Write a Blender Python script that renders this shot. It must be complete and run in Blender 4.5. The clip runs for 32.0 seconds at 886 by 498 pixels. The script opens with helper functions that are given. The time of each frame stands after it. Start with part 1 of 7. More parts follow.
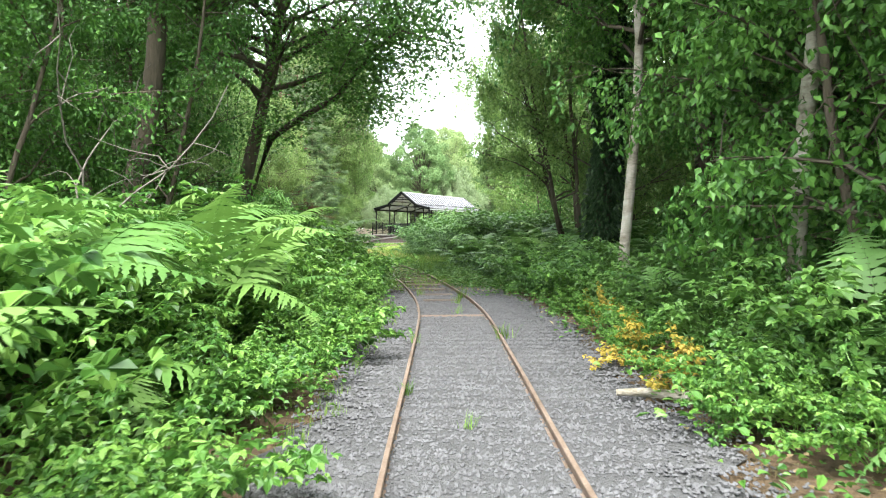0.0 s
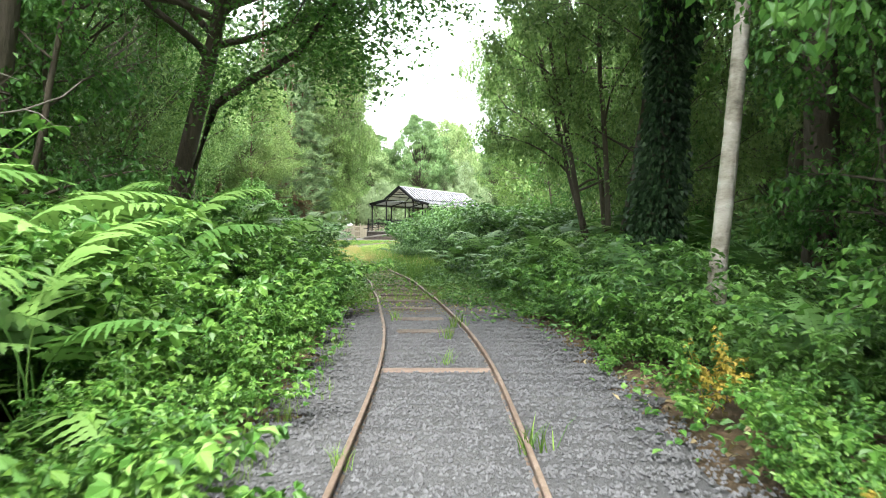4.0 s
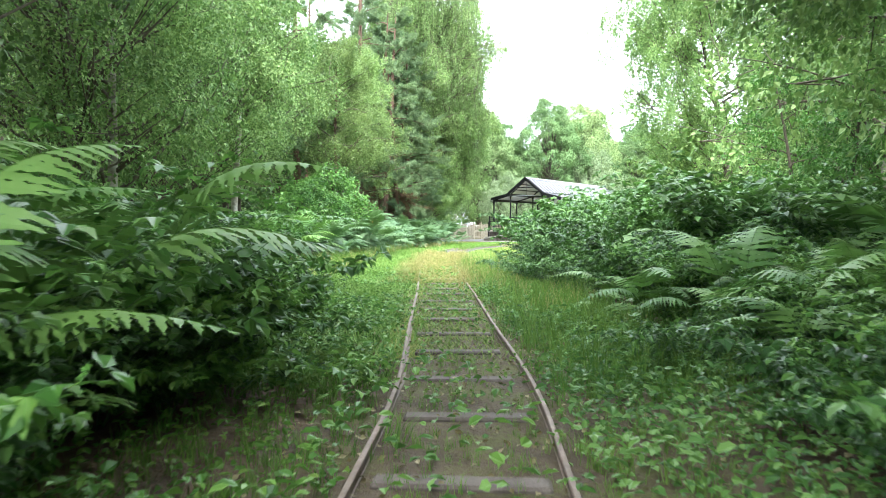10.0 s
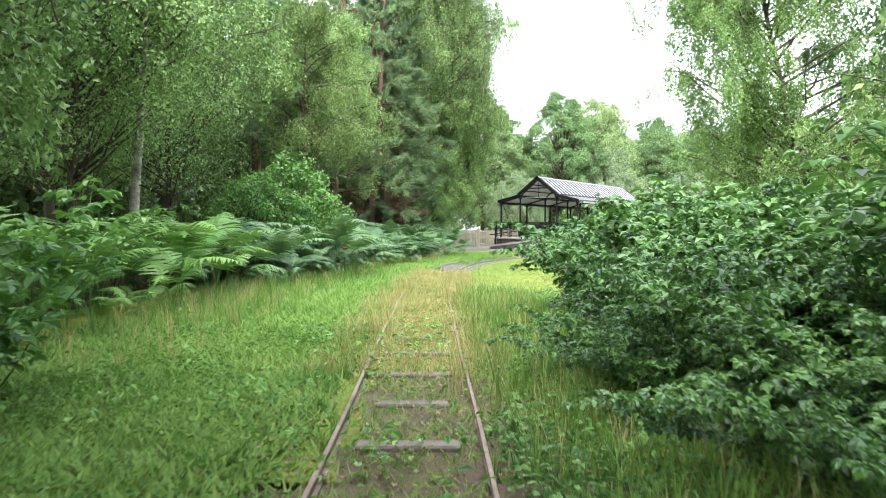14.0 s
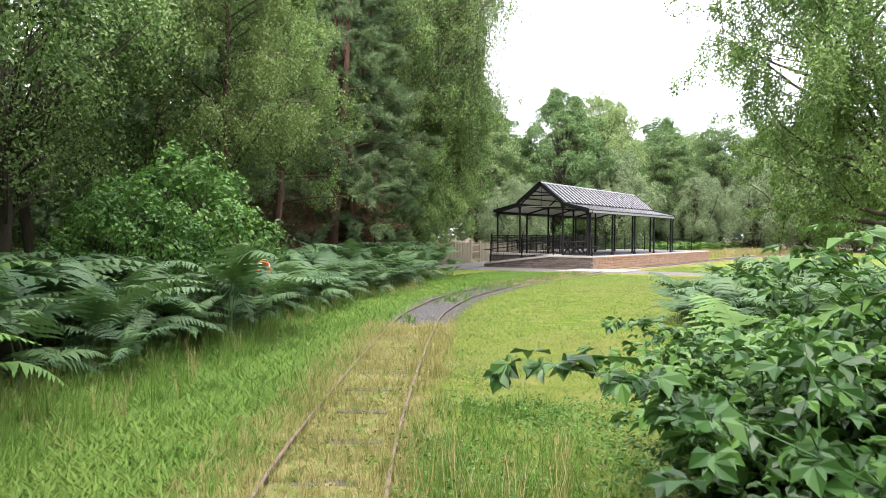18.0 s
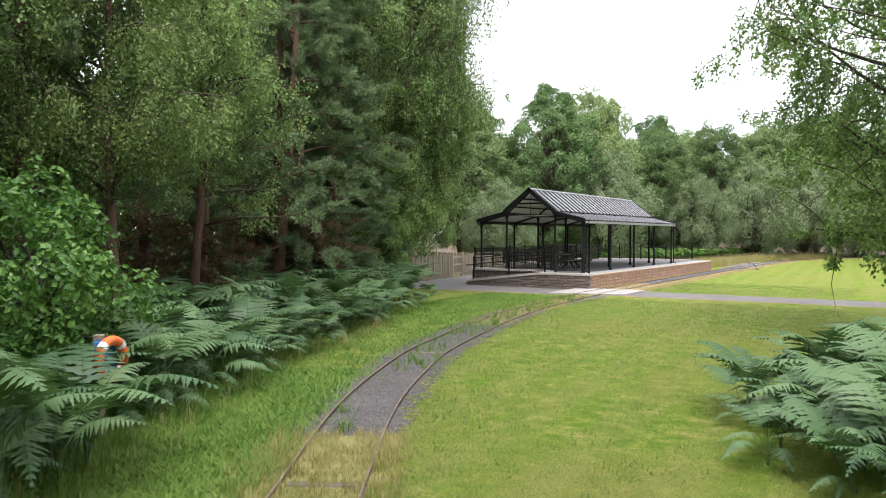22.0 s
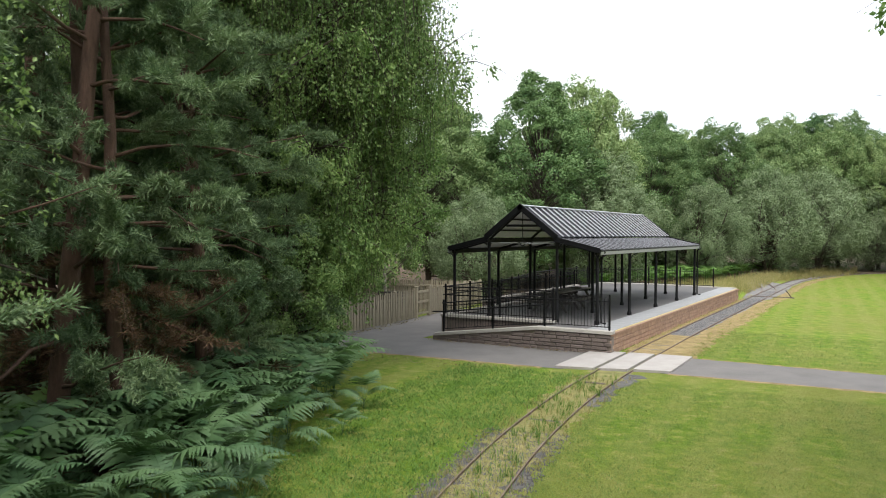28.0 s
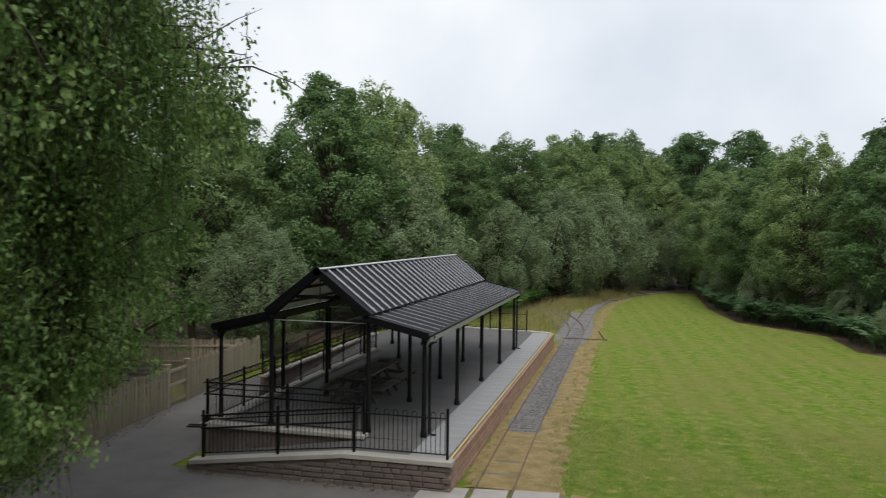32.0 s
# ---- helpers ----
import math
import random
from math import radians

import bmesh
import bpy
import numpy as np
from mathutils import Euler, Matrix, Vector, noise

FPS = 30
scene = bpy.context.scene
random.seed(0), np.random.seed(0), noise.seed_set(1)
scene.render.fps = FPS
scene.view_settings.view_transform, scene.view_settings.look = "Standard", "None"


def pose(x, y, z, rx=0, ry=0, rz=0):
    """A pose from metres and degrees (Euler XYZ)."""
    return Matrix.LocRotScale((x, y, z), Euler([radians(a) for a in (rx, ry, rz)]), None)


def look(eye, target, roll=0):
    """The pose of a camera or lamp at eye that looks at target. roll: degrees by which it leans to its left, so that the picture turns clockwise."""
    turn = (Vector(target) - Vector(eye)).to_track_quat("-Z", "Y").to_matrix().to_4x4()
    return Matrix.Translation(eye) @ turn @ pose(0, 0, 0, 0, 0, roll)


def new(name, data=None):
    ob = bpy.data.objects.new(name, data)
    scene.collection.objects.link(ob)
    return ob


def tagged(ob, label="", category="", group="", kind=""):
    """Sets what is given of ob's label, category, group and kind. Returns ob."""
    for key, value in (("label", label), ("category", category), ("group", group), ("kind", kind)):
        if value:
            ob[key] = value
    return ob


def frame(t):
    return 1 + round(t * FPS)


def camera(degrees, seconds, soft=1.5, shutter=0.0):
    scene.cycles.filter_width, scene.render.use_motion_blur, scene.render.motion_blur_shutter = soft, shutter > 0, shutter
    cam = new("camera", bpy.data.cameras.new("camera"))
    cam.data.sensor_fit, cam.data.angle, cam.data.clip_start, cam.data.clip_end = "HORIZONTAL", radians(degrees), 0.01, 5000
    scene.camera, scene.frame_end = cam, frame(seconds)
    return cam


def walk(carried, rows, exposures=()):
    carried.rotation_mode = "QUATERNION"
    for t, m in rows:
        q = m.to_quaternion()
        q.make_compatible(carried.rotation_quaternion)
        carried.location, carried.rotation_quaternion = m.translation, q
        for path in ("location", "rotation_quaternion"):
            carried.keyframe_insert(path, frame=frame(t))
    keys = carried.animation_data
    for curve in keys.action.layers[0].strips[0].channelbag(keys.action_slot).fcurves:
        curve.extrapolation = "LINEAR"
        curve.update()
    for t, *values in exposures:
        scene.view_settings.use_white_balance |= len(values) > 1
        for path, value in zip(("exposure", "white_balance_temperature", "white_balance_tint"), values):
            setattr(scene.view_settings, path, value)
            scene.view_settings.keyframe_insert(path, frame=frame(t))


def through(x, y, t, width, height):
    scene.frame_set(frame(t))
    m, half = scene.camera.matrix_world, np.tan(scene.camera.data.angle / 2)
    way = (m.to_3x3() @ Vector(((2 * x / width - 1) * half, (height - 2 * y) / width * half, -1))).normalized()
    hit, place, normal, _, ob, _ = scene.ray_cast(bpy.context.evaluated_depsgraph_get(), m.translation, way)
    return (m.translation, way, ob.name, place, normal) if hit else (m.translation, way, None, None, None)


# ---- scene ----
cam = camera(60.7, 32.0, soft=1.0, shutter=0.35)
PATH = [
    (0, (27.186, -58.882, 1.05), (26.376, -57.054, 1.002), 0.0),
    (0.5, (27.01, -58.422, 1.044), (26.199, -56.595, 0.997), 0.1),
    (1, (26.858, -58.058, 1.051), (26.044, -56.232, 1.003), 0.0),
    (1.5, (26.734, -57.798, 1.061), (25.922, -55.972, 1.011), -0.0),
    (2, (26.645, -57.526, 1.025), (25.831, -55.7, 0.979), 0.2),
    (2.5, (26.506, -57.169, 1.03), (25.693, -55.343, 0.982), 0.2),
    (3, (26.274, -56.647, 1.021), (25.466, -54.819, 0.973), 0.6),
    (3.5, (26.032, -55.998, 1.022), (25.221, -54.171, 0.97), 0.7),
    (4, (25.781, -55.31, 1.033), (24.968, -53.484, 0.978), 0.6),
    (4.5, (25.51, -54.628, 1.042), (24.698, -52.801, 0.987), 0.5),
    (5, (25.222, -53.955, 1.046), (24.413, -52.127, 0.992), 0.3),
    (5.5, (24.928, -53.278, 1.046), (24.118, -51.45, 0.991), 0.1),
    (6, (24.629, -52.594, 1.04), (23.816, -50.767, 0.984), -0.1),
    (6.5, (24.326, -51.923, 1.032), (23.513, -50.096, 0.976), -0.0),
    (7, (24.042, -51.242, 1.032), (23.228, -49.416, 0.977), 0.1),
    (7.5, (23.743, -50.502, 1.019), (22.926, -48.678, 0.967), 0.3),
    (8, (23.409, -49.762, 1.023), (22.489, -47.987, 0.969), 0.3),
    (8.5, (23.04, -48.962, 1.017), (22.022, -47.241, 0.961), 0.3),
    (9, (22.593, -48.189, 1.005), (21.481, -46.528, 0.95), 0.2),
    (9.5, (22.082, -47.45, 0.989), (20.971, -45.788, 0.933), 0.2),
    (10, (21.572, -46.688, 0.984), (20.46, -45.026, 0.926), 0.1),
    (10.5, (21.092, -45.969, 0.972), (19.981, -44.306, 0.916), 0.3),
    (11, (20.562, -45.136, 0.976), (19.446, -43.477, 0.92), 0.4),
    (11.5, (20.082, -44.398, 0.987), (18.966, -42.739, 0.93), 0.5),
    (12, (19.633, -43.686, 0.988), (18.516, -42.028, 0.933), 0.6),
    (12.5, (19.199, -42.953, 0.987), (18.079, -41.297, 0.935), 0.4),
    (13, (18.812, -42.29, 1.007), (17.69, -40.635, 0.955), 0.4),
    (13.5, (18.406, -41.608, 1.08), (17.285, -39.952, 1.032), 0.5),
    (14, (17.988, -40.908, 1.181), (16.868, -39.252, 1.131), 0.3),
    (14.5, (17.524, -40.144, 1.247), (16.403, -38.488, 1.201), 0.1),
    (15, (17.036, -39.329, 1.311), (15.916, -37.673, 1.268), 0.2),
    (15.5, (16.537, -38.474, 1.387), (15.417, -36.817, 1.342), 0.4),
    (16, (16.011, -37.571, 1.449), (14.892, -35.913, 1.403), 0.4),
    (16.5, (15.464, -36.645, 1.477), (14.347, -34.986, 1.436), 0.2),
    (17, (14.958, -35.801, 1.5), (13.844, -34.14, 1.465), -0.0),
    (17.5, (14.594, -35.189, 1.568), (13.481, -33.527, 1.531), 0.2),
    (18, (14.358, -34.815, 1.635), (13.251, -33.15, 1.601), 0.3),
    (18.5, (14.203, -34.545, 1.72), (13.101, -32.876, 1.685), 0.2),
    (19, (13.998, -34.165, 1.807), (12.898, -32.495, 1.773), 0.2),
    (19.5, (13.697, -33.696, 1.884), (12.605, -32.021, 1.855), -0.1),
    (20, (13.394, -33.106, 1.941), (12.302, -31.431, 1.914), -0.4),
    (20.5, (13.083, -32.528, 2.084), (11.995, -30.85, 2.047), -0.2),
    (21, (12.76, -31.918, 2.214), (11.677, -30.237, 2.176), 0.2),
    (21.5, (12.348, -31.277, 2.292), (11.275, -29.589, 2.251), -0.0),
    (22, (12.039, -30.597, 2.391), (10.964, -28.91, 2.351), 0.2),
    (22.5, (11.745, -29.911, 2.509), (10.668, -28.226, 2.465), 0.0),
    (23, (11.333, -29.233, 2.584), (10.266, -27.542, 2.544), 0.1),
    (23.5, (10.934, -28.528, 2.637), (9.872, -26.833, 2.601), -0.1),
    (24, (10.523, -27.799, 2.719), (9.465, -26.103, 2.683), -0.3),
    (24.5, (10.021, -27.042, 2.833), (8.97, -25.34, 2.793), -0.0),
    (25, (9.512, -26.203, 2.904), (8.469, -24.497, 2.863), 0.3),
    (25.5, (9.089, -25.32, 2.913), (8.048, -23.612, 2.877), 0.2),
    (26, (8.695, -24.563, 2.968), (7.658, -22.853, 2.935), 0.1),
    (26.5, (8.284, -23.942, 3.107), (7.256, -22.227, 3.07), 0.1),
    (27, (7.858, -23.322, 3.28), (6.838, -21.602, 3.24), 0.2),
    (27.5, (7.439, -22.568, 3.432), (6.421, -20.846, 3.391), 0.2),
    (28, (7.037, -21.703, 3.567), (6.02, -19.981, 3.527), 0.2),
    (28.5, (6.641, -20.911, 3.749), (5.628, -19.187, 3.707), 0.4),
    (29, (6.239, -20.208, 3.925), (5.228, -18.483, 3.884), 0.4),
    (29.5, (5.804, -19.457, 4.065), (4.793, -17.731, 4.028), 0.0),
    (30, (5.305, -18.541, 4.288), (4.314, -16.804, 4.247), 0.2),
    (30.5, (4.836, -17.622, 4.601), (3.9, -15.855, 4.552), 0.8),
    (31, (4.5, -16.954, 4.844), (3.662, -15.139, 4.799), 0.3),
    (31.5, (4.009, -16.135, 5.155), (3.347, -14.248, 5.114), 0.3),
    (32, (3.541, -15.192, 5.445), (3.06, -13.251, 5.405), 0.7),
]
walk(cam, [(t, look(eye, target, roll)) for t, eye, target, roll in PATH],
     exposures=[(0, 2.28, 6500, 6), (3, 2.28, 6500, 6), (6, 2.47, 6350, 6), (8, 2.6, 6150, 6), (10, 2.5, 6050, 7), (13, 2.15, 6100, 8), (17, 1.5, 6500, 16), (20, 1.03, 6500, 16), (23, 0.78, 6500, 14), (26, 0.62, 6500, 11), (28, 0.52, 6500, 10), (30, 0.47, 6500, 10), (31, 0.22, 6500, 10), (32, -0.5, 6500, 10)])

# ---- world and light ----
world = bpy.data.worlds.new("overcast_sky")
scene.world = world
world.use_nodes = True
wn, wl = world.node_tree.nodes, world.node_tree.links
wn.clear()
w_out = wn.new("ShaderNodeOutputWorld")
w_bg = wn.new("ShaderNodeBackground")
w_sky = wn.new("ShaderNodeTexSky")
w_sky.sky_type = "NISHITA"
w_sky.sun_disc = False
w_sky.sun_elevation, w_sky.sun_rotation = radians(50), radians(200)
w_sky.dust_density, w_sky.air_density = 4.0, 1.0
w_noise = wn.new("ShaderNodeTexNoise")
w_noise.inputs["Scale"].default_value, w_noise.inputs["Detail"].default_value = 2.2, 5
w_ramp = wn.new("ShaderNodeValToRGB")
w_ramp.color_ramp.elements[0].position, w_ramp.color_ramp.elements[0].color = 0.35, (9.5, 10.2, 11.2, 1)
w_ramp.color_ramp.elements[1].position, w_ramp.color_ramp.elements[1].color = 0.65, (13.5, 13.8, 14.0, 1)
w_mix = wn.new("ShaderNodeMixRGB")
w_mix.inputs[0].default_value = 0.85
wl.new(w_noise.outputs["Fac"], w_ramp.inputs["Fac"])
wl.new(w_sky.outputs[0], w_mix.inputs[1])
wl.new(w_ramp.outputs[0], w_mix.inputs[2])
wl.new(w_mix.outputs[0], w_bg.inputs["Color"])
wl.new(w_bg.outputs[0], w_out.inputs["Surface"])
w_bg.inputs["Strength"].default_value = 0.12
sun_data = bpy.data.lights.new("sun", "SUN")
sun_data.energy, sun_data.angle, sun_data.color = 2.4, radians(30), (1.0, 0.96, 0.9)
sun = new("sun", sun_data)
sun.matrix_world = look((0, 0, 40), (-8, 22, 0))


# ---- materials ----
def node_material(name):
    m = bpy.data.materials.new(name)
    m.use_nodes = True
    n, l = m.node_tree.nodes, m.node_tree.links
    return m, n, l, n["Principled BSDF"]


def ramp_of(n, l, fac, stops):
    r = n.new("ShaderNodeValToRGB")
    e = r.color_ramp.elements
    while len(e) < len(stops):
        e.new(0.5)
    for k, (p, c) in zip(e, stops):
        k.position, k.color = p, (*c, 1)
    l.new(fac, r.inputs["Fac"])
    return r.outputs["Color"]


def noise_of(n, l, scale, detail=4, rough=0.6, coords="Object", stretch=None):
    t = n.new("ShaderNodeTexNoise")
    t.inputs["Scale"].default_value, t.inputs["Detail"].default_value, t.inputs["Roughness"].default_value = scale, detail, rough
    c = n.new("ShaderNodeTexCoord")
    if stretch:
        mp = n.new("ShaderNodeMapping")
        mp.inputs["Scale"].default_value = stretch
        l.new(c.outputs[coords], mp.inputs["Vector"])
        l.new(mp.outputs[0], t.inputs["Vector"])
    else:
        l.new(c.outputs[coords], t.inputs["Vector"])
    return t.outputs["Fac"]


def mixed(n, l, fac, a, b, mode="MIX"):
    m = n.new("ShaderNodeMixRGB")
    m.blend_type = mode
    for socket, v in zip(m.inputs, (fac, a, b)):
        if isinstance(v, bpy.types.NodeSocket):
            l.new(v, socket)
        else:
            socket.default_value = v if isinstance(v, float) else (*v, 1)
    return m.outputs[0]


def bumped(n, l, p, height, strength=0.4, distance=0.02):
    b = n.new("ShaderNodeBump")
    b.inputs["Strength"].default_value, b.inputs["Distance"].default_value = strength, distance
    l.new(height, b.inputs["Height"])
    l.new(b.outputs[0], p.inputs["Normal"])


def surface(name, stops, scale, rough=0.8, fine=40.0, metal=0.0, bump=0.4, distance=0.02, stretch=None, coords="Object", spec=0.4, island=0.0):
    """A mottled surface: a large and a fine noise mixed into one colour ramp, with relief."""
    m, n, l, p = node_material(name)
    a, b = noise_of(n, l, scale, 5, 0.6, coords, stretch), noise_of(n, l, fine, 4, 0.7, coords, stretch)
    add = n.new("ShaderNodeMath")
    add.operation = "MULTIPLY_ADD"
    l.new(b, add.inputs[0])
    add.inputs[1].default_value = 0.45
    sub = n.new("ShaderNodeMath")
    sub.operation = "MULTIPLY"
    l.new(a, sub.inputs[0])
    sub.inputs[1].default_value = 0.6
    l.new(sub.outputs[0], add.inputs[2])
    col = ramp_of(n, l, add.outputs[0], stops)
    if island:
        g = n.new("ShaderNodeNewGeometry")
        o = n.new("ShaderNodeObjectInfo")
        hsv = n.new("ShaderNodeHueSaturation")
        s = n.new("ShaderNodeMath")
        s.operation = "ADD"
        l.new(g.outputs["Random Per Island"], s.inputs[0])
        l.new(o.outputs["Random"], s.inputs[1])
        f = n.new("ShaderNodeMapRange")
        f.inputs["From Max"].default_value = 2.0
        f.inputs["To Min"].default_value, f.inputs["To Max"].default_value = 1 - island, 1 + island
        l.new(s.outputs[0], f.inputs["Value"])
        l.new(f.outputs[0], hsv.inputs["Value"])
        l.new(col, hsv.inputs["Color"])
        col = hsv.outputs[0]
    l.new(col, p.inputs["Base Color"])
    p.inputs["Roughness"].default_value, p.inputs["Metallic"].default_value = rough, metal
    p.inputs["Specular IOR Level"].default_value = spec
    bumped(n, l, p, b, bump, distance)
    return m


def leaf_material(name, dark, mid, light, through=0.42, rough=0.55, spec=0.18):
    """Leaves: each leaf and each plant its own tone; part of the light passes through."""
    m, n, l, p = node_material(name)
    g, o = n.new("ShaderNodeNewGeometry"), n.new("ShaderNodeObjectInfo")
    big = noise_of(n, l, 0.7, 3)
    s1 = n.new("ShaderNodeMath")
    s1.operation = "MULTIPLY_ADD"
    l.new(g.outputs["Random Per Island"], s1.inputs[0])
    s1.inputs[1].default_value = 0.5
    l.new(big, s1.inputs[2])
    s2 = n.new("ShaderNodeMath")
    s2.operation = "MULTIPLY_ADD"
    l.new(o.outputs["Random"], s2.inputs[0])
    s2.inputs[1].default_value = 0.3
    l.new(s1.outputs[0], s2.inputs[2])
    col = ramp_of(n, l, s2.outputs[0], [(0.45, dark), (0.85, mid), (1.2 / 1.2, light)])
    l.new(col, p.inputs["Base Color"])
    p.inputs["Roughness"].default_value, p.inputs["Specular IOR Level"].default_value = rough, spec
    tl = n.new("ShaderNodeBsdfTranslucent")
    warm = mixed(n, l, 0.5, col, (0.12, 0.24, 0.045))
    l.new(warm, tl.inputs["Color"])
    mx = n.new("ShaderNodeMixShader")
    mx.inputs[0].default_value = through
    l.new(p.outputs[0], mx.inputs[1])
    l.new(tl.outputs[0], mx.inputs[2])
    l.new(mx.outputs[0], n["Material Output"].inputs["Surface"])
    return m


LEAF_OAK = leaf_material("oak_leaf", (0.024, 0.075, 0.014), (0.052, 0.145, 0.026), (0.1, 0.23, 0.042), 0.34, 0.45, 0.35)
# birch leaf darkened in its colour, for a crown that stands in shade
LEAF_SHADE = leaf_material("shade_toned_birch_leaf", (0.036, 0.072, 0.02), (0.08, 0.135, 0.038), (0.17, 0.235, 0.07), 0.3, 0.5, 0.3)
LEAF_WEEP = leaf_material("weeping_birch_leaf", (0.078, 0.142, 0.044), (0.165, 0.265, 0.082), (0.28, 0.39, 0.135), 0.36, 0.5, 0.3)
LEAF_BIRCH = leaf_material("birch_leaf", (0.065, 0.125, 0.038), (0.145, 0.24, 0.072), (0.25, 0.36, 0.12), 0.32, 0.5, 0.3)
LEAF_BIRCH_DEEP = leaf_material("weeping_birch_leaf", (0.055, 0.115, 0.034), (0.13, 0.225, 0.065), (0.23, 0.335, 0.105), 0.34, 0.5, 0.3)
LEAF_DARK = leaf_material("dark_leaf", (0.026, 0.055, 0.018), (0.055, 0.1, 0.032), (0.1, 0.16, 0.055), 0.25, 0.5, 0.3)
LEAF_WILLOW = leaf_material("willow_leaf", (0.12, 0.165, 0.0854), (0.175, 0.235, 0.122), (0.24, 0.305, 0.1708), 0.3)
LEAF_BRAMBLE = leaf_material("bramble_leaf", (0.026, 0.088, 0.016), (0.082, 0.2, 0.034), (0.17, 0.32, 0.062), 0.32, 0.42, 0.4)
# raspberry and bramble green, with the verges' shade put into the darker tone
LEAF_BRAMBLE_SHADE = leaf_material("shaded_raspberry_leaf", (0.016, 0.05, 0.012), (0.042, 0.115, 0.024), (0.1, 0.21, 0.042), 0.25, 0.42, 0.45)
LEAF_FERN = leaf_material("bracken_leaf", (0.035, 0.095, 0.022), (0.08, 0.185, 0.04), (0.16, 0.29, 0.07), 0.3, 0.5, 0.35)
# bracken leaf darkened in its colour for the shaded right verge
LEAF_FERN_SHADE = leaf_material("shade_toned_bracken_leaf", (0.022, 0.07, 0.02), (0.048, 0.125, 0.034), (0.1, 0.2, 0.055), 0.25, 0.5, 0.35)
LEAF_FAR_MID = leaf_material("far_leaf_mid", (0.06, 0.115, 0.046), (0.13, 0.205, 0.08), (0.22, 0.3, 0.125), 0.3)
LEAF_FAR_PALE = leaf_material("far_leaf_pale", (0.09, 0.15, 0.055), (0.18, 0.265, 0.1), (0.28, 0.36, 0.155), 0.3)
LEAF_FAR_DARK = leaf_material("far_leaf_dark", (0.034, 0.08, 0.034), (0.078, 0.15, 0.058), (0.145, 0.23, 0.088), 0.25)
# blue-green bracken; the bank's shadow is put into its darker colour
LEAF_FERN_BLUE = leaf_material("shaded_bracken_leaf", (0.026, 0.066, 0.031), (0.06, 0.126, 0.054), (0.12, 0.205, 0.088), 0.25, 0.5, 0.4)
LEAF_IVY = leaf_material("ivy_leaf", (0.008, 0.021, 0.008), (0.017, 0.04, 0.014), (0.034, 0.068, 0.024), 0.1, 0.5, 0.25)
NEEDLE = leaf_material("pine_needle", (0.065, 0.11, 0.058), (0.14, 0.21, 0.105), (0.23, 0.31, 0.16), 0.18)
DEAD = leaf_material("dead_needle", (0.05, 0.036, 0.026), (0.085, 0.058, 0.04), (0.17, 0.095, 0.058), 0.2)
GRASS = leaf_material("grass_blade", (0.045, 0.115, 0.018), (0.09, 0.19, 0.03), (0.17, 0.27, 0.055), 0.35)
LAWN_BLADE = leaf_material("lawn_blade", (0.09, 0.17, 0.0317), (0.15, 0.22, 0.0464), (0.22, 0.26, 0.0732), 0.4)
GRASS_DRY = leaf_material("dry_grass", (0.17, 0.16, 0.05), (0.31, 0.275, 0.1), (0.45, 0.385, 0.18), 0.3)
BARK = surface("bark", [(0.3, (0.03, 0.025, 0.018)), (0.7, (0.11, 0.09, 0.065))], 3, 0.95, 22, bump=0.9, distance=0.03, stretch=(1, 1, 0.25))
BARK_PINE = surface("pine_bark", [(0.3, (0.05, 0.03, 0.022)), (0.7, (0.17, 0.1, 0.07))], 2.5, 0.95, 18, bump=0.9, distance=0.03, stretch=(1, 1, 0.3))
BARK_BIRCH = surface("birch_bark", [(0.34, (0.03, 0.025, 0.02)), (0.46, (0.2, 0.18, 0.14)), (0.56, (0.33, 0.305, 0.26)), (0.75, (0.46, 0.44, 0.39))], 2.2, 0.85, 9, bump=0.8, distance=0.03, stretch=(0.7, 0.7, 1.5))
SOIL = surface("woodland_soil", [(0.3, (0.03, 0.024, 0.013)), (0.48, (0.075, 0.05, 0.028)), (0.6, (0.12, 0.08, 0.045)), (0.75, (0.07, 0.1, 0.025))], 1.3, 0.95, 16, bump=0.9, distance=0.05)
LAWN, ln_n, ln_l, ln_p = node_material("mown_lawn")
ln_big, ln_mid, ln_fine = noise_of(ln_n, ln_l, 0.22, 4), noise_of(ln_n, ln_l, 2.6, 9, 0.78), noise_of(ln_n, ln_l, 36, 4, 0.75)
ln_wave = ln_n.new("ShaderNodeTexWave")
ln_wave.inputs["Scale"].default_value, ln_wave.inputs["Distortion"].default_value, ln_wave.inputs["Detail"].default_value = 0.28, 1.6, 2
ln_map, ln_tc = ln_n.new("ShaderNodeMapping"), ln_n.new("ShaderNodeTexCoord")
ln_map.inputs["Rotation"].default_value = (0, 0, radians(-4))
ln_l.new(ln_tc.outputs["Object"], ln_map.inputs["Vector"])
ln_l.new(ln_map.outputs[0], ln_wave.inputs["Vector"])
ln_a = ramp_of(ln_n, ln_l, ln_mid, [(0.3, (0.06, 0.135, 0.014)), (0.48, (0.13, 0.21, 0.024)), (0.56, (0.2, 0.245, 0.045)), (0.65, (0.32, 0.285, 0.12))])
ln_b = mixed(ln_n, ln_l, ramp_of(ln_n, ln_l, ln_big, [(0.42, (0, 0, 0)), (0.66, (0.8, 0.8, 0.8))]), ln_a, (0.2, 0.205, 0.055))
ln_c = mixed(ln_n, ln_l, ramp_of(ln_n, ln_l, ln_wave.outputs["Fac"], [(0.3, (0, 0, 0)), (0.85, (0.32, 0.32, 0.32))]), ln_b, (0.23, 0.235, 0.075))
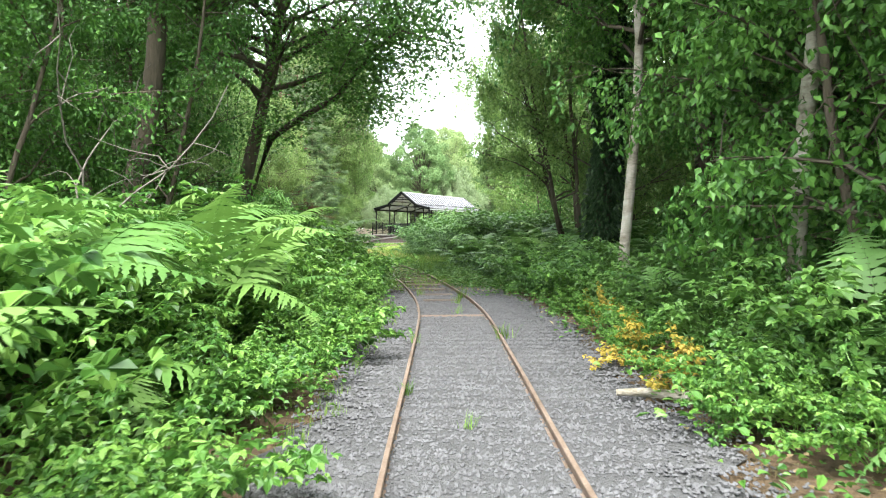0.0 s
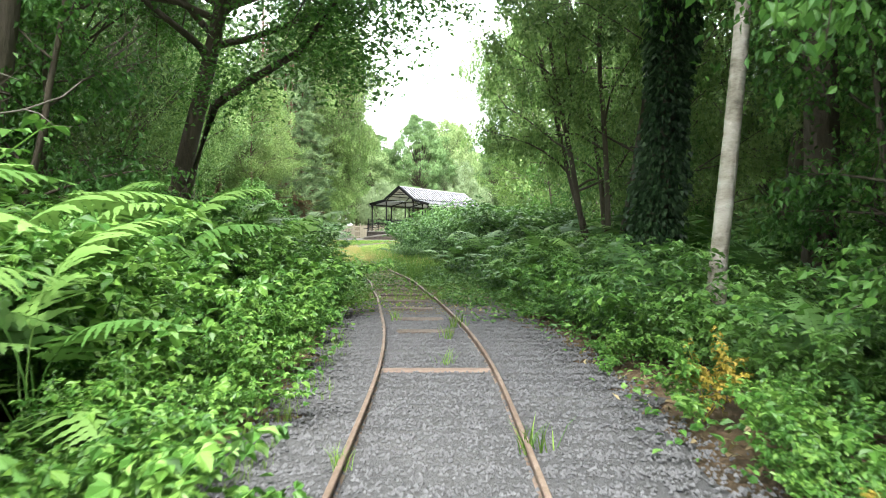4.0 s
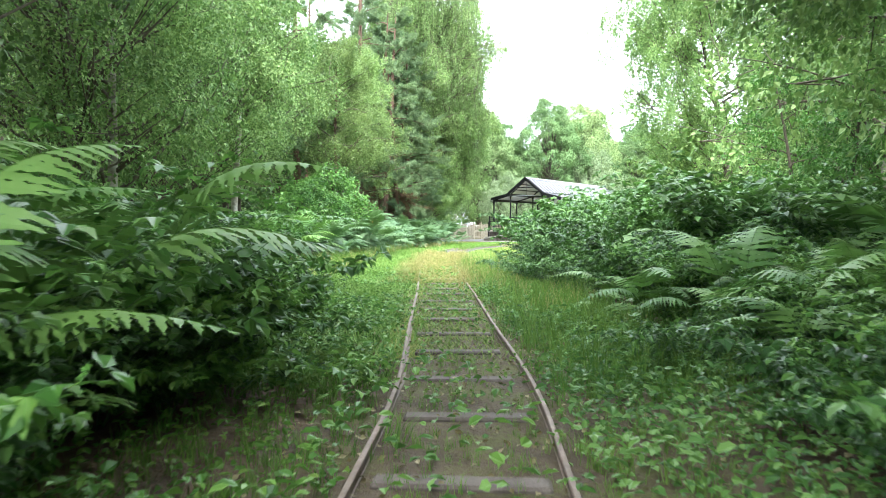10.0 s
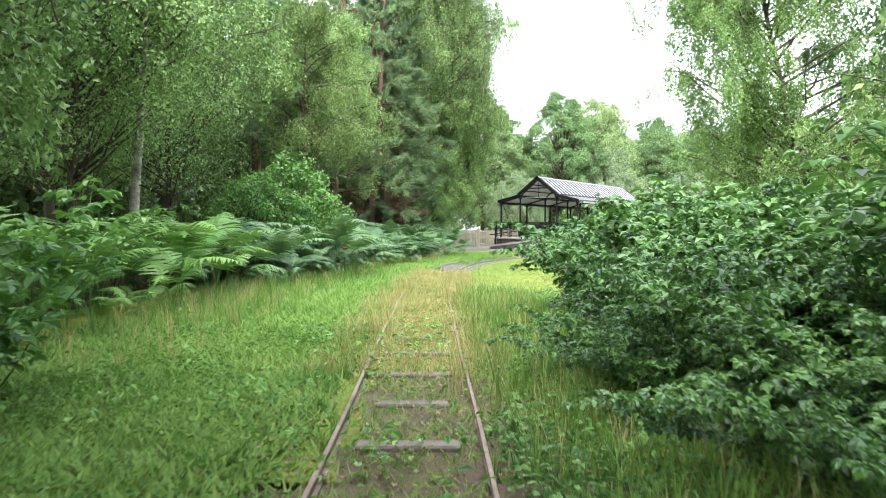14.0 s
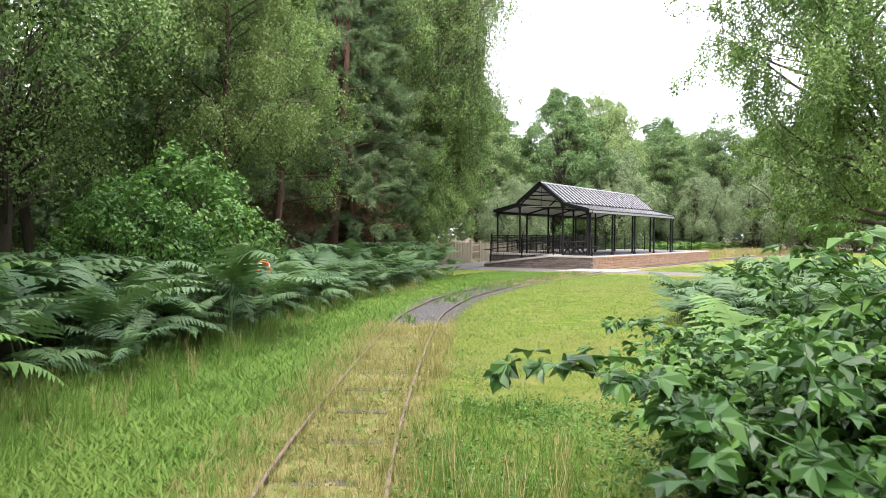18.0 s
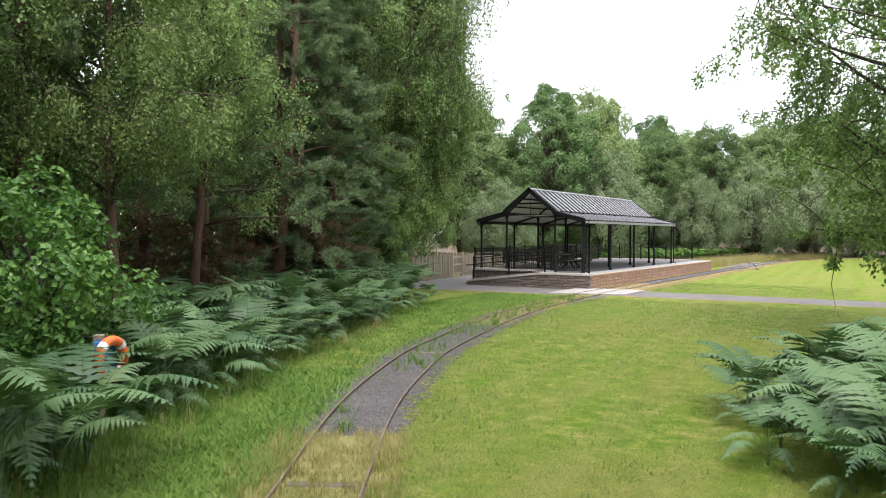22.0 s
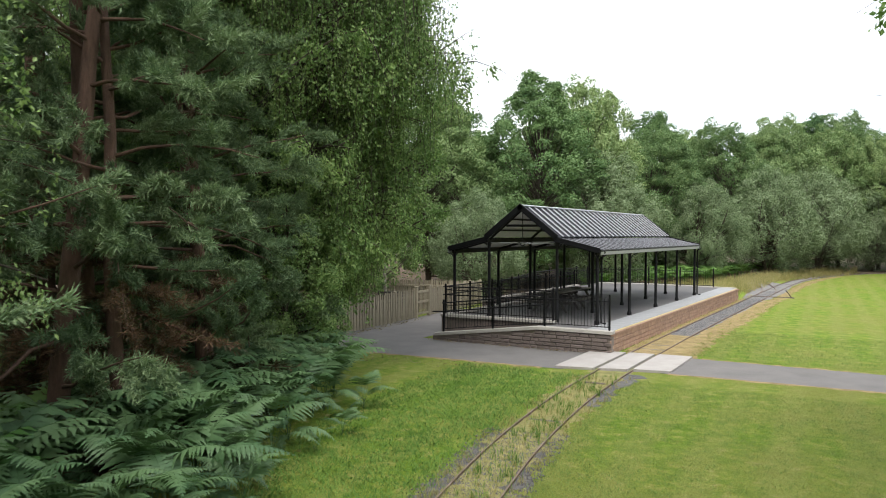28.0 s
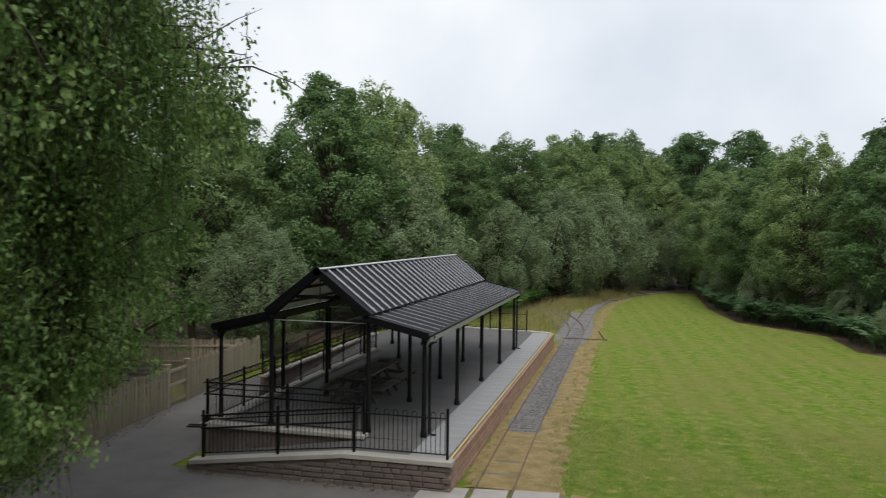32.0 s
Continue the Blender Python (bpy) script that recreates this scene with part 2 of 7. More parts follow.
ln_d = mixed(ln_n, ln_l, 0.5, ln_c, ramp_of(ln_n, ln_l, ln_fine, [(0.32, (0.2, 0.2, 0.2)), (0.68, (0.9, 0.9, 0.86))]), "OVERLAY")
ln_l.new(ln_d, ln_p.inputs["Base Color"])
ln_p.inputs["Roughness"].default_value, ln_p.inputs["Specular IOR Level"].default_value = 0.95, 0.1
bumped(ln_n, ln_l, ln_p, ln_fine, 1.0, 0.05)
BALLAST = surface("ballast_fines", [(0.3, (0.05, 0.05, 0.054)), (0.55, (0.085, 0.085, 0.09)), (0.8, (0.13, 0.128, 0.13))], 1.6, 0.9, 40, bump=1.0, distance=0.03)
BALLAST_PALE = surface("pale_track_ballast", [(0.3, (0.12, 0.116, 0.112)), (0.55, (0.2, 0.192, 0.185)), (0.8, (0.31, 0.295, 0.265))], 1.6, 0.9, 40, bump=1.0, distance=0.03)
BALLAST_DARK = surface("dark_track_ballast", [(0.3, (0.055, 0.052, 0.05)), (0.55, (0.115, 0.11, 0.108)), (0.8, (0.19, 0.175, 0.155))], 1.6, 0.9, 40, bump=1.0, distance=0.03)
STONE_DARK = surface("dark_ballast_stone", [(0.3, (0.09, 0.085, 0.085)), (0.7, (0.17, 0.16, 0.16))], 6, 0.9, 60, bump=0.3, island=0.4)
STONE = surface("ballast_stone", [(0.3, (0.075, 0.075, 0.081)), (0.7, (0.125, 0.125, 0.134))], 6, 0.9, 60, bump=0.3, island=0.3)
LITTER = surface("track_dirt", [(0.3, (0.04, 0.03, 0.018)), (0.5, (0.085, 0.06, 0.036)), (0.62, (0.1, 0.1, 0.03)), (0.8, (0.16, 0.14, 0.085))], 2.6, 0.95, 34, bump=1.0, distance=0.03)
DRY_GROUND = surface("dry_matted_grass", [(0.3, (0.13, 0.1, 0.04)), (0.5, (0.24, 0.18, 0.075)), (0.62, (0.34, 0.25, 0.12)), (0.78, (0.43, 0.32, 0.18))], 2.2, 0.95, 34, bump=1.0, distance=0.03)
OLD_TRACK = surface("overgrown_track", [(0.3, (0.09, 0.1, 0.03)), (0.48, (0.19, 0.185, 0.06)), (0.6, (0.27, 0.24, 0.09)), (0.78, (0.36, 0.31, 0.15))], 2.6, 0.95, 34, bump=1.0, distance=0.03)
RUST = surface("rusty_rail", [(0.3, (0.085, 0.055, 0.04)), (0.55, (0.18, 0.13, 0.1)), (0.75, (0.3, 0.24, 0.2))], 5, 0.7, 60, metal=0.2, bump=0.3, distance=0.004)
SLEEPER = surface("weathered_sleeper", [(0.3, (0.06, 0.045, 0.036)), (0.6, (0.14, 0.115, 0.1)), (0.8, (0.22, 0.2, 0.18))], 4, 0.9, 40, bump=0.7, distance=0.01, island=0.3)
SLEEPER_GREY = surface("dusty_sleeper", [(0.3, (0.1, 0.09, 0.08)), (0.6, (0.17, 0.16, 0.15)), (0.8, (0.25, 0.235, 0.22))], 4, 0.9, 40, bump=0.7, distance=0.01, island=0.3)
RUST_SLEEPER = surface("rusty_steel_sleeper", [(0.3, (0.12, 0.085, 0.07)), (0.7, (0.23, 0.17, 0.14))], 4, 0.9, 40, bump=0.5, distance=0.006)
TARMAC = surface("tarmac", [(0.3, (0.098, 0.092, 0.089)), (0.6, (0.155, 0.145, 0.139)), (0.85, (0.2, 0.175, 0.145))], 0.9, 0.85, 90, bump=0.5, distance=0.006)
DECK = surface("platform_tarmac", [(0.3, (0.078, 0.075, 0.076)), (0.7, (0.135, 0.13, 0.13))], 0.8, 0.8, 90, bump=0.4, distance=0.005)
CONCRETE = surface("concrete", [(0.3, (0.3, 0.28, 0.255)), (0.6, (0.42, 0.395, 0.36)), (0.8, (0.52, 0.49, 0.46))], 1.2, 0.85, 50, bump=0.4, distance=0.006)
FLAG = surface("flagstone", [(0.3, (0.22, 0.225, 0.23)), (0.7, (0.31, 0.315, 0.32))], 1.5, 0.85, 60, bump=0.3, distance=0.004, island=0.05)
SANDSTONE = surface("brown_red_stone", [(0.3, (0.08, 0.066, 0.06)), (0.55, (0.15, 0.12, 0.108)), (0.8, (0.25, 0.205, 0.18))], 2.5, 0.9, 30, bump=0.7, distance=0.012, island=0.4)
MORTAR = surface("mortar", [(0.3, (0.16, 0.13, 0.11)), (0.7, (0.24, 0.2, 0.17))], 3, 0.95, 50)
REDBRICK = surface("red_stone_block", [(0.3, (0.22, 0.135, 0.095)), (0.55, (0.34, 0.215, 0.15)), (0.8, (0.44, 0.3, 0.215))], 2.5, 0.9, 35, bump=0.6, distance=0.01, island=0.25)
SLAB = surface("worn_crossing_concrete", [(0.3, (0.27, 0.25, 0.235)), (0.6, (0.36, 0.335, 0.315)), (0.8, (0.44, 0.41, 0.385))], 1.4, 0.85, 50, bump=0.4, distance=0.006)
YELLOW = surface("worn_yellow_paint", [(0.3, (0.4, 0.33, 0.19)), (0.7, (0.56, 0.43, 0.17))], 3, 0.7, 50)
IRON = surface("black_painted_iron", [(0.3, (0.004, 0.004, 0.005)), (0.7, (0.009, 0.009, 0.01))], 3, 0.5, 60, bump=0.1, distance=0.002, spec=0.2)
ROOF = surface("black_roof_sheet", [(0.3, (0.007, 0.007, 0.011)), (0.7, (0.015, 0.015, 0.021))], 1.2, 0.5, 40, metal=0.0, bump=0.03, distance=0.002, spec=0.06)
# the ribs are black; their sky reflection is painted in as pale grey
ROOF_RIB = surface("sky_glint_roof_rib", [(0.3, (0.3, 0.3, 0.33)), (0.7, (0.48, 0.48, 0.52))], 1.2, 0.4, 40, metal=0.2, bump=0.03, distance=0.002, spec=0.5)
LEAF_YELLOW = leaf_material("yellowing_leaf", (0.2, 0.16, 0.03), (0.38, 0.3, 0.05), (0.5, 0.36, 0.09), 0.35)
LITTER_LEAF = leaf_material("fallen_leaf", (0.1, 0.07, 0.04), (0.2, 0.15, 0.08), (0.34, 0.28, 0.17), 0.2)
CEIL = surface("pale_roof_lining", [(0.3, (0.5, 0.51, 0.52)), (0.7, (0.66, 0.67, 0.68))], 2, 0.6, 40, bump=0.1)
RIDGE = surface("light_ridge_cap", [(0.3, (0.5, 0.51, 0.53)), (0.7, (0.62, 0.63, 0.65))], 2, 0.4, 40, metal=0.4, bump=0.1)
FASCIA = surface("grey_painted_fascia", [(0.3, (0.2, 0.21, 0.2)), (0.7, (0.3, 0.31, 0.3))], 2, 0.5, 40, bump=0.1)
FENCE = surface("weathered_timber", [(0.3, (0.2, 0.17, 0.12)), (0.6, (0.33, 0.29, 0.21)), (0.8, (0.42, 0.38, 0.29))], 3, 0.9, 30, bump=0.6, distance=0.006, stretch=(3, 3, 0.4), island=0.25)
TABLE = surface("brown_board", [(0.3, (0.045, 0.041, 0.038)), (0.7, (0.125, 0.115, 0.107))], 3, 0.5, 30, bump=0.4, distance=0.004, stretch=(3, 0.4, 3), island=0.15)
ORANGE = surface("orange_plastic", [(0.3, (0.75, 0.13, 0.03)), (0.7, (0.85, 0.2, 0.05))], 3, 0.45, 40, bump=0.1)
WHITE = surface("white_band", [(0.3, (0.7, 0.7, 0.68)), (0.7, (0.8, 0.8, 0.78))], 3, 0.5, 40, bump=0.1)
BLUE = surface("blue_backboard", [(0.3, (0.02, 0.13, 0.35)), (0.7, (0.03, 0.2, 0.48))], 3, 0.5, 40, bump=0.1)


# ---- mesh helpers ----
def raw_mesh(name, verts, polys, material, smooth=False):
    """A mesh from an array of points and arrays of faces (each array holds faces of one size)."""
    verts = np.asarray(verts, np.float32).reshape(-1, 3)
    polys = [np.asarray(p, np.int32) for p in polys if len(p)]
    me = bpy.data.meshes.new(name)
    me.vertices.add(len(verts))
    me.vertices.foreach_set("co", verts.ravel())
    count = sum(len(p) for p in polys)
    total = np.concatenate([np.full(len(p), p.shape[1], np.int32) for p in polys])
    index = np.concatenate([p.ravel() for p in polys])
    me.loops.add(len(index))
    me.loops.foreach_set("vertex_index", index)
    me.polygons.add(count)
    me.polygons.foreach_set("loop_start", np.r_[0, np.cumsum(total)[:-1]].astype(np.int32))
    me.polygons.foreach_set("loop_total", total)
    me.polygons.foreach_set("use_smooth", np.full(count, smooth))
    me.materials.append(material)
    me.update(calc_edges=True)
    return me


def bm_mesh(name, bm, material):
    me = bpy.data.meshes.new(name)
    bm.normal_update()
    bm.to_mesh(me)
    bm.free()
    me.materials.append(material)
    return me


def part(name, data, parent, label="", at=None):
    ob = new(name, data)
    ob.parent = parent
    if at is not None:
        ob.matrix_basis = at
    return tagged(ob, label)


def empty(name, at=None):
    ob = new(name)
    ob.empty_display_size = 0.2
    if at is not None:
        ob.matrix_basis = at
    return ob


def box_bm(sx, sy, sz, bevel=0.0, at=(0, 0, 0), bm=None):
    """A block whose base centre is at the given point."""
    bm = bm or bmesh.new()
    r = bmesh.ops.create_cube(bm, size=1.0, matrix=Matrix.Translation((at[0], at[1], at[2] + sz / 2)) @ Matrix.Diagonal((sx, sy, sz, 1)))
    if bevel:
        es = list({e for v in r["verts"] for e in v.link_edges})
        bmesh.ops.bevel(bm, geom=es, offset=bevel, segments=1, affect="EDGES")
    return bm


def block(name, sx, sy, sz, material, bevel=0.0):
    return bm_mesh(name, box_bm(sx, sy, sz, bevel), material)


def tube(points, radii, sides=8, start=0, cap=True):
    """Points and faces of a tube along a line."""
    pts = np.asarray(points, float)
    radii = np.broadcast_to(np.asarray(radii, float), len(pts))
    d = np.gradient(pts, axis=0)
    d /= np.linalg.norm(d, axis=1)[:, None] + 1e-9
    ref = np.where(np.abs(d[:, 2:3]) > 0.9, np.array([[1.0, 0, 0]]), np.array([[0, 0, 1.0]]))
    u = np.cross(ref, d)
    u /= np.linalg.norm(u, axis=1)[:, None] + 1e-9
    w = np.cross(d, u)
    a = np.linspace(0, 2 * np.pi, sides, endpoint=False)
    v = pts[:, None] + radii[:, None, None] * (u[:, None] * np.cos(a)[None, :, None] + w[:, None] * np.sin(a)[None, :, None])
    i = np.arange(len(pts) - 1)[:, None] * sides
    j = np.arange(sides)[None]
    k = (j + 1) % sides
    f = np.stack([i + j, i + k, i + k + sides, i + j + sides], -1).reshape(-1, 4) + start
    return v.reshape(-1, 3), f


def tubes_mesh(name, lines, material, sides=6, smooth=True):
    """Tubes in one mesh; with no number of sides, thick ones get more than thin ones."""
    vs, fs, n = [], [], 0
    for pts, rad in lines:
        v, f = tube(pts, rad, sides or (9 if np.max(rad) > 0.07 else 5 if np.max(rad) > 0.022 else 3), n)
        vs.append(v)
        fs.append(f)
        n += len(v)
    return raw_mesh(name, np.concatenate(vs), [np.concatenate(fs)], material, smooth)


def bar(name, a, b, r, material, sides=8):
    return tubes_mesh(name, [([a, b], [r, r])], material, sides)


def unit(v):
    return v / (np.linalg.norm(v, axis=-1, keepdims=True) + 1e-9)


def leaf_quads(centres, along, length, width, rng, droop=0.0):
    """Rhombic leaves, lightly folded, one face of four corners each."""
    n = len(centres)
    d = unit(along + rng.normal(0, 0.35, (n, 3)) + np.array([0, 0, -droop]))
    s = unit(np.cross(d, rng.normal(0, 1, (n, 3)) * 0.7 + np.array([0, 0, 1.0])))
    L, W = length * rng.uniform(0.7, 1.3, (n, 1)), width * rng.uniform(0.7, 1.3, (n, 1))
    up = np.cross(s, d) * W * 0.18
    mid = centres + d * L * 0.45
    v = np.stack([centres, mid + s * W / 2 + up, centres + d * L, mid - s * W / 2 + up], 1).reshape(-1, 3)
    return v, np.arange(4 * n).reshape(-1, 4)


def leaf_facing(centres, normals, length, width, rng):
    """Rhombic leaves whose faces look along the given directions."""
    n = len(centres)
    nr = unit(normals + rng.normal(0, 0.55, (n, 3)))
    d = unit(np.cross(nr, rng.normal(0, 1, (n, 3))))
    s = np.cross(nr, d)
    L, W = length * rng.uniform(0.7, 1.3, (n, 1)), width * rng.uniform(0.7, 1.3, (n, 1))
    mid = centres + nr * W * 0.12
    v = np.stack([centres - d * L / 2, mid + s * W / 2, centres + d * L / 2, mid - s * W / 2], 1).reshape(-1, 3)
    return v, np.arange(4 * n).reshape(-1, 4)


def leaf_points(centres, along, length, width, rng, droop=0.2):
    """Pointed oval leaves with a folded midrib: two faces of four corners each."""
    n = len(centres)
    d = unit(along + rng.normal(0, 0.25, (n, 3)) + np.array([0, 0, -droop]))
    s = unit(np.cross(d, rng.normal(0, 1, (n, 3)) * 0.5 + np.array([0, 0, 1.0])))
    L, W = length * rng.uniform(0.65, 1.35, (n, 1)), width * rng.uniform(0.75, 1.25, (n, 1))
    nrm = np.cross(s, d)
    up = nrm * W * 0.2
    b, tip = centres, centres + d * L - nrm * L * 0.12
    m1, m2 = centres + d * L * 0.3, centres + d * L * 0.68
    v = np.stack([b, m1 + s * W / 2 + up, m2 + s * W * 0.36 + up, tip, m2 - s * W * 0.36 + up, m1 - s * W / 2 + up], 1).reshape(-1, 3)
    i = np.arange(n)[:, None] * 6
    return v, np.concatenate([i + [0, 1, 2, 3], i + [0, 3, 4, 5]])


def leaflets(base, along, normal, length, width):
    """Pointed oval leaflets from their foot, direction and facing: two folded faces of four corners each."""
    nrm = unit(normal)
    d = unit(along - (along * nrm).sum(-1, keepdims=True) * nrm)
    s = np.cross(nrm, d)
    L, W = np.reshape(length, (-1, 1)), np.reshape(width, (-1, 1))
    up = nrm * W * 0.16
    m1, m2, tip = base + d * L * 0.28 + up * 0.6, base + d * L * 0.66 + up, base + d * L - nrm * L * 0.16
    v = np.stack([base, m1 + s * W / 2, m2 + s * W * 0.38, tip, m2 - s * W * 0.38, m1 - s * W / 2], 1).reshape(-1, 3)
    i = np.arange(len(base))[:, None] * 6
    return v, np.concatenate([i + [0, 1, 2, 3], i + [0, 3, 4, 5]])


def scattered(verts, polys, places, name, material, smooth=False):
    """One mesh of many copies of a shape, at the rows x, y, z, turn, size, lean of places."""
    verts, places = np.asarray(verts), np.asarray(places, float)
    c, s = np.cos(places[:, 3]), np.sin(places[:, 3])
    k = places[:, 4]
    x = verts[None, :, 0] + verts[None, :, 2] * places[:, 5:6]
    y = np.broadcast_to(verts[None, :, 1], x.shape)
    v = np.stack([(x * c[:, None] - y * s[:, None]) * k[:, None] + places[:, 0:1],
                  (x * s[:, None] + y * c[:, None]) * k[:, None] + places[:, 1:2],
                  verts[None, :, 2] * k[:, None] + places[:, 2:3]], -1)
    off = (np.arange(len(places)) * len(verts))[:, None, None]
    return raw_mesh(name, v.reshape(-1, 3), [(p[None] + off).reshape(-1, p.shape[1]) for p in polys], material, smooth)


# ---- the line of the track ----
TRACK = np.array([(34.8, -76), (30.9, -67), (28.35, -61), (26.17, -56.2), (25.1, -53.8), (23.72, -50.75), (22.75, -48.85), (21.95, -47.45), (21.1, -46.0), (20.3, -44.7), (19.2, -42.9), (17.6, -40.6), (15.46, -37.5), (13.7, -35.0), (11.9, -32.4), (10.25, -30.0), (7.5, -25.6),
                  (5.5, -22.2), (4.0, -18.9), (3.4, -17.2), (2.85, -15.2), (2.27, -13.0), (1.66, -10.0), (1.18, -6.4), (0.95, -3.0), (0.82, 0.4),
                  (0.72, 6), (0.7, 12), (0.7, 18), (0.7, 24), (0.7, 31), (0.75, 38), (1.1, 44), (2.1, 50.5), (4.6, 57.5), (8.6, 63.5), (14, 68)])


def smooth_line(pts, step=0.25):
    """Evenly spaced points of a smooth line through the given ones, with the length along it."""
    p = np.vstack([2 * pts[0] - pts[1], pts, 2 * pts[-1] - pts[-2]])
    out = []
    for i in range(1, len(p) - 2):
        t = np.linspace(0, 1, 24, endpoint=False)[:, None]
        a, b, c, d = p[i - 1], p[i], p[i + 1], p[i + 2]
        out.append(0.5 * (2 * b + (c - a) * t + (2 * a - 5 * b + 4 * c - d) * t**2 + (3 * b - a - 3 * c + d) * t**3))
    q = np.vstack(out + [pts[-1:]])
    s = np.r_[0, np.cumsum(np.linalg.norm(np.diff(q, axis=0), axis=1))]
    at = np.arange(0, s[-1], step)
    return np.stack([np.interp(at, s, q[:, 0]), np.interp(at, s, q[:, 1])], 1)


LINE = smooth_line(TRACK)
LINE_DIR = unit(np.gradient(LINE, axis=0))
LINE_RIGHT = np.stack([LINE_DIR[:, 1], -LINE_DIR[:, 0]], 1)


def side_of_track(xy):
    """Metres to the right of the track's middle, and the index of the nearest point of its line."""
    xy = np.asarray(xy, float).reshape(-1, 2)
    d2 = ((xy[:, None] - LINE[None]) ** 2).sum(-1)
    i = d2.argmin(1)
    off = xy - LINE[i]
    return np.sqrt(d2.min(1)) * np.sign((off * LINE_RIGHT[i]).sum(1)), i


def inside(xy, poly):
    """Which points lie in a polygon."""
    xy, poly = np.asarray(xy, float), np.asarray(poly, float)
    a, b = poly, np.roll(poly, -1, 0)
    x, y = xy[:, 0:1], xy[:, 1:2]
    cross = ((a[:, 1] > y) != (b[:, 1] > y)) & (x < (b[:, 0] - a[:, 0]) * (y - a[:, 1]) / (b[:, 1] - a[:, 1] + 1e-12) + a[:, 0])
    return cross.sum(1) % 2 == 1


def spread(poly, count, rng, gap=0.0):
    """Random points in a polygon, kept apart by a gap."""
    poly = np.asarray(poly, float)
    lo, hi = poly.min(0), poly.max(0)
    pts = rng.uniform(lo, hi, (count * 8, 2))
    pts = pts[inside(pts, poly)]
    if not gap:
        return pts[:count]
    kept = []
    for p in pts:
        if all((p[0] - q[0]) ** 2 + (p[1] - q[1]) ** 2 > gap * gap for q in kept):
            kept.append(p)
            if len(kept) == count:
                break
    return np.array(kept)


def strip_mesh(name, i0, i1, left, right, z, material, rng, ragged=0.12):
    """A sheet along the track from its left to its right edge, with uneven borders."""
    idx = np.arange(i0, i1 + 1)
    jl, jr = rng.normal(0, ragged, len(idx)), rng.normal(0, ragged, len(idx))
    lv, rv = np.broadcast_to(left, len(idx)), np.broadcast_to(right, len(idx))
    cols = []
    for u in np.linspace(0, 1, 7):
        off = (lv + jl) * (1 - u) + (rv + jr) * u
        xy = LINE[idx] + LINE_RIGHT[idx] * off[:, None]
        cols.append(np.c_[xy, np.full(len(idx), z - (0.02 if u in (0, 1) else 0))])
    v = np.stack(cols, 1)
    m = len(cols)
    i, j = np.arange(len(idx) - 1)[:, None] * m, np.arange(m - 1)[None]
    f = np.stack([i + j, i + j + 1, i + j + 1 + m, i + j + m], -1).reshape(-1, 4)
    return raw_mesh(name, v.reshape(-1, 3), [f], material)


def sheet(name, outline, z, material, thick=0.0):
    bm = bmesh.new()
    f = bm.faces.new([bm.verts.new((x, y, z)) for x, y in outline])
    bm.normal_update()
    if f.normal.z < 0:
        f.normal_flip()
    if thick:
        r = bmesh.ops.extrude_face_region(bm, geom=[f])
        bmesh.ops.translate(bm, verts=[v for v in r["geom"] if isinstance(v, bmesh.types.BMVert)], vec=(0, 0, -thick))
        bmesh.ops.recalc_face_normals(bm, faces=bm.faces)
    return bm_mesh(name, bm, material)


def near_line(y):
    """Index of the point of the track nearest to a y."""
    return int(np.abs(LINE[:, 1] - y).argmin())


RNG = np.random.default_rng(7)

# ---- ground ----
def ground_mesh():
    """The woodland floor, one sheet out to the horizon, finely divided near the walk."""
    xs = np.r_[-900, -300, -120, np.linspace(-60, 60, 81), 120, 300, 900]
    ys = np.r_[-900, -300, -130, np.linspace(-90, 90, 121), 130, 300, 900]
    X, Y = np.meshgrid(xs, ys)
    d, _ = side_of_track(np.c_[X.ravel(), Y.ravel()])
    d = np.abs(d).reshape(X.shape)
    Z = -0.03 + 0.1 * np.sin(X * 0.9 + Y * 0.4) * np.sin(Y * 0.7) * np.clip((d - 3) / 6, 0, 1) * (Y < -24)
    n, m = X.shape
    i, j = np.arange(n - 1)[:, None] * m, np.arange(m - 1)[None]
    f = np.stack([i + j, i + j + 1, i + j + 1 + m, i + j + m], -1).reshape(-1, 4)
    return raw_mesh("ground", np.stack([X, Y, Z], -1).reshape(-1, 3), [f], SOIL, True)


tagged(new("ground", ground_mesh()), "dark woodland soil with leaf litter under the undergrowth", "ground", kind="structure")

LAWN_EDGE = [(15.2, -38.6), (16.9, -40.0), (18.0, -41.2), (18.3, -42.0), (17.4, -43.2), (13.2, -40.6), (8.6, -36.6), (4.6, -30.6), (1.2, -22.9), (-2.4, -16.2), (-3.8, -11.2), (-6.2, -7.0),
             (-8.6, -3.5), (-12, -3.6), (-12, 13), (-9.5, 30), (-4.5, 36), (-1.5, 44), (1, 52), (6, 60), (9.6, 61), (9.4, 52), (9.3, 45), (10.2, 36.2), (14.2, 30.6), (14.2, 24.6), (17, 21.5), (27, 13), (40, 4),
             (40, -14), (24, -14), (18.5, -17), (17, -22), (16, -27), (15.4, -30), (16.2, -33.8), (17.0, -37.2)]
tagged(new("lawn", sheet("lawn", LAWN_EDGE, 0.0, LAWN)), "bright green mown lawn with yellowed patches beside the track", "lawn", kind="structure")

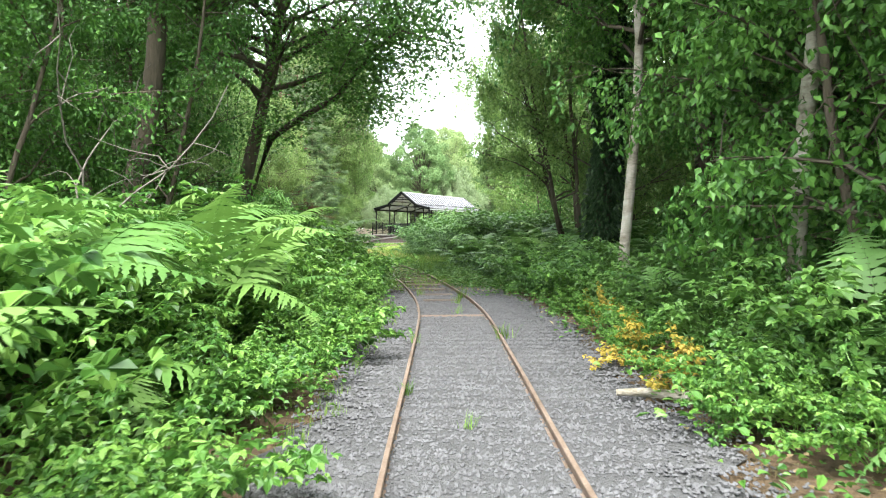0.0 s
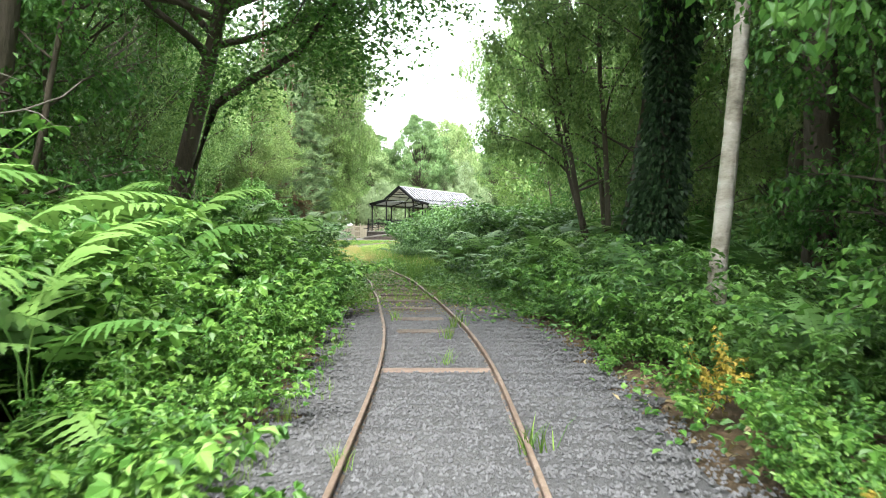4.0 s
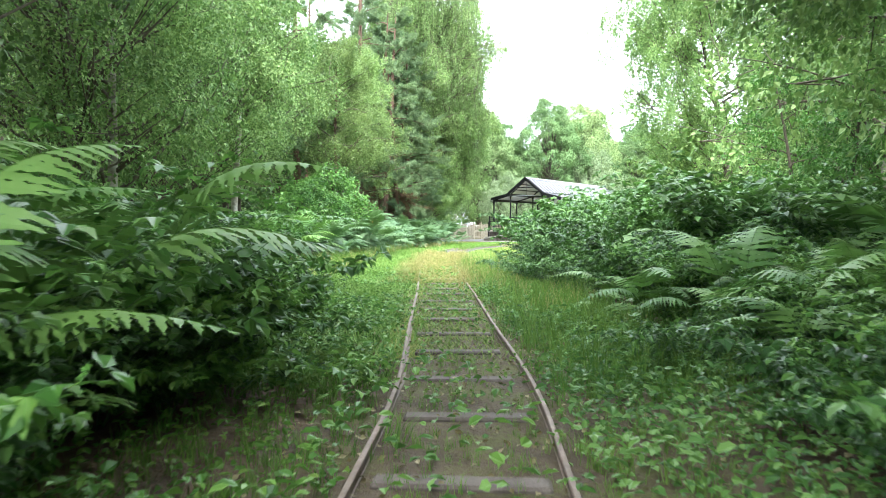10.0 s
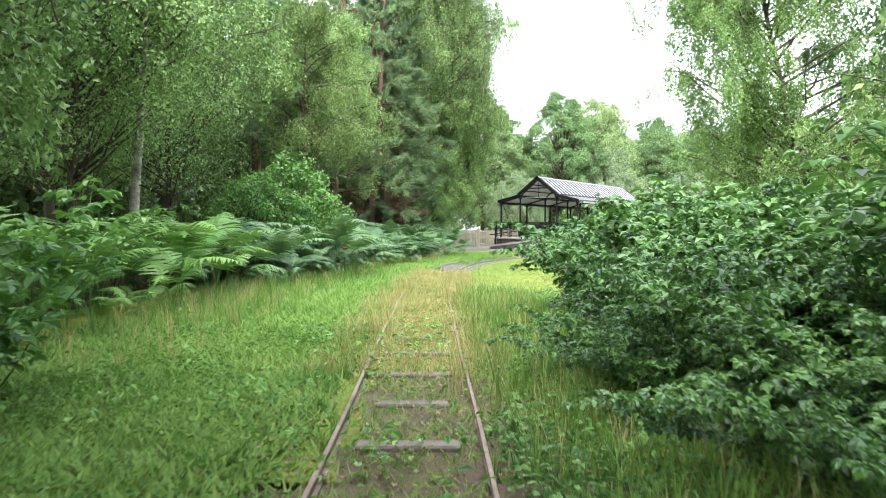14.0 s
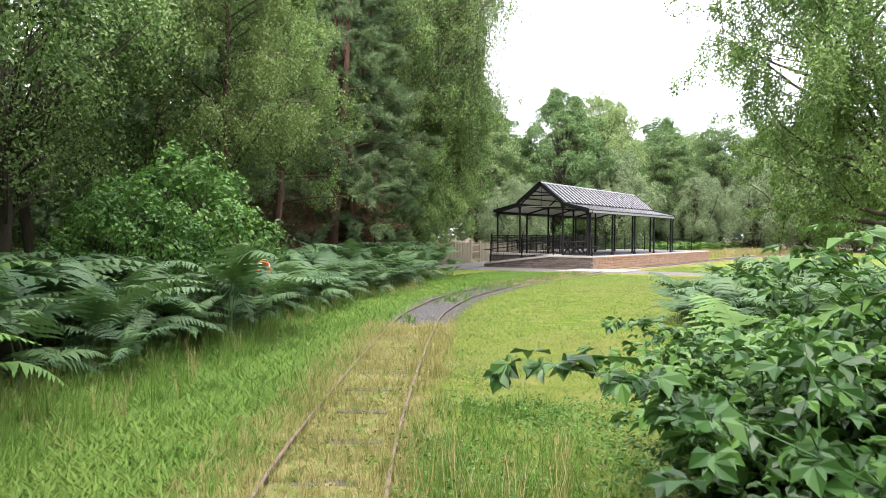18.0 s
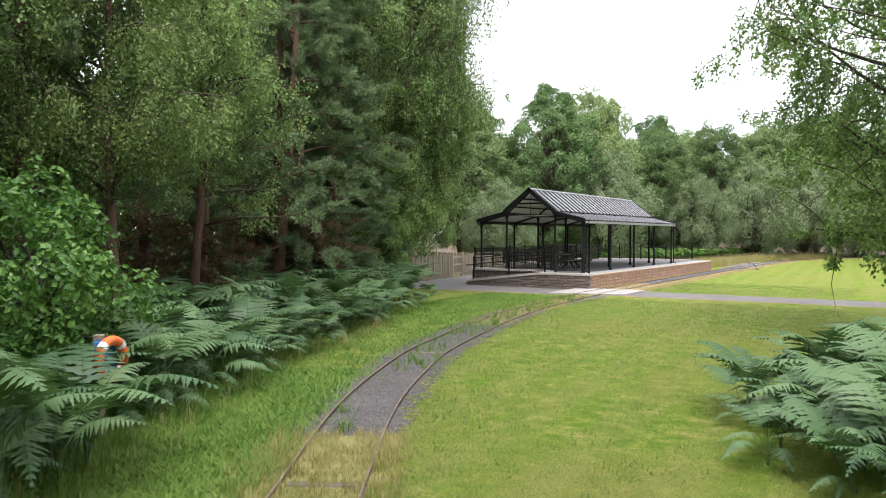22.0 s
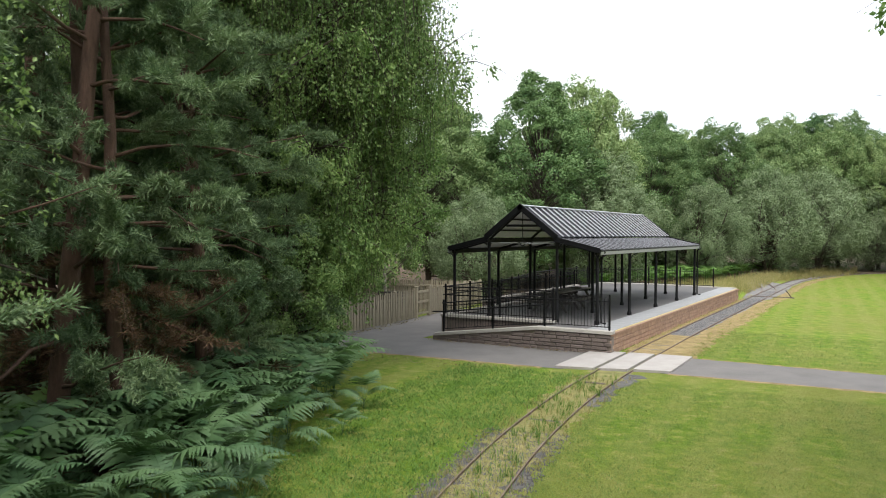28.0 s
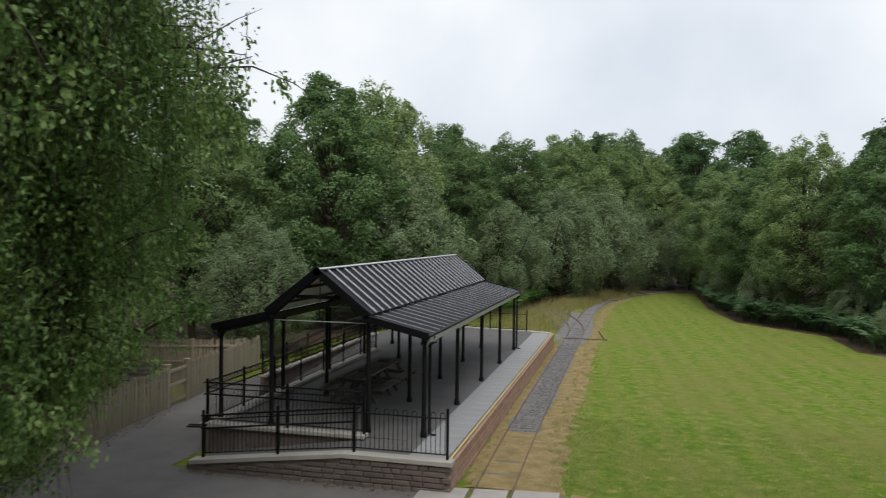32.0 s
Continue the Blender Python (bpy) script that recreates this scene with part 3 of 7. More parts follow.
i_in, i_mid, i_lawn, i_bal0, i_bal1, i_plat, i_end = near_line(-75), near_line(-46), near_line(-28), near_line(-23.6), near_line(-9.5), near_line(1.0), near_line(62)
tagged(new("gravel_bed", strip_mesh("gravel_bed", i_in, i_mid, -0.95, 1.25, 0.004, BALLAST, RNG, 0.1)), "grey crushed stone ballast round the rails", "gravel", kind="structure")
tagged(new("track_dirt", strip_mesh("track_dirt", i_mid - 6, near_line(-33.5), np.interp(np.arange(i_mid - 6, near_line(-33.5) + 1), [near_line(-45), near_line(-42)], [-1.15, -0.5]), np.interp(np.arange(i_mid - 6, near_line(-33.5) + 1), [near_line(-45), near_line(-42), near_line(-36)], [1.5, 1.35, 0.9]), 0.006, LITTER, RNG, 0.07)), "brown dirt and leaf litter between the rails", "dirt", kind="structure")
tagged(new("gravel_bed", strip_mesh("gravel_bed", i_bal0, i_bal1, -0.8, 0.7, 0.01, BALLAST_DARK, RNG, 0.1)), "grey gravel bed of the curving track on the lawn", "gravel", kind="structure")
tagged(new("gravel_bed", strip_mesh("gravel_bed", i_plat, i_end, -0.6, 0.6, 0.012, BALLAST_PALE, RNG, 0.05)), "grey gravel bed of the track beside the platform", "gravel", kind="structure")
tagged(new("dry_verge", strip_mesh("dry_verge", i_plat - 6, near_line(52), 0.75, 1.35, 0.014, DRY_GROUND, RNG, 0.12)), "strip of straw-coloured dry grass beside the rails", "verge", kind="structure")

tagged(new("dry_strip", strip_mesh("dry_strip", near_line(-36), near_line(-23), -0.8, 0.66, 0.008, OLD_TRACK, RNG, 0.12)), "matted straw-coloured grass over the old track", "verge", kind="structure")
tagged(new("dry_strip", strip_mesh("dry_strip", near_line(-13.5), near_line(-2.6), -0.6, 0.6, 0.016, OLD_TRACK, RNG, 0.12)), "matted straw-coloured grass before the crossing", "verge", kind="structure")
tagged(new("gravel_bed", strip_mesh("gravel_bed", near_line(-6.8), near_line(-2.75), 0.4, np.linspace(0.6, 0.95, near_line(-2.75) - near_line(-6.8) + 1), 0.02, BALLAST_DARK, RNG, 0.1)), "patch of dark gravel beside the rail before the crossing", "gravel", kind="structure")


def worn_edge(points, wide, label):
    """A ragged strip of dry turf along the edge of a path."""
    p = [Vector((*q, 0)) for q in points]
    left, right = [], []
    for a, b in zip(p[:-1], p[1:]):
        n = max(2, int((b - a).length / 0.22))
        side = (b - a).cross(Vector((0, 0, 1))).normalized()
        for k in range(n):
            c = a.lerp(b, k / n)
            left.append(c + side * wide * RNG.uniform(0.1, 1.0) ** 1.5 + Vector((0, 0, 0.004)))
            right.append(c - side * 0.05 * RNG.uniform(0, 1) + Vector((0, 0, 0.0165)))
    m = len(left)
    tagged(new("worn_edge", raw_mesh("worn_edge", [q[:] for q in left + right], [[(k, k + 1, m + k + 1, m + k) for k in range(m - 1)]], DRY_GROUND)), label, "verge", kind="structure")


worn_edge([(-9.5, -3.57), (-6.9, -3.36), (-3.5, -3.11), (-0.7, -2.97)], 0.22, "dry worn turf along the tarmac path")
worn_edge([(2.2, -2.2), (7.1, -1.96), (14, -1.71), (30, -1.4)], 0.16, "dry worn turf along the crossing path")
worn_edge([(30, 1.1), (14, 0.7), (7, 0.52), (2.2, 0.57)], 0.3, "dry worn turf along the far side of the path")
# ---- railway ----
GAUGE = 0.81


def rail_mesh(side, i0, i1):
    """One flat-bottomed rail: foot, web and head swept along the track."""
    prof = np.array([(-0.026, 0.0), (0.026, 0.0), (0.026, 0.008), (0.005, 0.014), (0.005, 0.046), (0.013, 0.05), (0.013, 0.063), (0.009, 0.067), (-0.009, 0.067), (-0.013, 0.063),
                     (-0.013, 0.05), (-0.005, 0.046), (-0.005, 0.014), (-0.026, 0.008)])
    idx = np.arange(i0, i1, 2)
    base = LINE[idx] + LINE_RIGHT[idx] * side * GAUGE / 2
    v = np.stack([np.c_[base + LINE_RIGHT[idx] * px, np.full(len(idx), pz - 0.006)] for px, pz in prof], 1)
    m = len(prof)
    i, j = np.arange(len(idx) - 1)[:, None] * m, np.arange(m)[None]
    k = (j + 1) % m
    return raw_mesh("rail", v.reshape(-1, 3), [np.stack([i + j, i + k, i + k + m, i + j + m], -1).reshape(-1, 4)], RUST)


railway = tagged(empty("railway_track"), "narrow gauge railway with thin rusty rails curving to the platform", "railway track", kind="structure")
part("rail", rail_mesh(-1, i_in, i_end), railway, "rusty brown rail")
part("rail", rail_mesh(1, i_in, i_end), railway, "rusty brown rail")
for lo, hi in ((-0.78, -0.46), (0.47, 0.85)):
    tagged(new("dry_strip", strip_mesh("dry_strip", near_line(1.2), near_line(22.5), lo, hi, 0.02, DRY_GROUND, RNG, 0.06)), "straw-coloured dry grass along the platform rails", "verge", kind="structure")
tagged(new("gravel_bed", sheet("gravel_bed", [(0.0, 23), (1.4, 23), (1.55, 30), (1.2, 36), (-0.6, 40), (-3.4, 42), (-3.6, 40), (-1.6, 35), (-0.6, 29)], 0.018, BALLAST_PALE)), "grey gravel between the forking tracks", "gravel", kind="structure")
tagged(new("dry_strip", strip_mesh("dry_strip", near_line(0.75), near_line(5.5), -0.66, np.linspace(1.5, 0.75, near_line(5.5) - near_line(0.75) + 1), 0.026, DRY_GROUND, RNG, 0.08)), "tan straw and dirt over the rails beside the crossing", "verge", kind="structure")
sl_wood = block("sleeper", 0.62, 0.13, 0.09, SLEEPER, 0.012)
sl_grey = block("sleeper", 0.62, 0.13, 0.09, SLEEPER_GREY, 0.012)
sl_rust = block("sleeper", 0.74, 0.12, 0.09, RUST_SLEEPER, 0.012)
for i in range(i_in, i_end, 4):
    x, y = LINE[i]
    if -3.2 < y < 0.8:
        continue
    rusty = y < -49 or -24 < y < -12
    a = math.atan2(LINE_RIGHT[i][1], LINE_RIGHT[i][0])
    z = -0.082 + (-0.001 if rusty else 0.0 if y > 0 else 0.012) + RNG.uniform(-0.008, 0.008)
    if rusty and y < -45:
        z -= 0.006 + 0.03 * (RNG.random() < 0.55)
    if (rusty and RNG.random() < 0.6) or RNG.random() < (0.85 if -34 < y < -3 else 0.1):
        z -= 0.02
    part("sleeper", sl_rust if rusty else sl_grey if y > 0 else sl_wood, railway, "", Matrix.LocRotScale((x, y, z + 0.015), Euler((0, 0, a + RNG.normal(0, 0.02))), (RNG.uniform(0.75, 1.15), 1, 1)))
# the siding that leaves the track by a set of points
def siding_line(x0, side):
    t = np.linspace(0, 1, 14)
    return np.c_[x0 - 2.5 * t**1.7, 27 + 13 * t, np.full(14, 0.05)]


turnout = tagged(empty("railway_turnout"), "rusty switch rails branching off the track", "railway turnout", kind="structure")
for s in (-1, 1):
    part("switch_rail", tubes_mesh("switch_rail", [(siding_line(0.7 + s * GAUGE / 2, s), 0.03)], RUST, 5), turnout)
part("switch_bar", block("switch_bar", 2.3, 0.1, 0.06, SLEEPER, 0.01), turnout, "timber carrying the switch lever", pose(1.3, 24.95, 0.0))
part("switch_lever", bar("switch_lever", (2.3, 24.95, 0.05), (2.0, 24.95, 0.45), 0.02, IRON), turnout, "black hand lever")

# ---- tarmac path and crossing ----
PATH_OUT = [(-0.4, -2.95), (-3.5, -3.1), (-6.9, -3.35), (-10, -3.6), (-14, -4.2), (-14, 1.5), (-10.2, 0.6), (-10.35, 6.7), (-10.6, 9.0), (-9.0, 12.5), (-8.0, 12.5), (-6.7, 8), (-6.7, 0.2), (0.0, 0.25), (0.1, 0.45)]
tagged(new("tarmac_path", sheet("tarmac_path", PATH_OUT, 0.012, TARMAC)), "grey tarmac path leading round to the ramp", "path", kind="structure")
tagged(new("tarmac_path", sheet("tarmac_path", [(2.0, -2.2), (7.1, -1.95), (14, -1.7), (40, -1.2), (40, 1.3), (14, 0.7), (7, 0.52), (2.0, 0.58)], 0.012, TARMAC)), "grey tarmac path crossing the lawn", "path", kind="structure")
crossing = tagged(empty("level_crossing"), "pale concrete slabs carrying the path over the rails", "level crossing", kind="structure")
for x0, x1, y0, y1 in ((-0.62, 0.38, -2.85, 0.3), (0.5, 1.2, -2.6, 0.42), (1.32, 2.25, -2.3, 0.55)):
    bm = bmesh.new()
    f = bm.faces.new([bm.verts.new(p) for p in ((x0, y0, 0), (x1, y0 + 0.2, 0), (x1 - 0.06, y1 + 0.08, 0), (x0 - 0.06, y1, 0))])
    r = bmesh.ops.extrude_face_region(bm, geom=[f])
    bmesh.ops.translate(bm, verts=[v for v in r["geom"] if isinstance(v, bmesh.types.BMVert)], vec=(0, 0, 0.068))
    bmesh.ops.recalc_face_normals(bm, faces=bm.faces)
    part("slab", bm_mesh("slab", bm, SLAB), crossing)

# ---- platform ----
DECK_Z = 0.62
platform = tagged(empty("station_platform"), "raised railway platform with stone walls and tarmac surface", "platform", kind="structure")
part("deck", sheet("deck", [(-1.06, 1.66), (-1.06, 21.9), (-1.4, 22.3), (-5.2, 23.0), (-8.2, 22.4), (-8.2, 19.2), (-6.42, 14.5), (-6.42, 1.66)], DECK_Z, DECK, 0.6), platform, "dark tarmac deck")
part("ramp_deck", raw_mesh("ramp_deck", [(-6.3, 0.28, 0.03), (-2.6, 0.28, 0.6), (-1.06, 0.28, DECK_Z), (-1.06, 1.66, DECK_Z), (-2.6, 1.66, 0.6), (-6.3, 1.66, 0.03)], [[(0, 1, 4, 5), (1, 2, 3, 4)]], DECK), platform, "sloping tarmac ramp")
part("side_ramp_deck", raw_mesh("side_ramp_deck", [(-8.1, 7.5, 0.03), (-6.7, 7.5, 0.03), (-6.7, 16.5, 0.56), (-6.42, 18, DECK_Z), (-8.2, 19.2, DECK_Z), (-8.2, 16.5, 0.56)], [[(0, 1, 2, 5), (5, 2, 3, 4)]], DECK), platform, "second ramp")
# edge flags of the platform
for k in range(36):
    y = 0.42 + k * 0.6
    part("flagstone", block("flagstone", 0.86, 0.592, 0.05, FLAG, 0.006) if k == 0 else flag_data, platform, "", pose(-0.62, y + 0.3, DECK_Z - 0.035))
    if k == 0:
        flag_data = [o for o in platform.children if o.name.startswith("flagstone")][0].data
part("edge_line", block("edge_line", 0.055, 21.6, 0.03, YELLOW, 0.005), platform, "worn yellow edge line", pose(-0.13, 11.2, DECK_Z - 0.012))
part("edge_coping", block("edge_coping", 0.08, 21.9, 0.09, REDBRICK, 0.008), platform, "", pose(-0.04, 10.98, DECK_Z - 0.08))
part("wall_core", block("wall_core", 0.22, 21.7, 0.56, MORTAR), platform, "", pose(-0.17, 10.95, 0.0))
blk = [block("stone_block", 0.05, w, 0.125, REDBRICK, 0.012) for w in (0.3, 0.42, 0.36)]
for row in range(4):
    y = 0.05 + 0.1 * (row % 2)
    while y < 21.6:
        k = int(RNG.integers(0, 3))
        w = (0.3, 0.42, 0.36)[k]
        part("stone_block", blk[k], platform, "", Matrix.Translation((-0.045 + RNG.uniform(0, 0.012), y + w / 2, 0.005 + row * 0.138)))
        y += w + 0.015


END = [(-0.2, 22.0), (-1.45, 22.42), (-3.3, 22.78), (-5.2, 23.1), (-6.8, 22.8), (-8.2, 22.52)]
for (xa, ya), (xb, yb) in zip(END[:-1], END[1:]):
    L = math.hypot(xb - xa, yb - ya)
    part("coping_stone", block("coping_stone", L - 0.01, 0.34, 0.07, CONCRETE, 0.01), platform, "pale concrete coping", pose((xa + xb) / 2, (ya + yb) / 2, DECK_Z - 0.02, 0, 0, math.degrees(math.atan2(yb - ya, xb - xa))))


def coping_top(x):
    """Height of the front wall's coping: level by the platform, then down along the ramp."""
    return 0.70 if x > -2.4 else 0.70 - (-2.4 - x) * 0.122


def front_wall():
    for k, (xa, xb) in enumerate(((0.02, -1.2), (-1.2, -2.4), (-2.4, -3.65), (-3.65, -4.9), (-4.9, -6.1))):
        za, zb = coping_top(xa), coping_top(xb)
        bm = bmesh.new()
        vs = [bm.verts.new(p) for p in ((xa, -0.02, za - 0.1), (xa, 0.3, za - 0.1), (xb, 0.3, zb - 0.1), (xb, -0.02, zb - 0.1), (xa, -0.02, za), (xa, 0.3, za), (xb, 0.3, zb), (xb, -0.02, zb))]
        for f in ((0, 1, 2, 3), (7, 6, 5, 4), (0, 4, 5, 1), (1, 5, 6, 2), (2, 6, 7, 3), (3, 7, 4, 0)):
            bm.faces.new([vs[i] for i in f])
        bmesh.ops.recalc_face_normals(bm, faces=bm.faces)
        bmesh.ops.bevel(bm, geom=bm.edges[:], offset=0.008, segments=1, affect="EDGES")
        part("coping_stone", bm_mesh("coping_stone", bm, CONCRETE), platform, "pale concrete coping")
    part("wall_core", raw_mesh("wall_core", [(-0.01, 0.06, 0), (-6.2, 0.06, 0), (-6.2, 0.06, 0.14), (-2.4, 0.06, 0.6), (-0.01, 0.06, 0.6), (-0.01, 0.26, 0), (-6.2, 0.26, 0), (-6.2, 0.26, 0.14), (-2.4, 0.26, 0.6), (-0.01, 0.26, 0.6)],
         [[(0, 1, 2, 3, 4), (9, 8, 7, 6, 5)], [(0, 4, 9, 5), (0, 5, 6, 1)]], MORTAR), platform)
    sizes = ((0.26, 0.1), (0.38, 0.1), (0.2, 0.1), (0.46, 0.1))
    data = [block("stone_block", w, 0.06, h, SANDSTONE, 0.014) for w, h in sizes]
    for row in range(5):
        x = -0.02 - 0.12 * (row % 2)
        z = 0.005 + row * 0.118
        while x > -6.0:
            k = int(RNG.integers(0, 4))
            w = sizes[k][0]
            if z + 0.11 < coping_top(x - w) - 0.09:
                part("stone_block", data[k], platform, "", Matrix.Translation((x - w / 2, 0.045 - RNG.uniform(0, 0.014), z)))
            x -= w + 0.016


front_wall()
# inner walls between the ramps and the deck
for name, c, sx, sy in (("inner_wall", (-4.55, 1.52), 4.3, 0.2), ("inner_wall", (-6.56, 7.9), 0.2, 13.0), ("inner_wall", (-8.2, 13.3), 0.2, 11.5)):
    low = 0.62
    part(name, block(name, sx - 0.04, sy - 0.04, low, SANDSTONE, 0.01), platform, "low stone wall", pose(*c, 0))
    n = max(1, round(max(sx, sy) / 0.95))
    step = max(sx, sy) / n
    data = block("coping_stone", step - 0.01 if sx > sy else 0.3, 0.3 if sx > sy else step - 0.01, 0.1, CONCRETE, 0.012)
    for k in range(n):
        o = -max(sx, sy) / 2 + (k + 0.5) * step
        zc = low + 0.01
        part("coping_stone", data, platform, "", pose(c[0] + (o if sx > sy else 0), c[1] + (0 if sx > sy else o), zc))

# ---- shelter ----
shelter = tagged(empty("platform_shelter"), "open black iron platform shelter with a ribbed black metal roof", "shelter")
RX, RZ, EZ, KZ = -3.82, 4.53, 3.07, 3.5
FRAMES = (2.05, 5.6, 9.2, 12.75, 16.3)
POSTS = (-1.15, -2.55, -5.1, -6.5)
KNEE = 1.27
EAVE = 2.8
Y0, Y1 = 1.86, 16.6


def slope_panel(xa, za, xb, zb, y0, y1, ribs, name, wide=0.07, high=0.032):
    """A roof slope of sheet metal with raised ribs, thickness 4 cm."""
    a, b = np.array([xa, za]), np.array([xb, zb])
    d = (b - a) / np.linalg.norm(b - a)
    nrm = np.array([-d[1], d[0]])
    if nrm[1] < 0:
        nrm = -nrm
    part("roof_sheet", raw_mesh(name, [(*p,) for p in [(xa, y0, za), (xb, y0, zb), (xb, y1, zb), (xa, y1, za)]] + [(xa - nrm[0] * .03, y0, za - nrm[1] * .03), (xb - nrm[0] * .03, y0, zb - nrm[1] * .03), (xb - nrm[0] * .03, y1, zb - nrm[1] * .03), (xa - nrm[0] * .03, y1, za - nrm[1] * .03)],
         [[(0, 1, 2, 3), (0, 4, 5, 1), (1, 5, 6, 2), (2, 6, 7, 3), (3, 7, 4, 0)]], ROOF), shelter, "black ribbed roof sheet")
    part("roof_lining", raw_mesh("roof_lining", [(x - nrm[0] * .034, y, z - nrm[1] * .034) for x, y, z in ((xa, y0 + .02, za), (xb, y0 + .02, zb), (xb, y1 - .02, zb), (xa, y1 - .02, za))], [[(0, 3, 2, 1)]], CEIL), shelter, "pale lining under the roof")
    L = np.linalg.norm(b - a)
    bm = bmesh.new()
    bmesh.ops.create_cube(bm, size=1.0, matrix=Matrix.Diagonal((L, wide, high, 1)))
    bmesh.ops.bevel(bm, geom=bm.edges[:], offset=high * 0.25, segments=1, affect="EDGES")
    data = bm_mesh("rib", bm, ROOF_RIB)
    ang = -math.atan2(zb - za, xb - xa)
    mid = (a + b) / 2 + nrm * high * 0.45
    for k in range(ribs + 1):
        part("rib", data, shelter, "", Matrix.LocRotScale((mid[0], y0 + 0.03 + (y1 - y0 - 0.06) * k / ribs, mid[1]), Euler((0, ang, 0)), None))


for s in (1, -1):
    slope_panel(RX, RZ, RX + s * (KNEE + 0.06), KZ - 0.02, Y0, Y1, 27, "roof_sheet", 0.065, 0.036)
    # thinner ribs here, so the painted glint shows less on the lower slope
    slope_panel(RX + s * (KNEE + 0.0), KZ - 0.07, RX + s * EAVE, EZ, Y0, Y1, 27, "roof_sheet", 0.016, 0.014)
    part("gutter", tubes_mesh("gutter", [([(RX + s * (EAVE + 0.03), Y0 - 0.02, EZ - 0.03), (RX + s * (EAVE + 0.03), Y1 + 0.02, EZ - 0.03)], 0.04)], IRON, 10), shelter, "black half-round gutter")
    part("fascia", block("fascia", 0.03, Y1 - Y0, 0.11, FASCIA, 0.004), shelter, "grey fascia board", pose(RX + s * (EAVE + 0.05), (Y0 + Y1) / 2, EZ - 0.17))
    for y in (Y0 - 0.02, Y1 + 0.02):
        L = math.hypot(KNEE + 0.05, RZ - KZ)
        bm = box_bm(L + 0.1, 0.045, 0.2, 0.006, (0, 0, -0.13))
        part("bargeboard", bm_mesh("bargeboard", bm, IRON), shelter, "black bargeboard", Matrix.LocRotScale((RX + s * (KNEE + 0.05) / 2, y, (RZ + KZ) / 2), Euler((0, s * math.atan2(RZ - KZ, KNEE + 0.05), 0)), None))
        L2 = math.hypot(EAVE - KNEE, KZ - 0.07 - EZ)
        bm = box_bm(L2 + 0.05, 0.045, 0.17, 0.006, (0, 0, -0.11))
        part("bargeboard", bm_mesh("bargeboard", bm, IRON), shelter, "", Matrix.LocRotScale((RX + s * (EAVE + KNEE) / 2, y, (KZ - 0.07 + EZ) / 2), Euler((0, s * math.atan2(KZ - 0.07 - EZ, EAVE - KNEE), 0)), None))
part("ridge_cap", block("ridge_cap", 0.16, Y1 - Y0 + 0.06, 0.05, RIDGE, 0.02), shelter, "light grey ridge cap", pose(RX, (Y0 + Y1) / 2, RZ - 0.005))


def post_mesh(height):
    """A cast-iron column with a base block, rings and a small capital."""
    lines = [([(0, 0, 0), (0, 0, 0.1)], [0.085, 0.085]), ([(0, 0, 0.1), (0, 0, 0.16), (0, 0, height - 0.5), (0, 0, height)], [0.08, 0.058, 0.052, 0.05]),
             ([(0, 0, height - 0.52), (0, 0, height - 0.48), (0, 0, height - 0.44)], [0.047, 0.07, 0.047]), ([(0, 0, height - 0.08), (0, 0, height)], [0.05, 0.08])]
    return tubes_mesh("post", lines, IRON, 10)


post_low, post_high = post_mesh(EZ - 0.16 - DECK_Z), post_mesh(KZ - 0.2 - DECK_Z)
curve = [(0.0, 0, -0.42), (0.03, 0, -0.22), (0.12, 0, -0.08), (0.3, 0, 0.0)]
bracket_y = tubes_mesh("bracket", [([(0, x, z) for x, _, z in curve], 0.018)], IRON, 6)
bracket_x = tubes_mesh("bracket", [([(x, 0, z) for x, _, z in curve], 0.018)], IRON, 6)
for y in FRAMES:
    for x in POSTS:
        high = abs(x - RX) < 2
        top = (KZ - 0.2) if high else (EZ - 0.16)
        post = part("post", post_high if high else post_low, shelter, "black cast-iron post", pose(x, y, DECK_Z))
        for turn in (0, 180):
            part("bracket", bracket_y, post, "", pose(0, 0, top - DECK_Z - 0.01, 0, 0, turn))
        part("bracket", bracket_x, post, "", pose(0, 0, top - DECK_Z - 0.01, 0, 0, 0 if x > RX else 180))
    # the truss over this frame
    for s in (1, -1):
        part("rafter", tubes_mesh("rafter", [([(RX, y, RZ - 0.1), (RX + s * KNEE, y, KZ - 0.12)], 0.045)], IRON, 4, False), shelter)
        part("rafter", tubes_mesh("rafter", [([(RX + s * KNEE, y, KZ - 0.16), (RX + s * (EAVE - 0.1), y, EZ - 0.1)], 0.045)], IRON, 4, False), shelter)
    part("tie_beam", tubes_mesh("tie_beam", [([(RX - 0.62, y, 3.86), (RX + 0.62, y, 3.86)], 0.04)], IRON, 4, False), shelter)
    part("king_rod", bar("king_rod", (RX, y, RZ - 0.1), (RX, y, 3.3), 0.013, IRON, 6), shelter)
    part("tie_rod", bar("tie_rod", (RX - KNEE, y, 3.26), (RX + KNEE, y, 3.26), 0.013, RIDGE, 6), shelter, "thin steel tie rod")
    a = np.linspace(0, 2 * np.pi, 13)
    part("rod_ring", tubes_mesh("rod_ring", [(np.c_[RX + 0.09 * np.cos(a), np.full(13, y), 3.26 + 0.09 * np.sin(a)], 0.014)], IRON, 6), shelter)
for x, z in ((POSTS[0], EZ - 0.13), (POSTS[1], KZ - 0.17), (POSTS[2], KZ - 0.17), (POSTS[3], EZ - 0.13)):
    part("beam", block("beam", 0.07, Y1 - Y0 - 0.1, 0.13, IRON, 0.008), shelter, "black lengthwise beam", pose(x, (Y0 + Y1) / 2, z - 0.06))
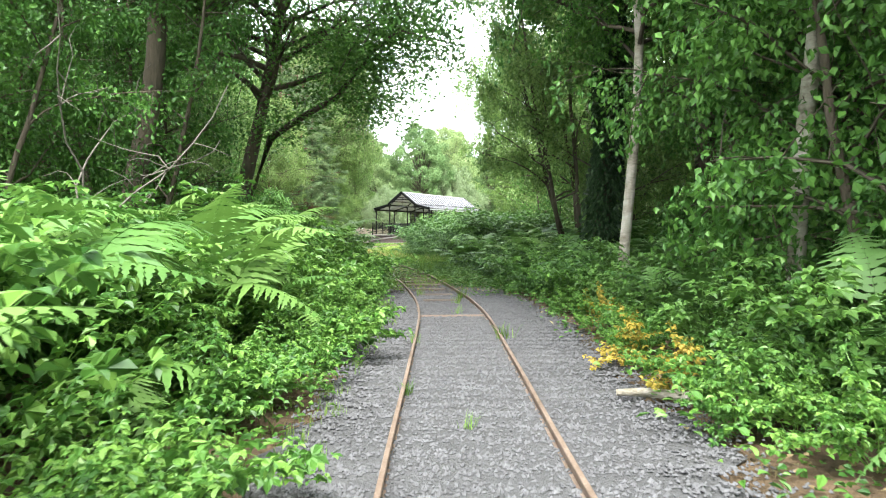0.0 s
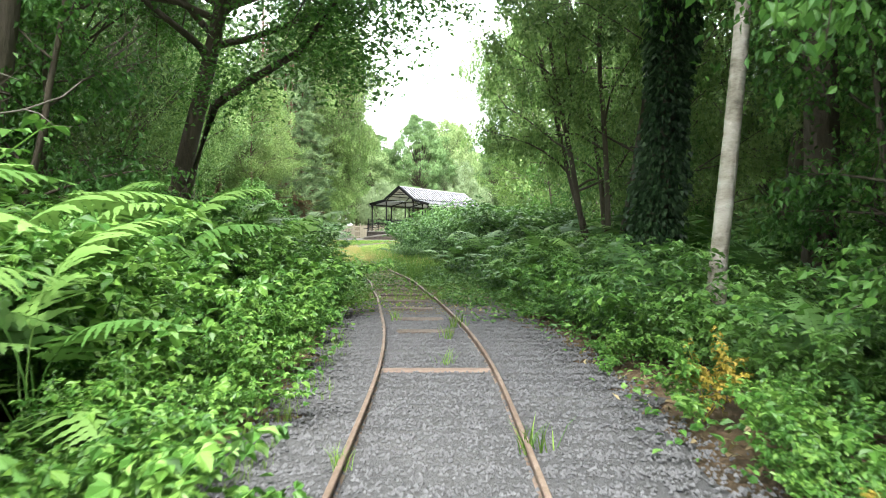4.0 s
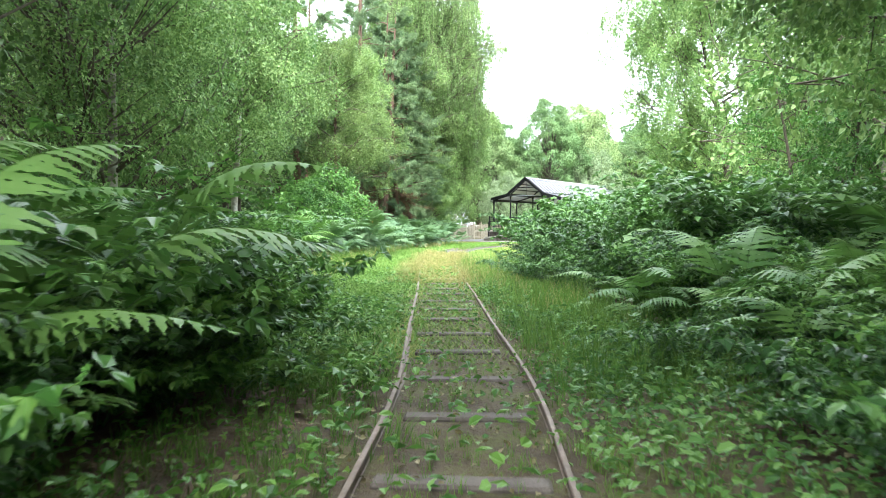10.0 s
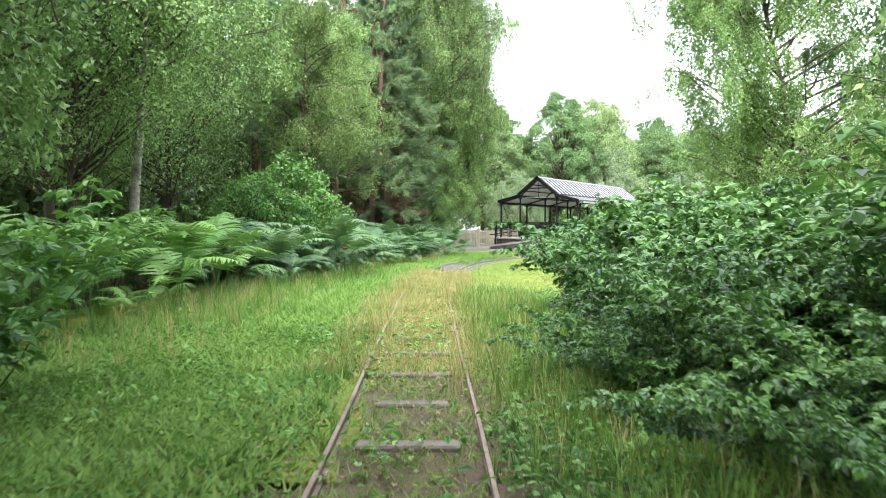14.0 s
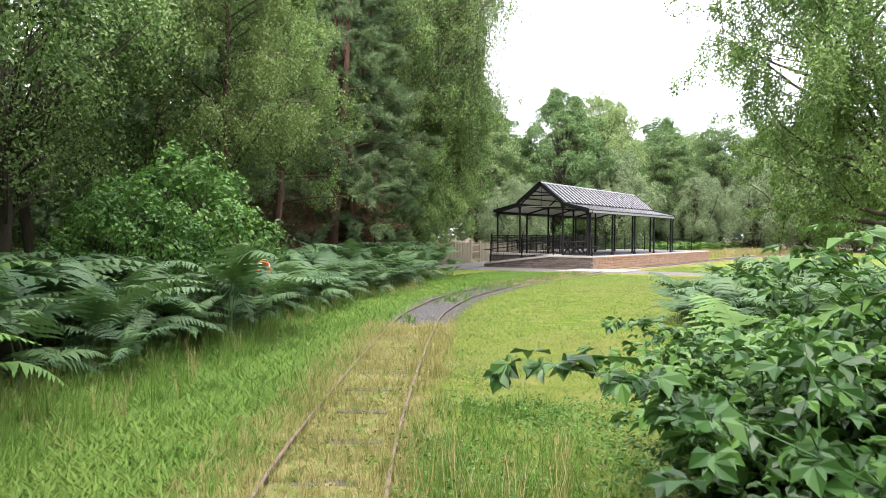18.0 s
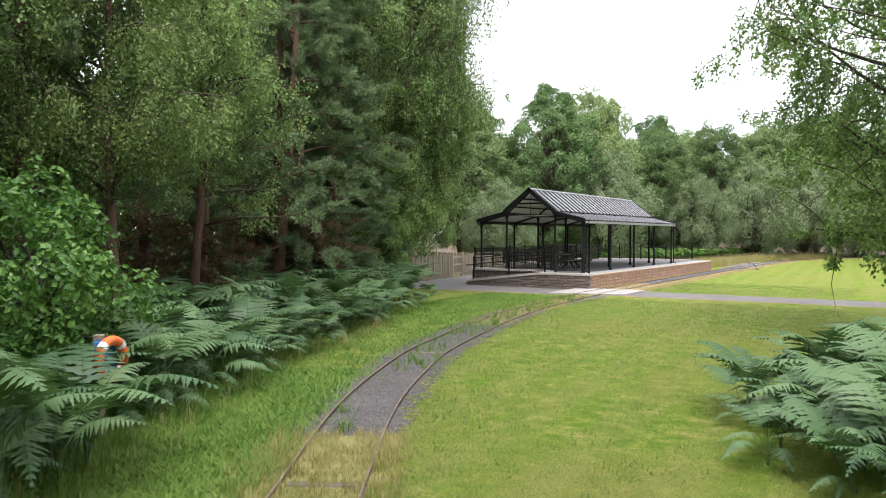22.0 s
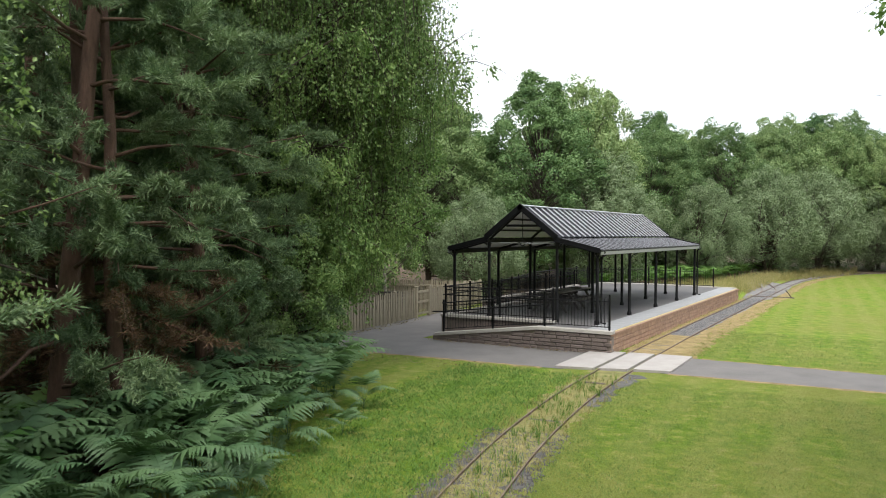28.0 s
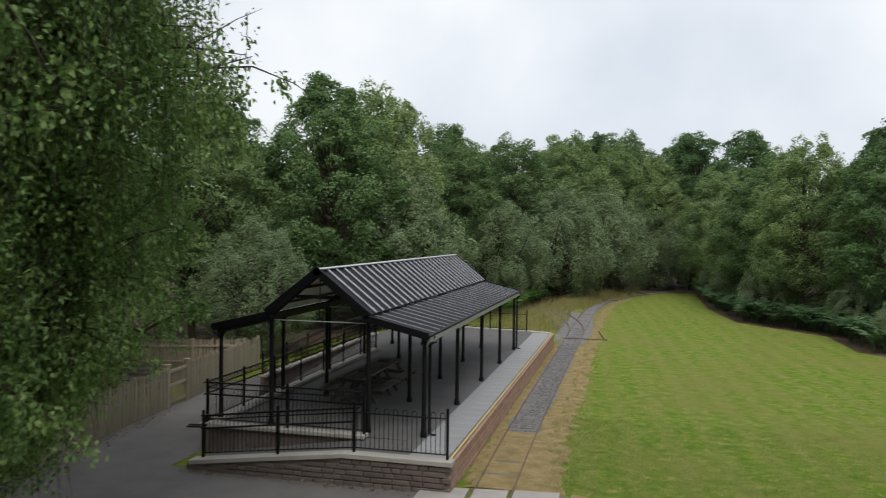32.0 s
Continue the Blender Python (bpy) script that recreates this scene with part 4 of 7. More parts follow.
for s in (1, -1):
    for u in (0.35, 0.72):
        part("purlin", block("purlin", 0.05, Y1 - Y0 - 0.1, 0.06, IRON), shelter, "", pose(RX + s * KNEE * u, (Y0 + Y1) / 2, RZ - (RZ - KZ) * u - 0.12))
for y in (FRAMES[0], FRAMES[-1]):
    part("downpipe", tubes_mesh("downpipe", [([(POSTS[0] + 0.2, y + 0.14, EZ - 0.06), (POSTS[0] + 0.1, y + 0.13, EZ - 0.3), (POSTS[0] + 0.1, y + 0.13, DECK_Z + 0.06), (POSTS[0] + 0.26, y + 0.1, DECK_Z + 0.03)], 0.035)], IRON, 8), shelter, "black rainwater downpipe")


# ---- railings ----
def hoop_mesh(h):
    """Two bars joined by a hoop at the top."""
    a = np.linspace(0, np.pi, 7)
    pts = [(-0.05, 0, 0.08)] + [(-0.05 * math.cos(t), 0, h - 0.05 + 0.05 * math.sin(t)) for t in a] + [(0.05, 0, 0.08)]
    return tubes_mesh("hoop_bar", [(pts, 0.008)], IRON, 5)


HOOP = hoop_mesh(0.98)


def railing(points, posts_every, label, handrail=False):
    """Hoop-topped railing along a line of base points (x, y, z)."""
    top = tagged(empty("railing"), label, "railing")
    P = np.array(points, float)
    for a, b in zip(P[:-1], P[1:]):
        L = np.linalg.norm((b - a)[:2])
        yaw = math.atan2(b[1] - a[1], b[0] - a[0])
        n = max(1, round(L / 0.2))
        for k in range(n):
            p = a + (b - a) * (k + 0.5) / n
            part("hoop_bar", HOOP, top, "", Matrix.LocRotScale(p, Euler((0, 0, yaw)), (L / n / 0.2, 1, 1)))
        m = max(1, round(L / posts_every))
        for k in range(m + 1):
            p = a + (b - a) * k / m
            part("post", POST_R, top, "", Matrix.Translation(p))
        for h in (0.1, 0.86):
            part("cross_rail", bar("cross_rail", a + (0, 0, h), b + (0, 0, h), 0.014, IRON, 6), top)
        if handrail:
            for h in (0.68, 0.97):
                off = np.array([-math.sin(yaw), math.cos(yaw), 0]) * handrail * 0.09
                part("handrail", bar("handrail", a + off + (0, 0, h), b + off + (0, 0, h), 0.022, IRON, 8), top, "tubular handrail")
    return top


bm = box_bm(0.055, 0.055, 1.08, 0.006)
POST_R = bm_mesh("post", bm, IRON)
railing([(-0.12, 0.18, 0.7), (-2.2, 0.18, 0.7)], 2.0, "black hoop-topped iron railing on the wall by the platform edge")
railing([(-2.2, 0.18, 0.7), (-4.0, 0.18, 0.5), (-5.85, 0.18, 0.28)], 1.9, "black iron railing with handrails beside the sloping ramp", 1)
railing([(-2.45, 1.5, 0.72), (-4.4, 1.5, 0.72), (-6.55, 1.5, 0.72)], 2.1, "black hoop-topped railing between ramp and platform", -1)
railing([(-6.55, 1.5, 0.72), (-6.56, 7.0, 0.72), (-6.56, 14.3, 0.72)], 1.9, "black hoop-topped railing along the platform's low wall", 1)
railing([(-8.2, 7.6, 0.35), (-8.2, 13.0, 0.72), (-8.2, 19.0, 0.72)], 1.9, "black railing with handrail beside the second ramp", -1)
railing([(-1.4, 22.25, 0.62), (-5.2, 22.95, 0.62), (-8.15, 22.35, 0.62), (-8.2, 19.0, 0.62)], 1.9, "black hoop-topped railing across the platform's end")
loop = tagged(empty("ramp_handrail_loop"), "black looped end of the ramp handrail", "handrail")
part("loop_tube", tubes_mesh("loop_tube", [([(-5.85, 0.26, 0.95), (-6.35, 0.3, 0.92), (-6.42, 0.55, 0.9), (-5.95, 0.5, 0.93)], 0.02)], IRON, 8), loop)
part("loop_post", bar("loop_post", (-5.9, 0.3, 0.2), (-5.9, 0.3, 0.96), 0.022, IRON), loop)

# ---- picnic table ----
table = tagged(empty("picnic_table"), "long weathered dark picnic table with benches on the platform", "picnic table")
for k in range(5):
    part("board", block("tabletop_board", 0.155, 3.7, 0.04, TABLE, 0.006) if k == 0 else tb_data, table, "", pose(-4.34 + k * 0.165, 6.5, DECK_Z + 0.71))
    if k == 0:
        tb_data = table.children[0].data
for s in (-1, 1):
    for yb in (5.55, 7.45):
        for k in (0, 1):
            part("bench_board", block("bench_board", 0.14, 1.8, 0.04, TABLE, 0.006), table, "", pose(-4.0 + s * (0.78 + 0.15 * k - 0.07), yb, DECK_Z + 0.42))
for y in (4.9, 6.2, 6.85, 8.1):
    part("bearer", block("bearer", 1.8, 0.045, 0.1, TABLE, 0.005), table, "", pose(-4.0, y, DECK_Z + 0.32))
    part("bearer", block("bearer", 0.8, 0.045, 0.09, TABLE, 0.005), table, "", pose(-4.0, y, DECK_Z + 0.62))
    for s in (-1, 1):
        bm = box_bm(0.1, 0.045, 0.85, 0.005)
        part("leg", bm_mesh("leg", bm, TABLE), table, "", Matrix.LocRotScale((-4.0 + s * 0.68, y + 0.045, DECK_Z), Euler((0, -s * 0.6, 0)), None))
for y in (5.9, 7.7):
    slab_t = tagged(new("table_panel", block("table_panel", 0.34, 0.3, 0.06, DECK, 0.01)), "small dark square panel lying on the picnic table", "table panel")
    slab_t.matrix_basis = pose(-4.0, y, DECK_Z + 0.75)

# ---- picket fence ----
def picket_mesh(h):
    bm = bmesh.new()
    prof = [(-0.036, 0), (0.036, 0), (0.036, h - 0.04), (0, h), (-0.036, h - 0.04)]
    f = bm.faces.new([bm.verts.new((x, 0, z)) for x, z in prof])
    r = bmesh.ops.extrude_face_region(bm, geom=[f])
    bmesh.ops.translate(bm, verts=[v for v in r["geom"] if isinstance(v, bmesh.types.BMVert)], vec=(0, 0.02, 0))
    bmesh.ops.recalc_face_normals(bm, faces=bm.faces)
    return bm_mesh("picket", bm, FENCE)


PICKET = picket_mesh(1.2)


def picket_fence(a, b, label):
    fence = tagged(empty("picket_fence"), label, "fence")
    a, b = np.array(a, float), np.array(b, float)
    L, yaw = np.linalg.norm(b - a), math.atan2(*(b - a)[::-1])
    n = round(L / 0.105)
    for k in range(n):
        p = a + (b - a) * (k + 0.5) / n
        part("picket", PICKET, fence, "", Matrix.LocRotScale((*p, 0.03), Euler((RNG.normal(0, 0.01), RNG.normal(0, 0.015), yaw)), (1, 1, RNG.uniform(0.97, 1.03))))
    m = max(1, round(L / 1.8))
    rail = block("fence_rail", L, 0.04, 0.08, FENCE, 0.005)
    side = np.array([-math.sin(yaw), math.cos(yaw)]) * 0.045
    for z in (0.3, 0.9):
        part("fence_rail", rail, fence, "", Matrix.LocRotScale((*((a + b) / 2 + side), z), Euler((0, 0, yaw)), None))
    post = block("fence_post", 0.09, 0.09, 1.25, FENCE, 0.01)
    for k in range(m + 1):
        p = a + (b - a) * k / m + side * 2
        part("fence_post", post, fence, "", Matrix.LocRotScale((*p, 0), Euler((0, 0, yaw)), None))


picket_fence((-9.3, -3.2), (-10.12, 5.1), "weathered pale wooden picket fence beside the tarmac path")
picket_fence((-10.25, 6.45), (-10.9, 12.6), "weathered pale wooden picket fence beyond the gate")
picket_fence((-11.2, 11.9), (-18.5, 9.0), "weathered wooden picket fence at the back of the plot")
gate = tagged(empty("garden_gate"), "closed pale wooden gate between two stout posts", "gate")
for p in ((-10.14, 5.17), (-10.24, 6.38)):
    stout = part("gate_post", block("gate_post", 0.14, 0.14, 1.3, FENCE, 0.012), gate, "", pose(*p, 0))
    part("post_cap", block("post_cap", 0.18, 0.18, 0.05, FENCE, 0.015), stout, "", pose(0, 0, 1.3))
gyaw = math.degrees(math.atan2(1.21, -0.1))
for z in (0.12, 0.62, 1.05):
    part("gate_rail", block("gate_rail", 1.04, 0.045, 0.1, FENCE, 0.006), gate, "", pose(-10.19, 5.775, z, 0, 0, gyaw))
for k in range(9):
    u = -0.5 + k * 0.125
    part("gate_bar", block("gate_bar", 0.035, 0.035, 1.0, FENCE, 0.005) if k == 0 else gb, gate, "", pose(-10.19 - 0.083 * u, 5.775 + u * 0.98, 0.13))
    if k == 0:
        gb = [o for o in gate.children if o.name.startswith("gate_bar")][0].data

# ---- life ring ----
ring = tagged(empty("life_ring", pose(4.18, -25.34, -0.08)), "orange life ring with white bands on a post in the bracken", "life ring")
a = np.linspace(0, 2 * np.pi, 33)
rv = np.stack([0.215 * np.cos(a), np.zeros(33), 1.02 + 0.215 * np.sin(a)], 1)
floater = part("float", tubes_mesh("float", [(rv, 0.058)], ORANGE, 12), ring, "orange ring", pose(0, 0, 0, 0, 0, 109))
for k in range(4):
    t = np.linspace(k * np.pi / 2 + 0.6, k * np.pi / 2 + 0.9, 4)
    part("band", tubes_mesh("band", [(np.stack([0.215 * np.cos(t), np.zeros(4), 1.02 + 0.215 * np.sin(t)], 1), 0.061)], WHITE, 12), floater, "white reflective band")
part("backboard", block("backboard", 0.36, 0.03, 0.46, BLUE, 0.02), ring, "blue backing board", pose(-0.08, -0.03, 0.79, 0, 0, 109))
part("post", block("post", 0.1, 0.1, 1.3, FENCE, 0.01), ring, "", pose(-0.15, -0.055, 0, 0, 0, 109))

bench = tagged(empty("garden_bench", pose(-12.6, 6.9, 0, 0, 0, 15)), "dark old wooden bench behind the picket fence", "bench")
for k in range(4):
    part("seat_slat", block("seat_slat", 1.5, 0.09, 0.035, TABLE, 0.005), bench, "", pose(0, -0.2 + k * 0.11, 0.43))
for k in range(3):
    part("back_slat", block("back_slat", 1.5, 0.03, 0.1, TABLE, 0.005), bench, "", pose(0, 0.26, 0.52 + k * 0.14))
for x in (-0.68, 0.68):
    part("leg", block("leg", 0.07, 0.07, 0.43, TABLE, 0.005), bench, "", pose(x, -0.2, 0))
    part("leg", block("leg", 0.07, 0.07, 0.92, TABLE, 0.005), bench, "", pose(x, 0.2, 0))


# ---- trees ----
def branch_line(start, direction, length, steps, bend, rng, crook=0.13):
    """A crooked line that sets off in a direction and bends up (+) or down (-)."""
    pts = [np.array(start, float)]
    d = unit(np.array(direction, float))
    for _ in range(steps):
        d = unit(d + rng.normal(0, crook, 3) + np.array([0, 0, bend]))
        pts.append(pts[-1] + d * length / steps)
    return np.array(pts)


def tree_data(seed, height, radius, base, trunk_r, bark, leaf, leaves, size, shape="round", lean=(0, 0), limbs=26, weep=0.0, bare=0.25, stems=1, leaf_form=leaf_quads):
    """Meshes of the wood and of the crown of one tree. base: where the crown begins, as a share of the height."""
    rng = np.random.default_rng(seed)
    wood, tips = [], []
    for stem in range(stems):
        a0 = stem * 6.28 / stems + rng.uniform(-0.4, 0.4)
        out = 0.0 if stems == 1 else rng.uniform(0.15, 0.6)
        ldir = np.array([lean[0] + out * math.cos(a0), lean[1] + out * math.sin(a0), 1.0])
        trunk = branch_line((0.16 * math.cos(a0) * (stems > 1), 0.16 * math.sin(a0) * (stems > 1), -0.1), ldir, height * 0.97, 12, 0.03, rng, 0.05)
        trunk[:, :2] = trunk[0, :2] + (trunk[:, :2] - trunk[0, :2]) * 0.8
        rad = trunk_r * (1 - np.linspace(0, 1, 13)) ** 0.8 + 0.012
        rad[0] *= 1.35
        wood.append((trunk, rad))
        for k in range(limbs // stems):
            u = base + (0.98 - base) * (k + rng.uniform(0, 1)) / (limbs // stems)
            p = np.array([np.interp(u * 12, range(13), trunk[:, i]) for i in range(3)])
            ang = k * 2.4 + rng.uniform(-0.5, 0.5)
            v = (u - base) / (1 - base)
            if shape == "round":
                reach = radius * (0.45 + 0.75 * math.sin(math.pi * min(1, 0.22 + 0.8 * v))) * rng.uniform(0.7, 1.1)
                rise, bend = 0.35 + 0.5 * v, 0.03
            elif shape == "birch":
                reach = radius * (1.05 - 0.75 * v) * rng.uniform(0.7, 1.15)
                rise, bend = 0.75, -0.07
            elif shape == "weeper":
                reach = radius * (0.45 + 0.6 * math.sin(math.pi * (0.08 + 0.82 * v))) * rng.uniform(0.7, 1.15)
                rise, bend = 0.85, -0.08
            elif shape == "pine":
                reach = radius * (1.0 - 0.72 * v) * rng.uniform(0.6, 1.15)
                rise, bend = 0.05, 0.02
            else:
                reach = radius * rng.uniform(0.7, 1.1)
                rise, bend = 0.9, -0.02
            line = branch_line(p, (math.cos(ang), math.sin(ang), rise), reach, 6, bend, rng)
            r0 = np.interp(u * 12, range(13), rad) * 0.55
            wood.append((line, np.linspace(r0, 0.006, 7)))
            for _ in range(6):
                q = rng.uniform(0.25, 1)
                s = np.array([np.interp(q * 6, range(7), line[:, i]) for i in range(3)])
                d = unit(line[-1] - line[0]) * 0.6 + rng.normal(0, 0.6, 3)
                tw = branch_line(s, d, reach * rng.uniform(0.25, 0.5), 3, bend, rng)
                wood.append((tw, np.linspace(min(r0 * 0.3, 0.02), 0.003, 4)))
                tips.append(tw)
            tips.append(line[3:])
    wood_me = tubes_mesh("trunk", [w for w in wood if len(w[0]) == 13], bark, 10)
    twigs = [] if weep > 2 else None
    per = max(1, leaves // len(tips))
    C, D = [], []
    for t in tips:
        n = max(2, int(per * rng.uniform(0.5, 1.5)))
        q = rng.uniform(0, len(t) - 1, n)
        c = np.stack([np.interp(q, range(len(t)), t[:, i]) for i in range(3)], 1)
        if weep:
            m = 6
            key, u = rng.integers(0, m, n), rng.uniform(0, 1, n)
            q = rng.uniform(0.2, len(t) - 1, m)
            top = np.stack([np.interp(q, range(len(t)), t[:, i]) for i in range(3)], 1)
            sway, hang = rng.normal(0, 0.2, (m, 3)) * [1, 1, 0], weep * rng.uniform(0.25, 1.15, m)
            hang = np.minimum(hang, np.maximum(top[:, 2] - 0.5 - (2.0 if shape == "weeper" else 1.1) * np.maximum(np.hypot(top[:, 0], top[:, 1]) - (1.0 if shape == "weeper" else 1.3), 0), 0.1))
            c = top[key] + sway[key] * u[:, None] ** 0.6 - np.outer(hang[key] * u, [0, 0, 1]) + rng.normal(0, 0.04 + size * 0.4, (n, 3))
            if twigs is not None:
                for k in range(m):
                    w = np.array([0, 0.4, 1.0])
                    twigs.append((top[k] + sway[k] * w[:, None] ** 0.6 - np.outer(hang[k] * w, [0, 0, 1]), np.array([0.006, 0.004, 0.002])))
        else:
            c = c + rng.normal(0, 0.09 + size * 0.9, (n, 3))
        C.append(c)
        D.append(np.repeat(unit(t[-1:] - t[:1]), n, 0) * (0.3 if weep else 0.8) + rng.normal(0, 0.4, (n, 3)))
    C, D = np.concatenate(C), np.concatenate(D)
    C[:, 2] = np.maximum(C[:, 2], 0.15)
    if weep:
        # stray leaves far from any spray fall away
        key, many = np.unique(np.floor(C / 0.7).astype(int) @ [1, 1000, 1000000], return_inverse=True, return_counts=True)[1:]
        full = many[key.ravel()] > len(C) / 4200
        C, D = C[full], D[full]
    bough_me = tubes_mesh("bough", [w for w in wood if len(w[0]) != 13] + (twigs or []), BARK, 0)
    v, f = leaf_form(C, D, size, size * 0.62, rng, 0.7 if weep else 0.25)
    return wood_me, raw_mesh("crown", v, [f], leaf), None, bough_me


def clumped_tree(seed, height, radius, base, trunk_r, bark, leaf, clumps, per, size, tall=0.8, share=(0.17, 0.32), stems=1, lean=0.03):
    """A broad tree whose crown is many uneven clumps of leaves carried on limbs."""
    rng = np.random.default_rng(seed)
    wood, C, N = [], [], []
    trunks = []
    for k in range(stems):
        a = k * 6.28 / stems + rng.uniform(0, 1)
        out = 0.0 if stems == 1 else rng.uniform(0.2, 0.5)
        tr = branch_line((0, 0, -0.1), (out * math.cos(a) + rng.normal(0, lean), out * math.sin(a) + rng.normal(0, lean), 1), height * 0.85, 12, 0.02, rng, 0.06)
        trunks.append(tr)
        wood.append((tr, trunk_r * (1 - np.linspace(0, 1, 13)) ** 0.8 + 0.015))
    limbs = []
    mid, half = height * (1 + base) / 2, height * (1 - base) / 2
    for k in range(clumps):
        d = unit(rng.normal(0, 1, 3) * [1, 1, 0.9] + [0, 0, 0.15])
        r = rng.uniform(0.3, 1) ** 0.45
        z = d[2] * r
        wide = 1.0 if z < 0.1 else 1 - 0.35 * z
        c = np.array([d[0] * r * radius * wide, d[1] * r * radius * wide, mid + z * half])
        rc = radius * rng.uniform(*share) * (1 - 0.2 * max(0, z))
        tr = trunks[k % stems]
        u = min(0.92, max(0.08, (c[2] / height) * 0.75))
        p = np.array([np.interp(u * 12, range(13), tr[:, i]) for i in range(3)])
        if k % 2 == 0:
            q = (p + c) / 2 + rng.normal(0, 0.1, 3) + [0, 0, -0.15]
            limbs.append((np.array([p, q, c]), np.array([trunk_r * 0.35 * (1.1 - u), 0.025, 0.008])))
        n = int(per * rng.uniform(0.7, 1.3))
        e = unit(rng.normal(0, 1, (n, 3)) + d * 0.55 + [0, 0, 0.35])
        lump = 1 + 0.22 * np.sin(e @ rng.normal(0, 3, 3) + rng.uniform(0, 6)) + 0.12 * np.sin(e @ rng.normal(0, 7, 3))
        C.append(c + e * [1, 1, tall] * rc * (lump * rng.uniform(0.7, 1.08, n))[:, None])
        N.append(e + [0, 0, 0.25])
    C, N = np.concatenate(C), np.concatenate(N)
    C[:, 2] = np.maximum(C[:, 2], 0.1)
    v, f = leaf_facing(C, N, size, size * 0.62, rng)
    return tubes_mesh("trunk", wood, bark, 9), raw_mesh("crown", v, [f], leaf), None, tubes_mesh("bough", limbs, BARK, 0)


def needle_tree(seed, height, radius, base, trunk_r, tufts, dead=0.0):
    """A pine: bare trunk, level limbs, tufts of long needles; dead brown twigs below."""
    rng = np.random.default_rng(seed)
    trunk = branch_line((0, 0, -0.1), (0, 0, 1), height, 12, 0.05, rng, 0.03)
    rad = trunk_r * (1 - np.linspace(0, 1, 13)) ** 0.7 + 0.02
    wood, tips, low = [(trunk, rad)], [], []
    for k in range(34):
        u = base + (0.98 - base) * k / 34
        p = np.array([np.interp(u * 12, range(13), trunk[:, i]) for i in range(3)])
        v = (u - base) / (1 - base)
        ang = k * 2.4 + rng.uniform(-0.4, 0.4)
        reach = radius * (1.05 - 0.75 * v) * rng.uniform(0.6, 1.15)
        line = branch_line(p, (math.cos(ang), math.sin(ang), 0.1 + 0.3 * v), reach, 5, -0.03, rng)
        wood.append((line, np.linspace(0.035, 0.006, 6)))
        for _ in range(7):
            q = rng.uniform(1.5, 5)
            s = np.array([np.interp(q, range(6), line[:, i]) for i in range(3)])
            tips.append(branch_line(s, unit(line[-1] - line[0]) + rng.normal(0, 0.5, 3), rng.uniform(0.3, 0.75), 2, 0.03, rng))
    for k in range(int(44 * dead)):
        z = rng.uniform(0.6, height * base)
        ang = rng.uniform(0, 6.28)
        line = branch_line((0, 0, z), (math.cos(ang), math.sin(ang), -0.1), rng.uniform(0.9, 2.2), 5, -0.06, rng)
        wood.append((line, np.linspace(0.018, 0.003, 6)))
        low.append(line)
    out = [tubes_mesh("trunk", wood, BARK_PINE, 0)]
    for some, count, mat, name in ((tips, tufts, NEEDLE, "crown"), (low, int(2400 * dead), DEAD, "dead_wood")):
        if not some or not count:
            out.append(None)
            continue
        pick = rng.integers(0, len(some), count)
        q = rng.uniform(0.1, 1, count)
        c = np.array([[np.interp(b * (len(some[a]) - 1), range(len(some[a])), some[a][:, i]) for i in range(3)] for a, b in zip(pick, q)])
        d = np.array([some[a][-1] - some[a][0] for a in pick])
        n = 7
        C = np.repeat(c, n, 0) + rng.normal(0, 0.03, (count * n, 3))
        D = np.repeat(unit(d), n, 0) * 0.7 + rng.normal(0, 0.55, (count * n, 3))
        v, f = leaf_quads(C, D, 0.13, 0.015, rng, 0.0)
        out.append(raw_mesh(name, v, [f], mat))
    return out


def tree_thing(name, meshes, at, label, turn=0.0, scale=1.0, group=""):
    ob = tagged(empty(name, Matrix.LocRotScale((at[0], at[1], 0), Euler((0, 0, turn)), (scale,) * 3)), label, "tree", group)
    part("trunk", meshes[0], ob)
    if meshes[1]:
        part("crown", meshes[1], ob)
    if len(meshes) > 2 and meshes[2]:
        part("dead_wood", meshes[2], ob, "brown dead twigs")
    if len(meshes) > 3:
        part("bough", meshes[3], ob)
    return ob


OAK = tree_data(1, 12, 3.8, 0.36, 0.19, BARK, LEAF_OAK, 45000, 0.095, "round", (0.12, 0.1), 56)
OAK_N = tree_data(21, 10, 2.8, 0.4, 0.12, BARK, LEAF_OAK, 26000, 0.085, "round", (0.0, 0.04), 36)
OAK_B = clumped_tree(2, 10, 3.3, 0.27, 0.13, BARK, LEAF_OAK, 120, 190, 0.13)
BIRCH_N = tree_data(22, 11, 2.6, 0.3, 0.062, BARK_BIRCH, LEAF_OAK, 42000, 0.075, "birch", (0.0, 0.02), 52, 0.6)
BIRCH_A = tree_data(3, 13.5, 3.75, 0.12, 0.13, BARK_BIRCH, LEAF_WEEP, 270000, 0.07, "weeper", (0.02, 0.02), 126, 2.01)
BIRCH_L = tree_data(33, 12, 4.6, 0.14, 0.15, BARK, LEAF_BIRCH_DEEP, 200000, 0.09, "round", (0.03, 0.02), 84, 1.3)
BIRCH_M = tree_data(34, 11, 3.1, 0.36, 0.1, BARK_BIRCH, LEAF_BIRCH, 45000, 0.085, "birch", (0.03, -0.03), 44, 1.2)
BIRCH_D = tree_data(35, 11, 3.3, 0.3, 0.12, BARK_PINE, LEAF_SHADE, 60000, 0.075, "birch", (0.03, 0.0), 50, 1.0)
BIRCH_E = tree_data(36, 11, 3.2, 0.34, 0.12, BARK_PINE, LEAF_WEEP, 52000, 0.078, "birch", (0.03, 0.0), 46, 1.0)
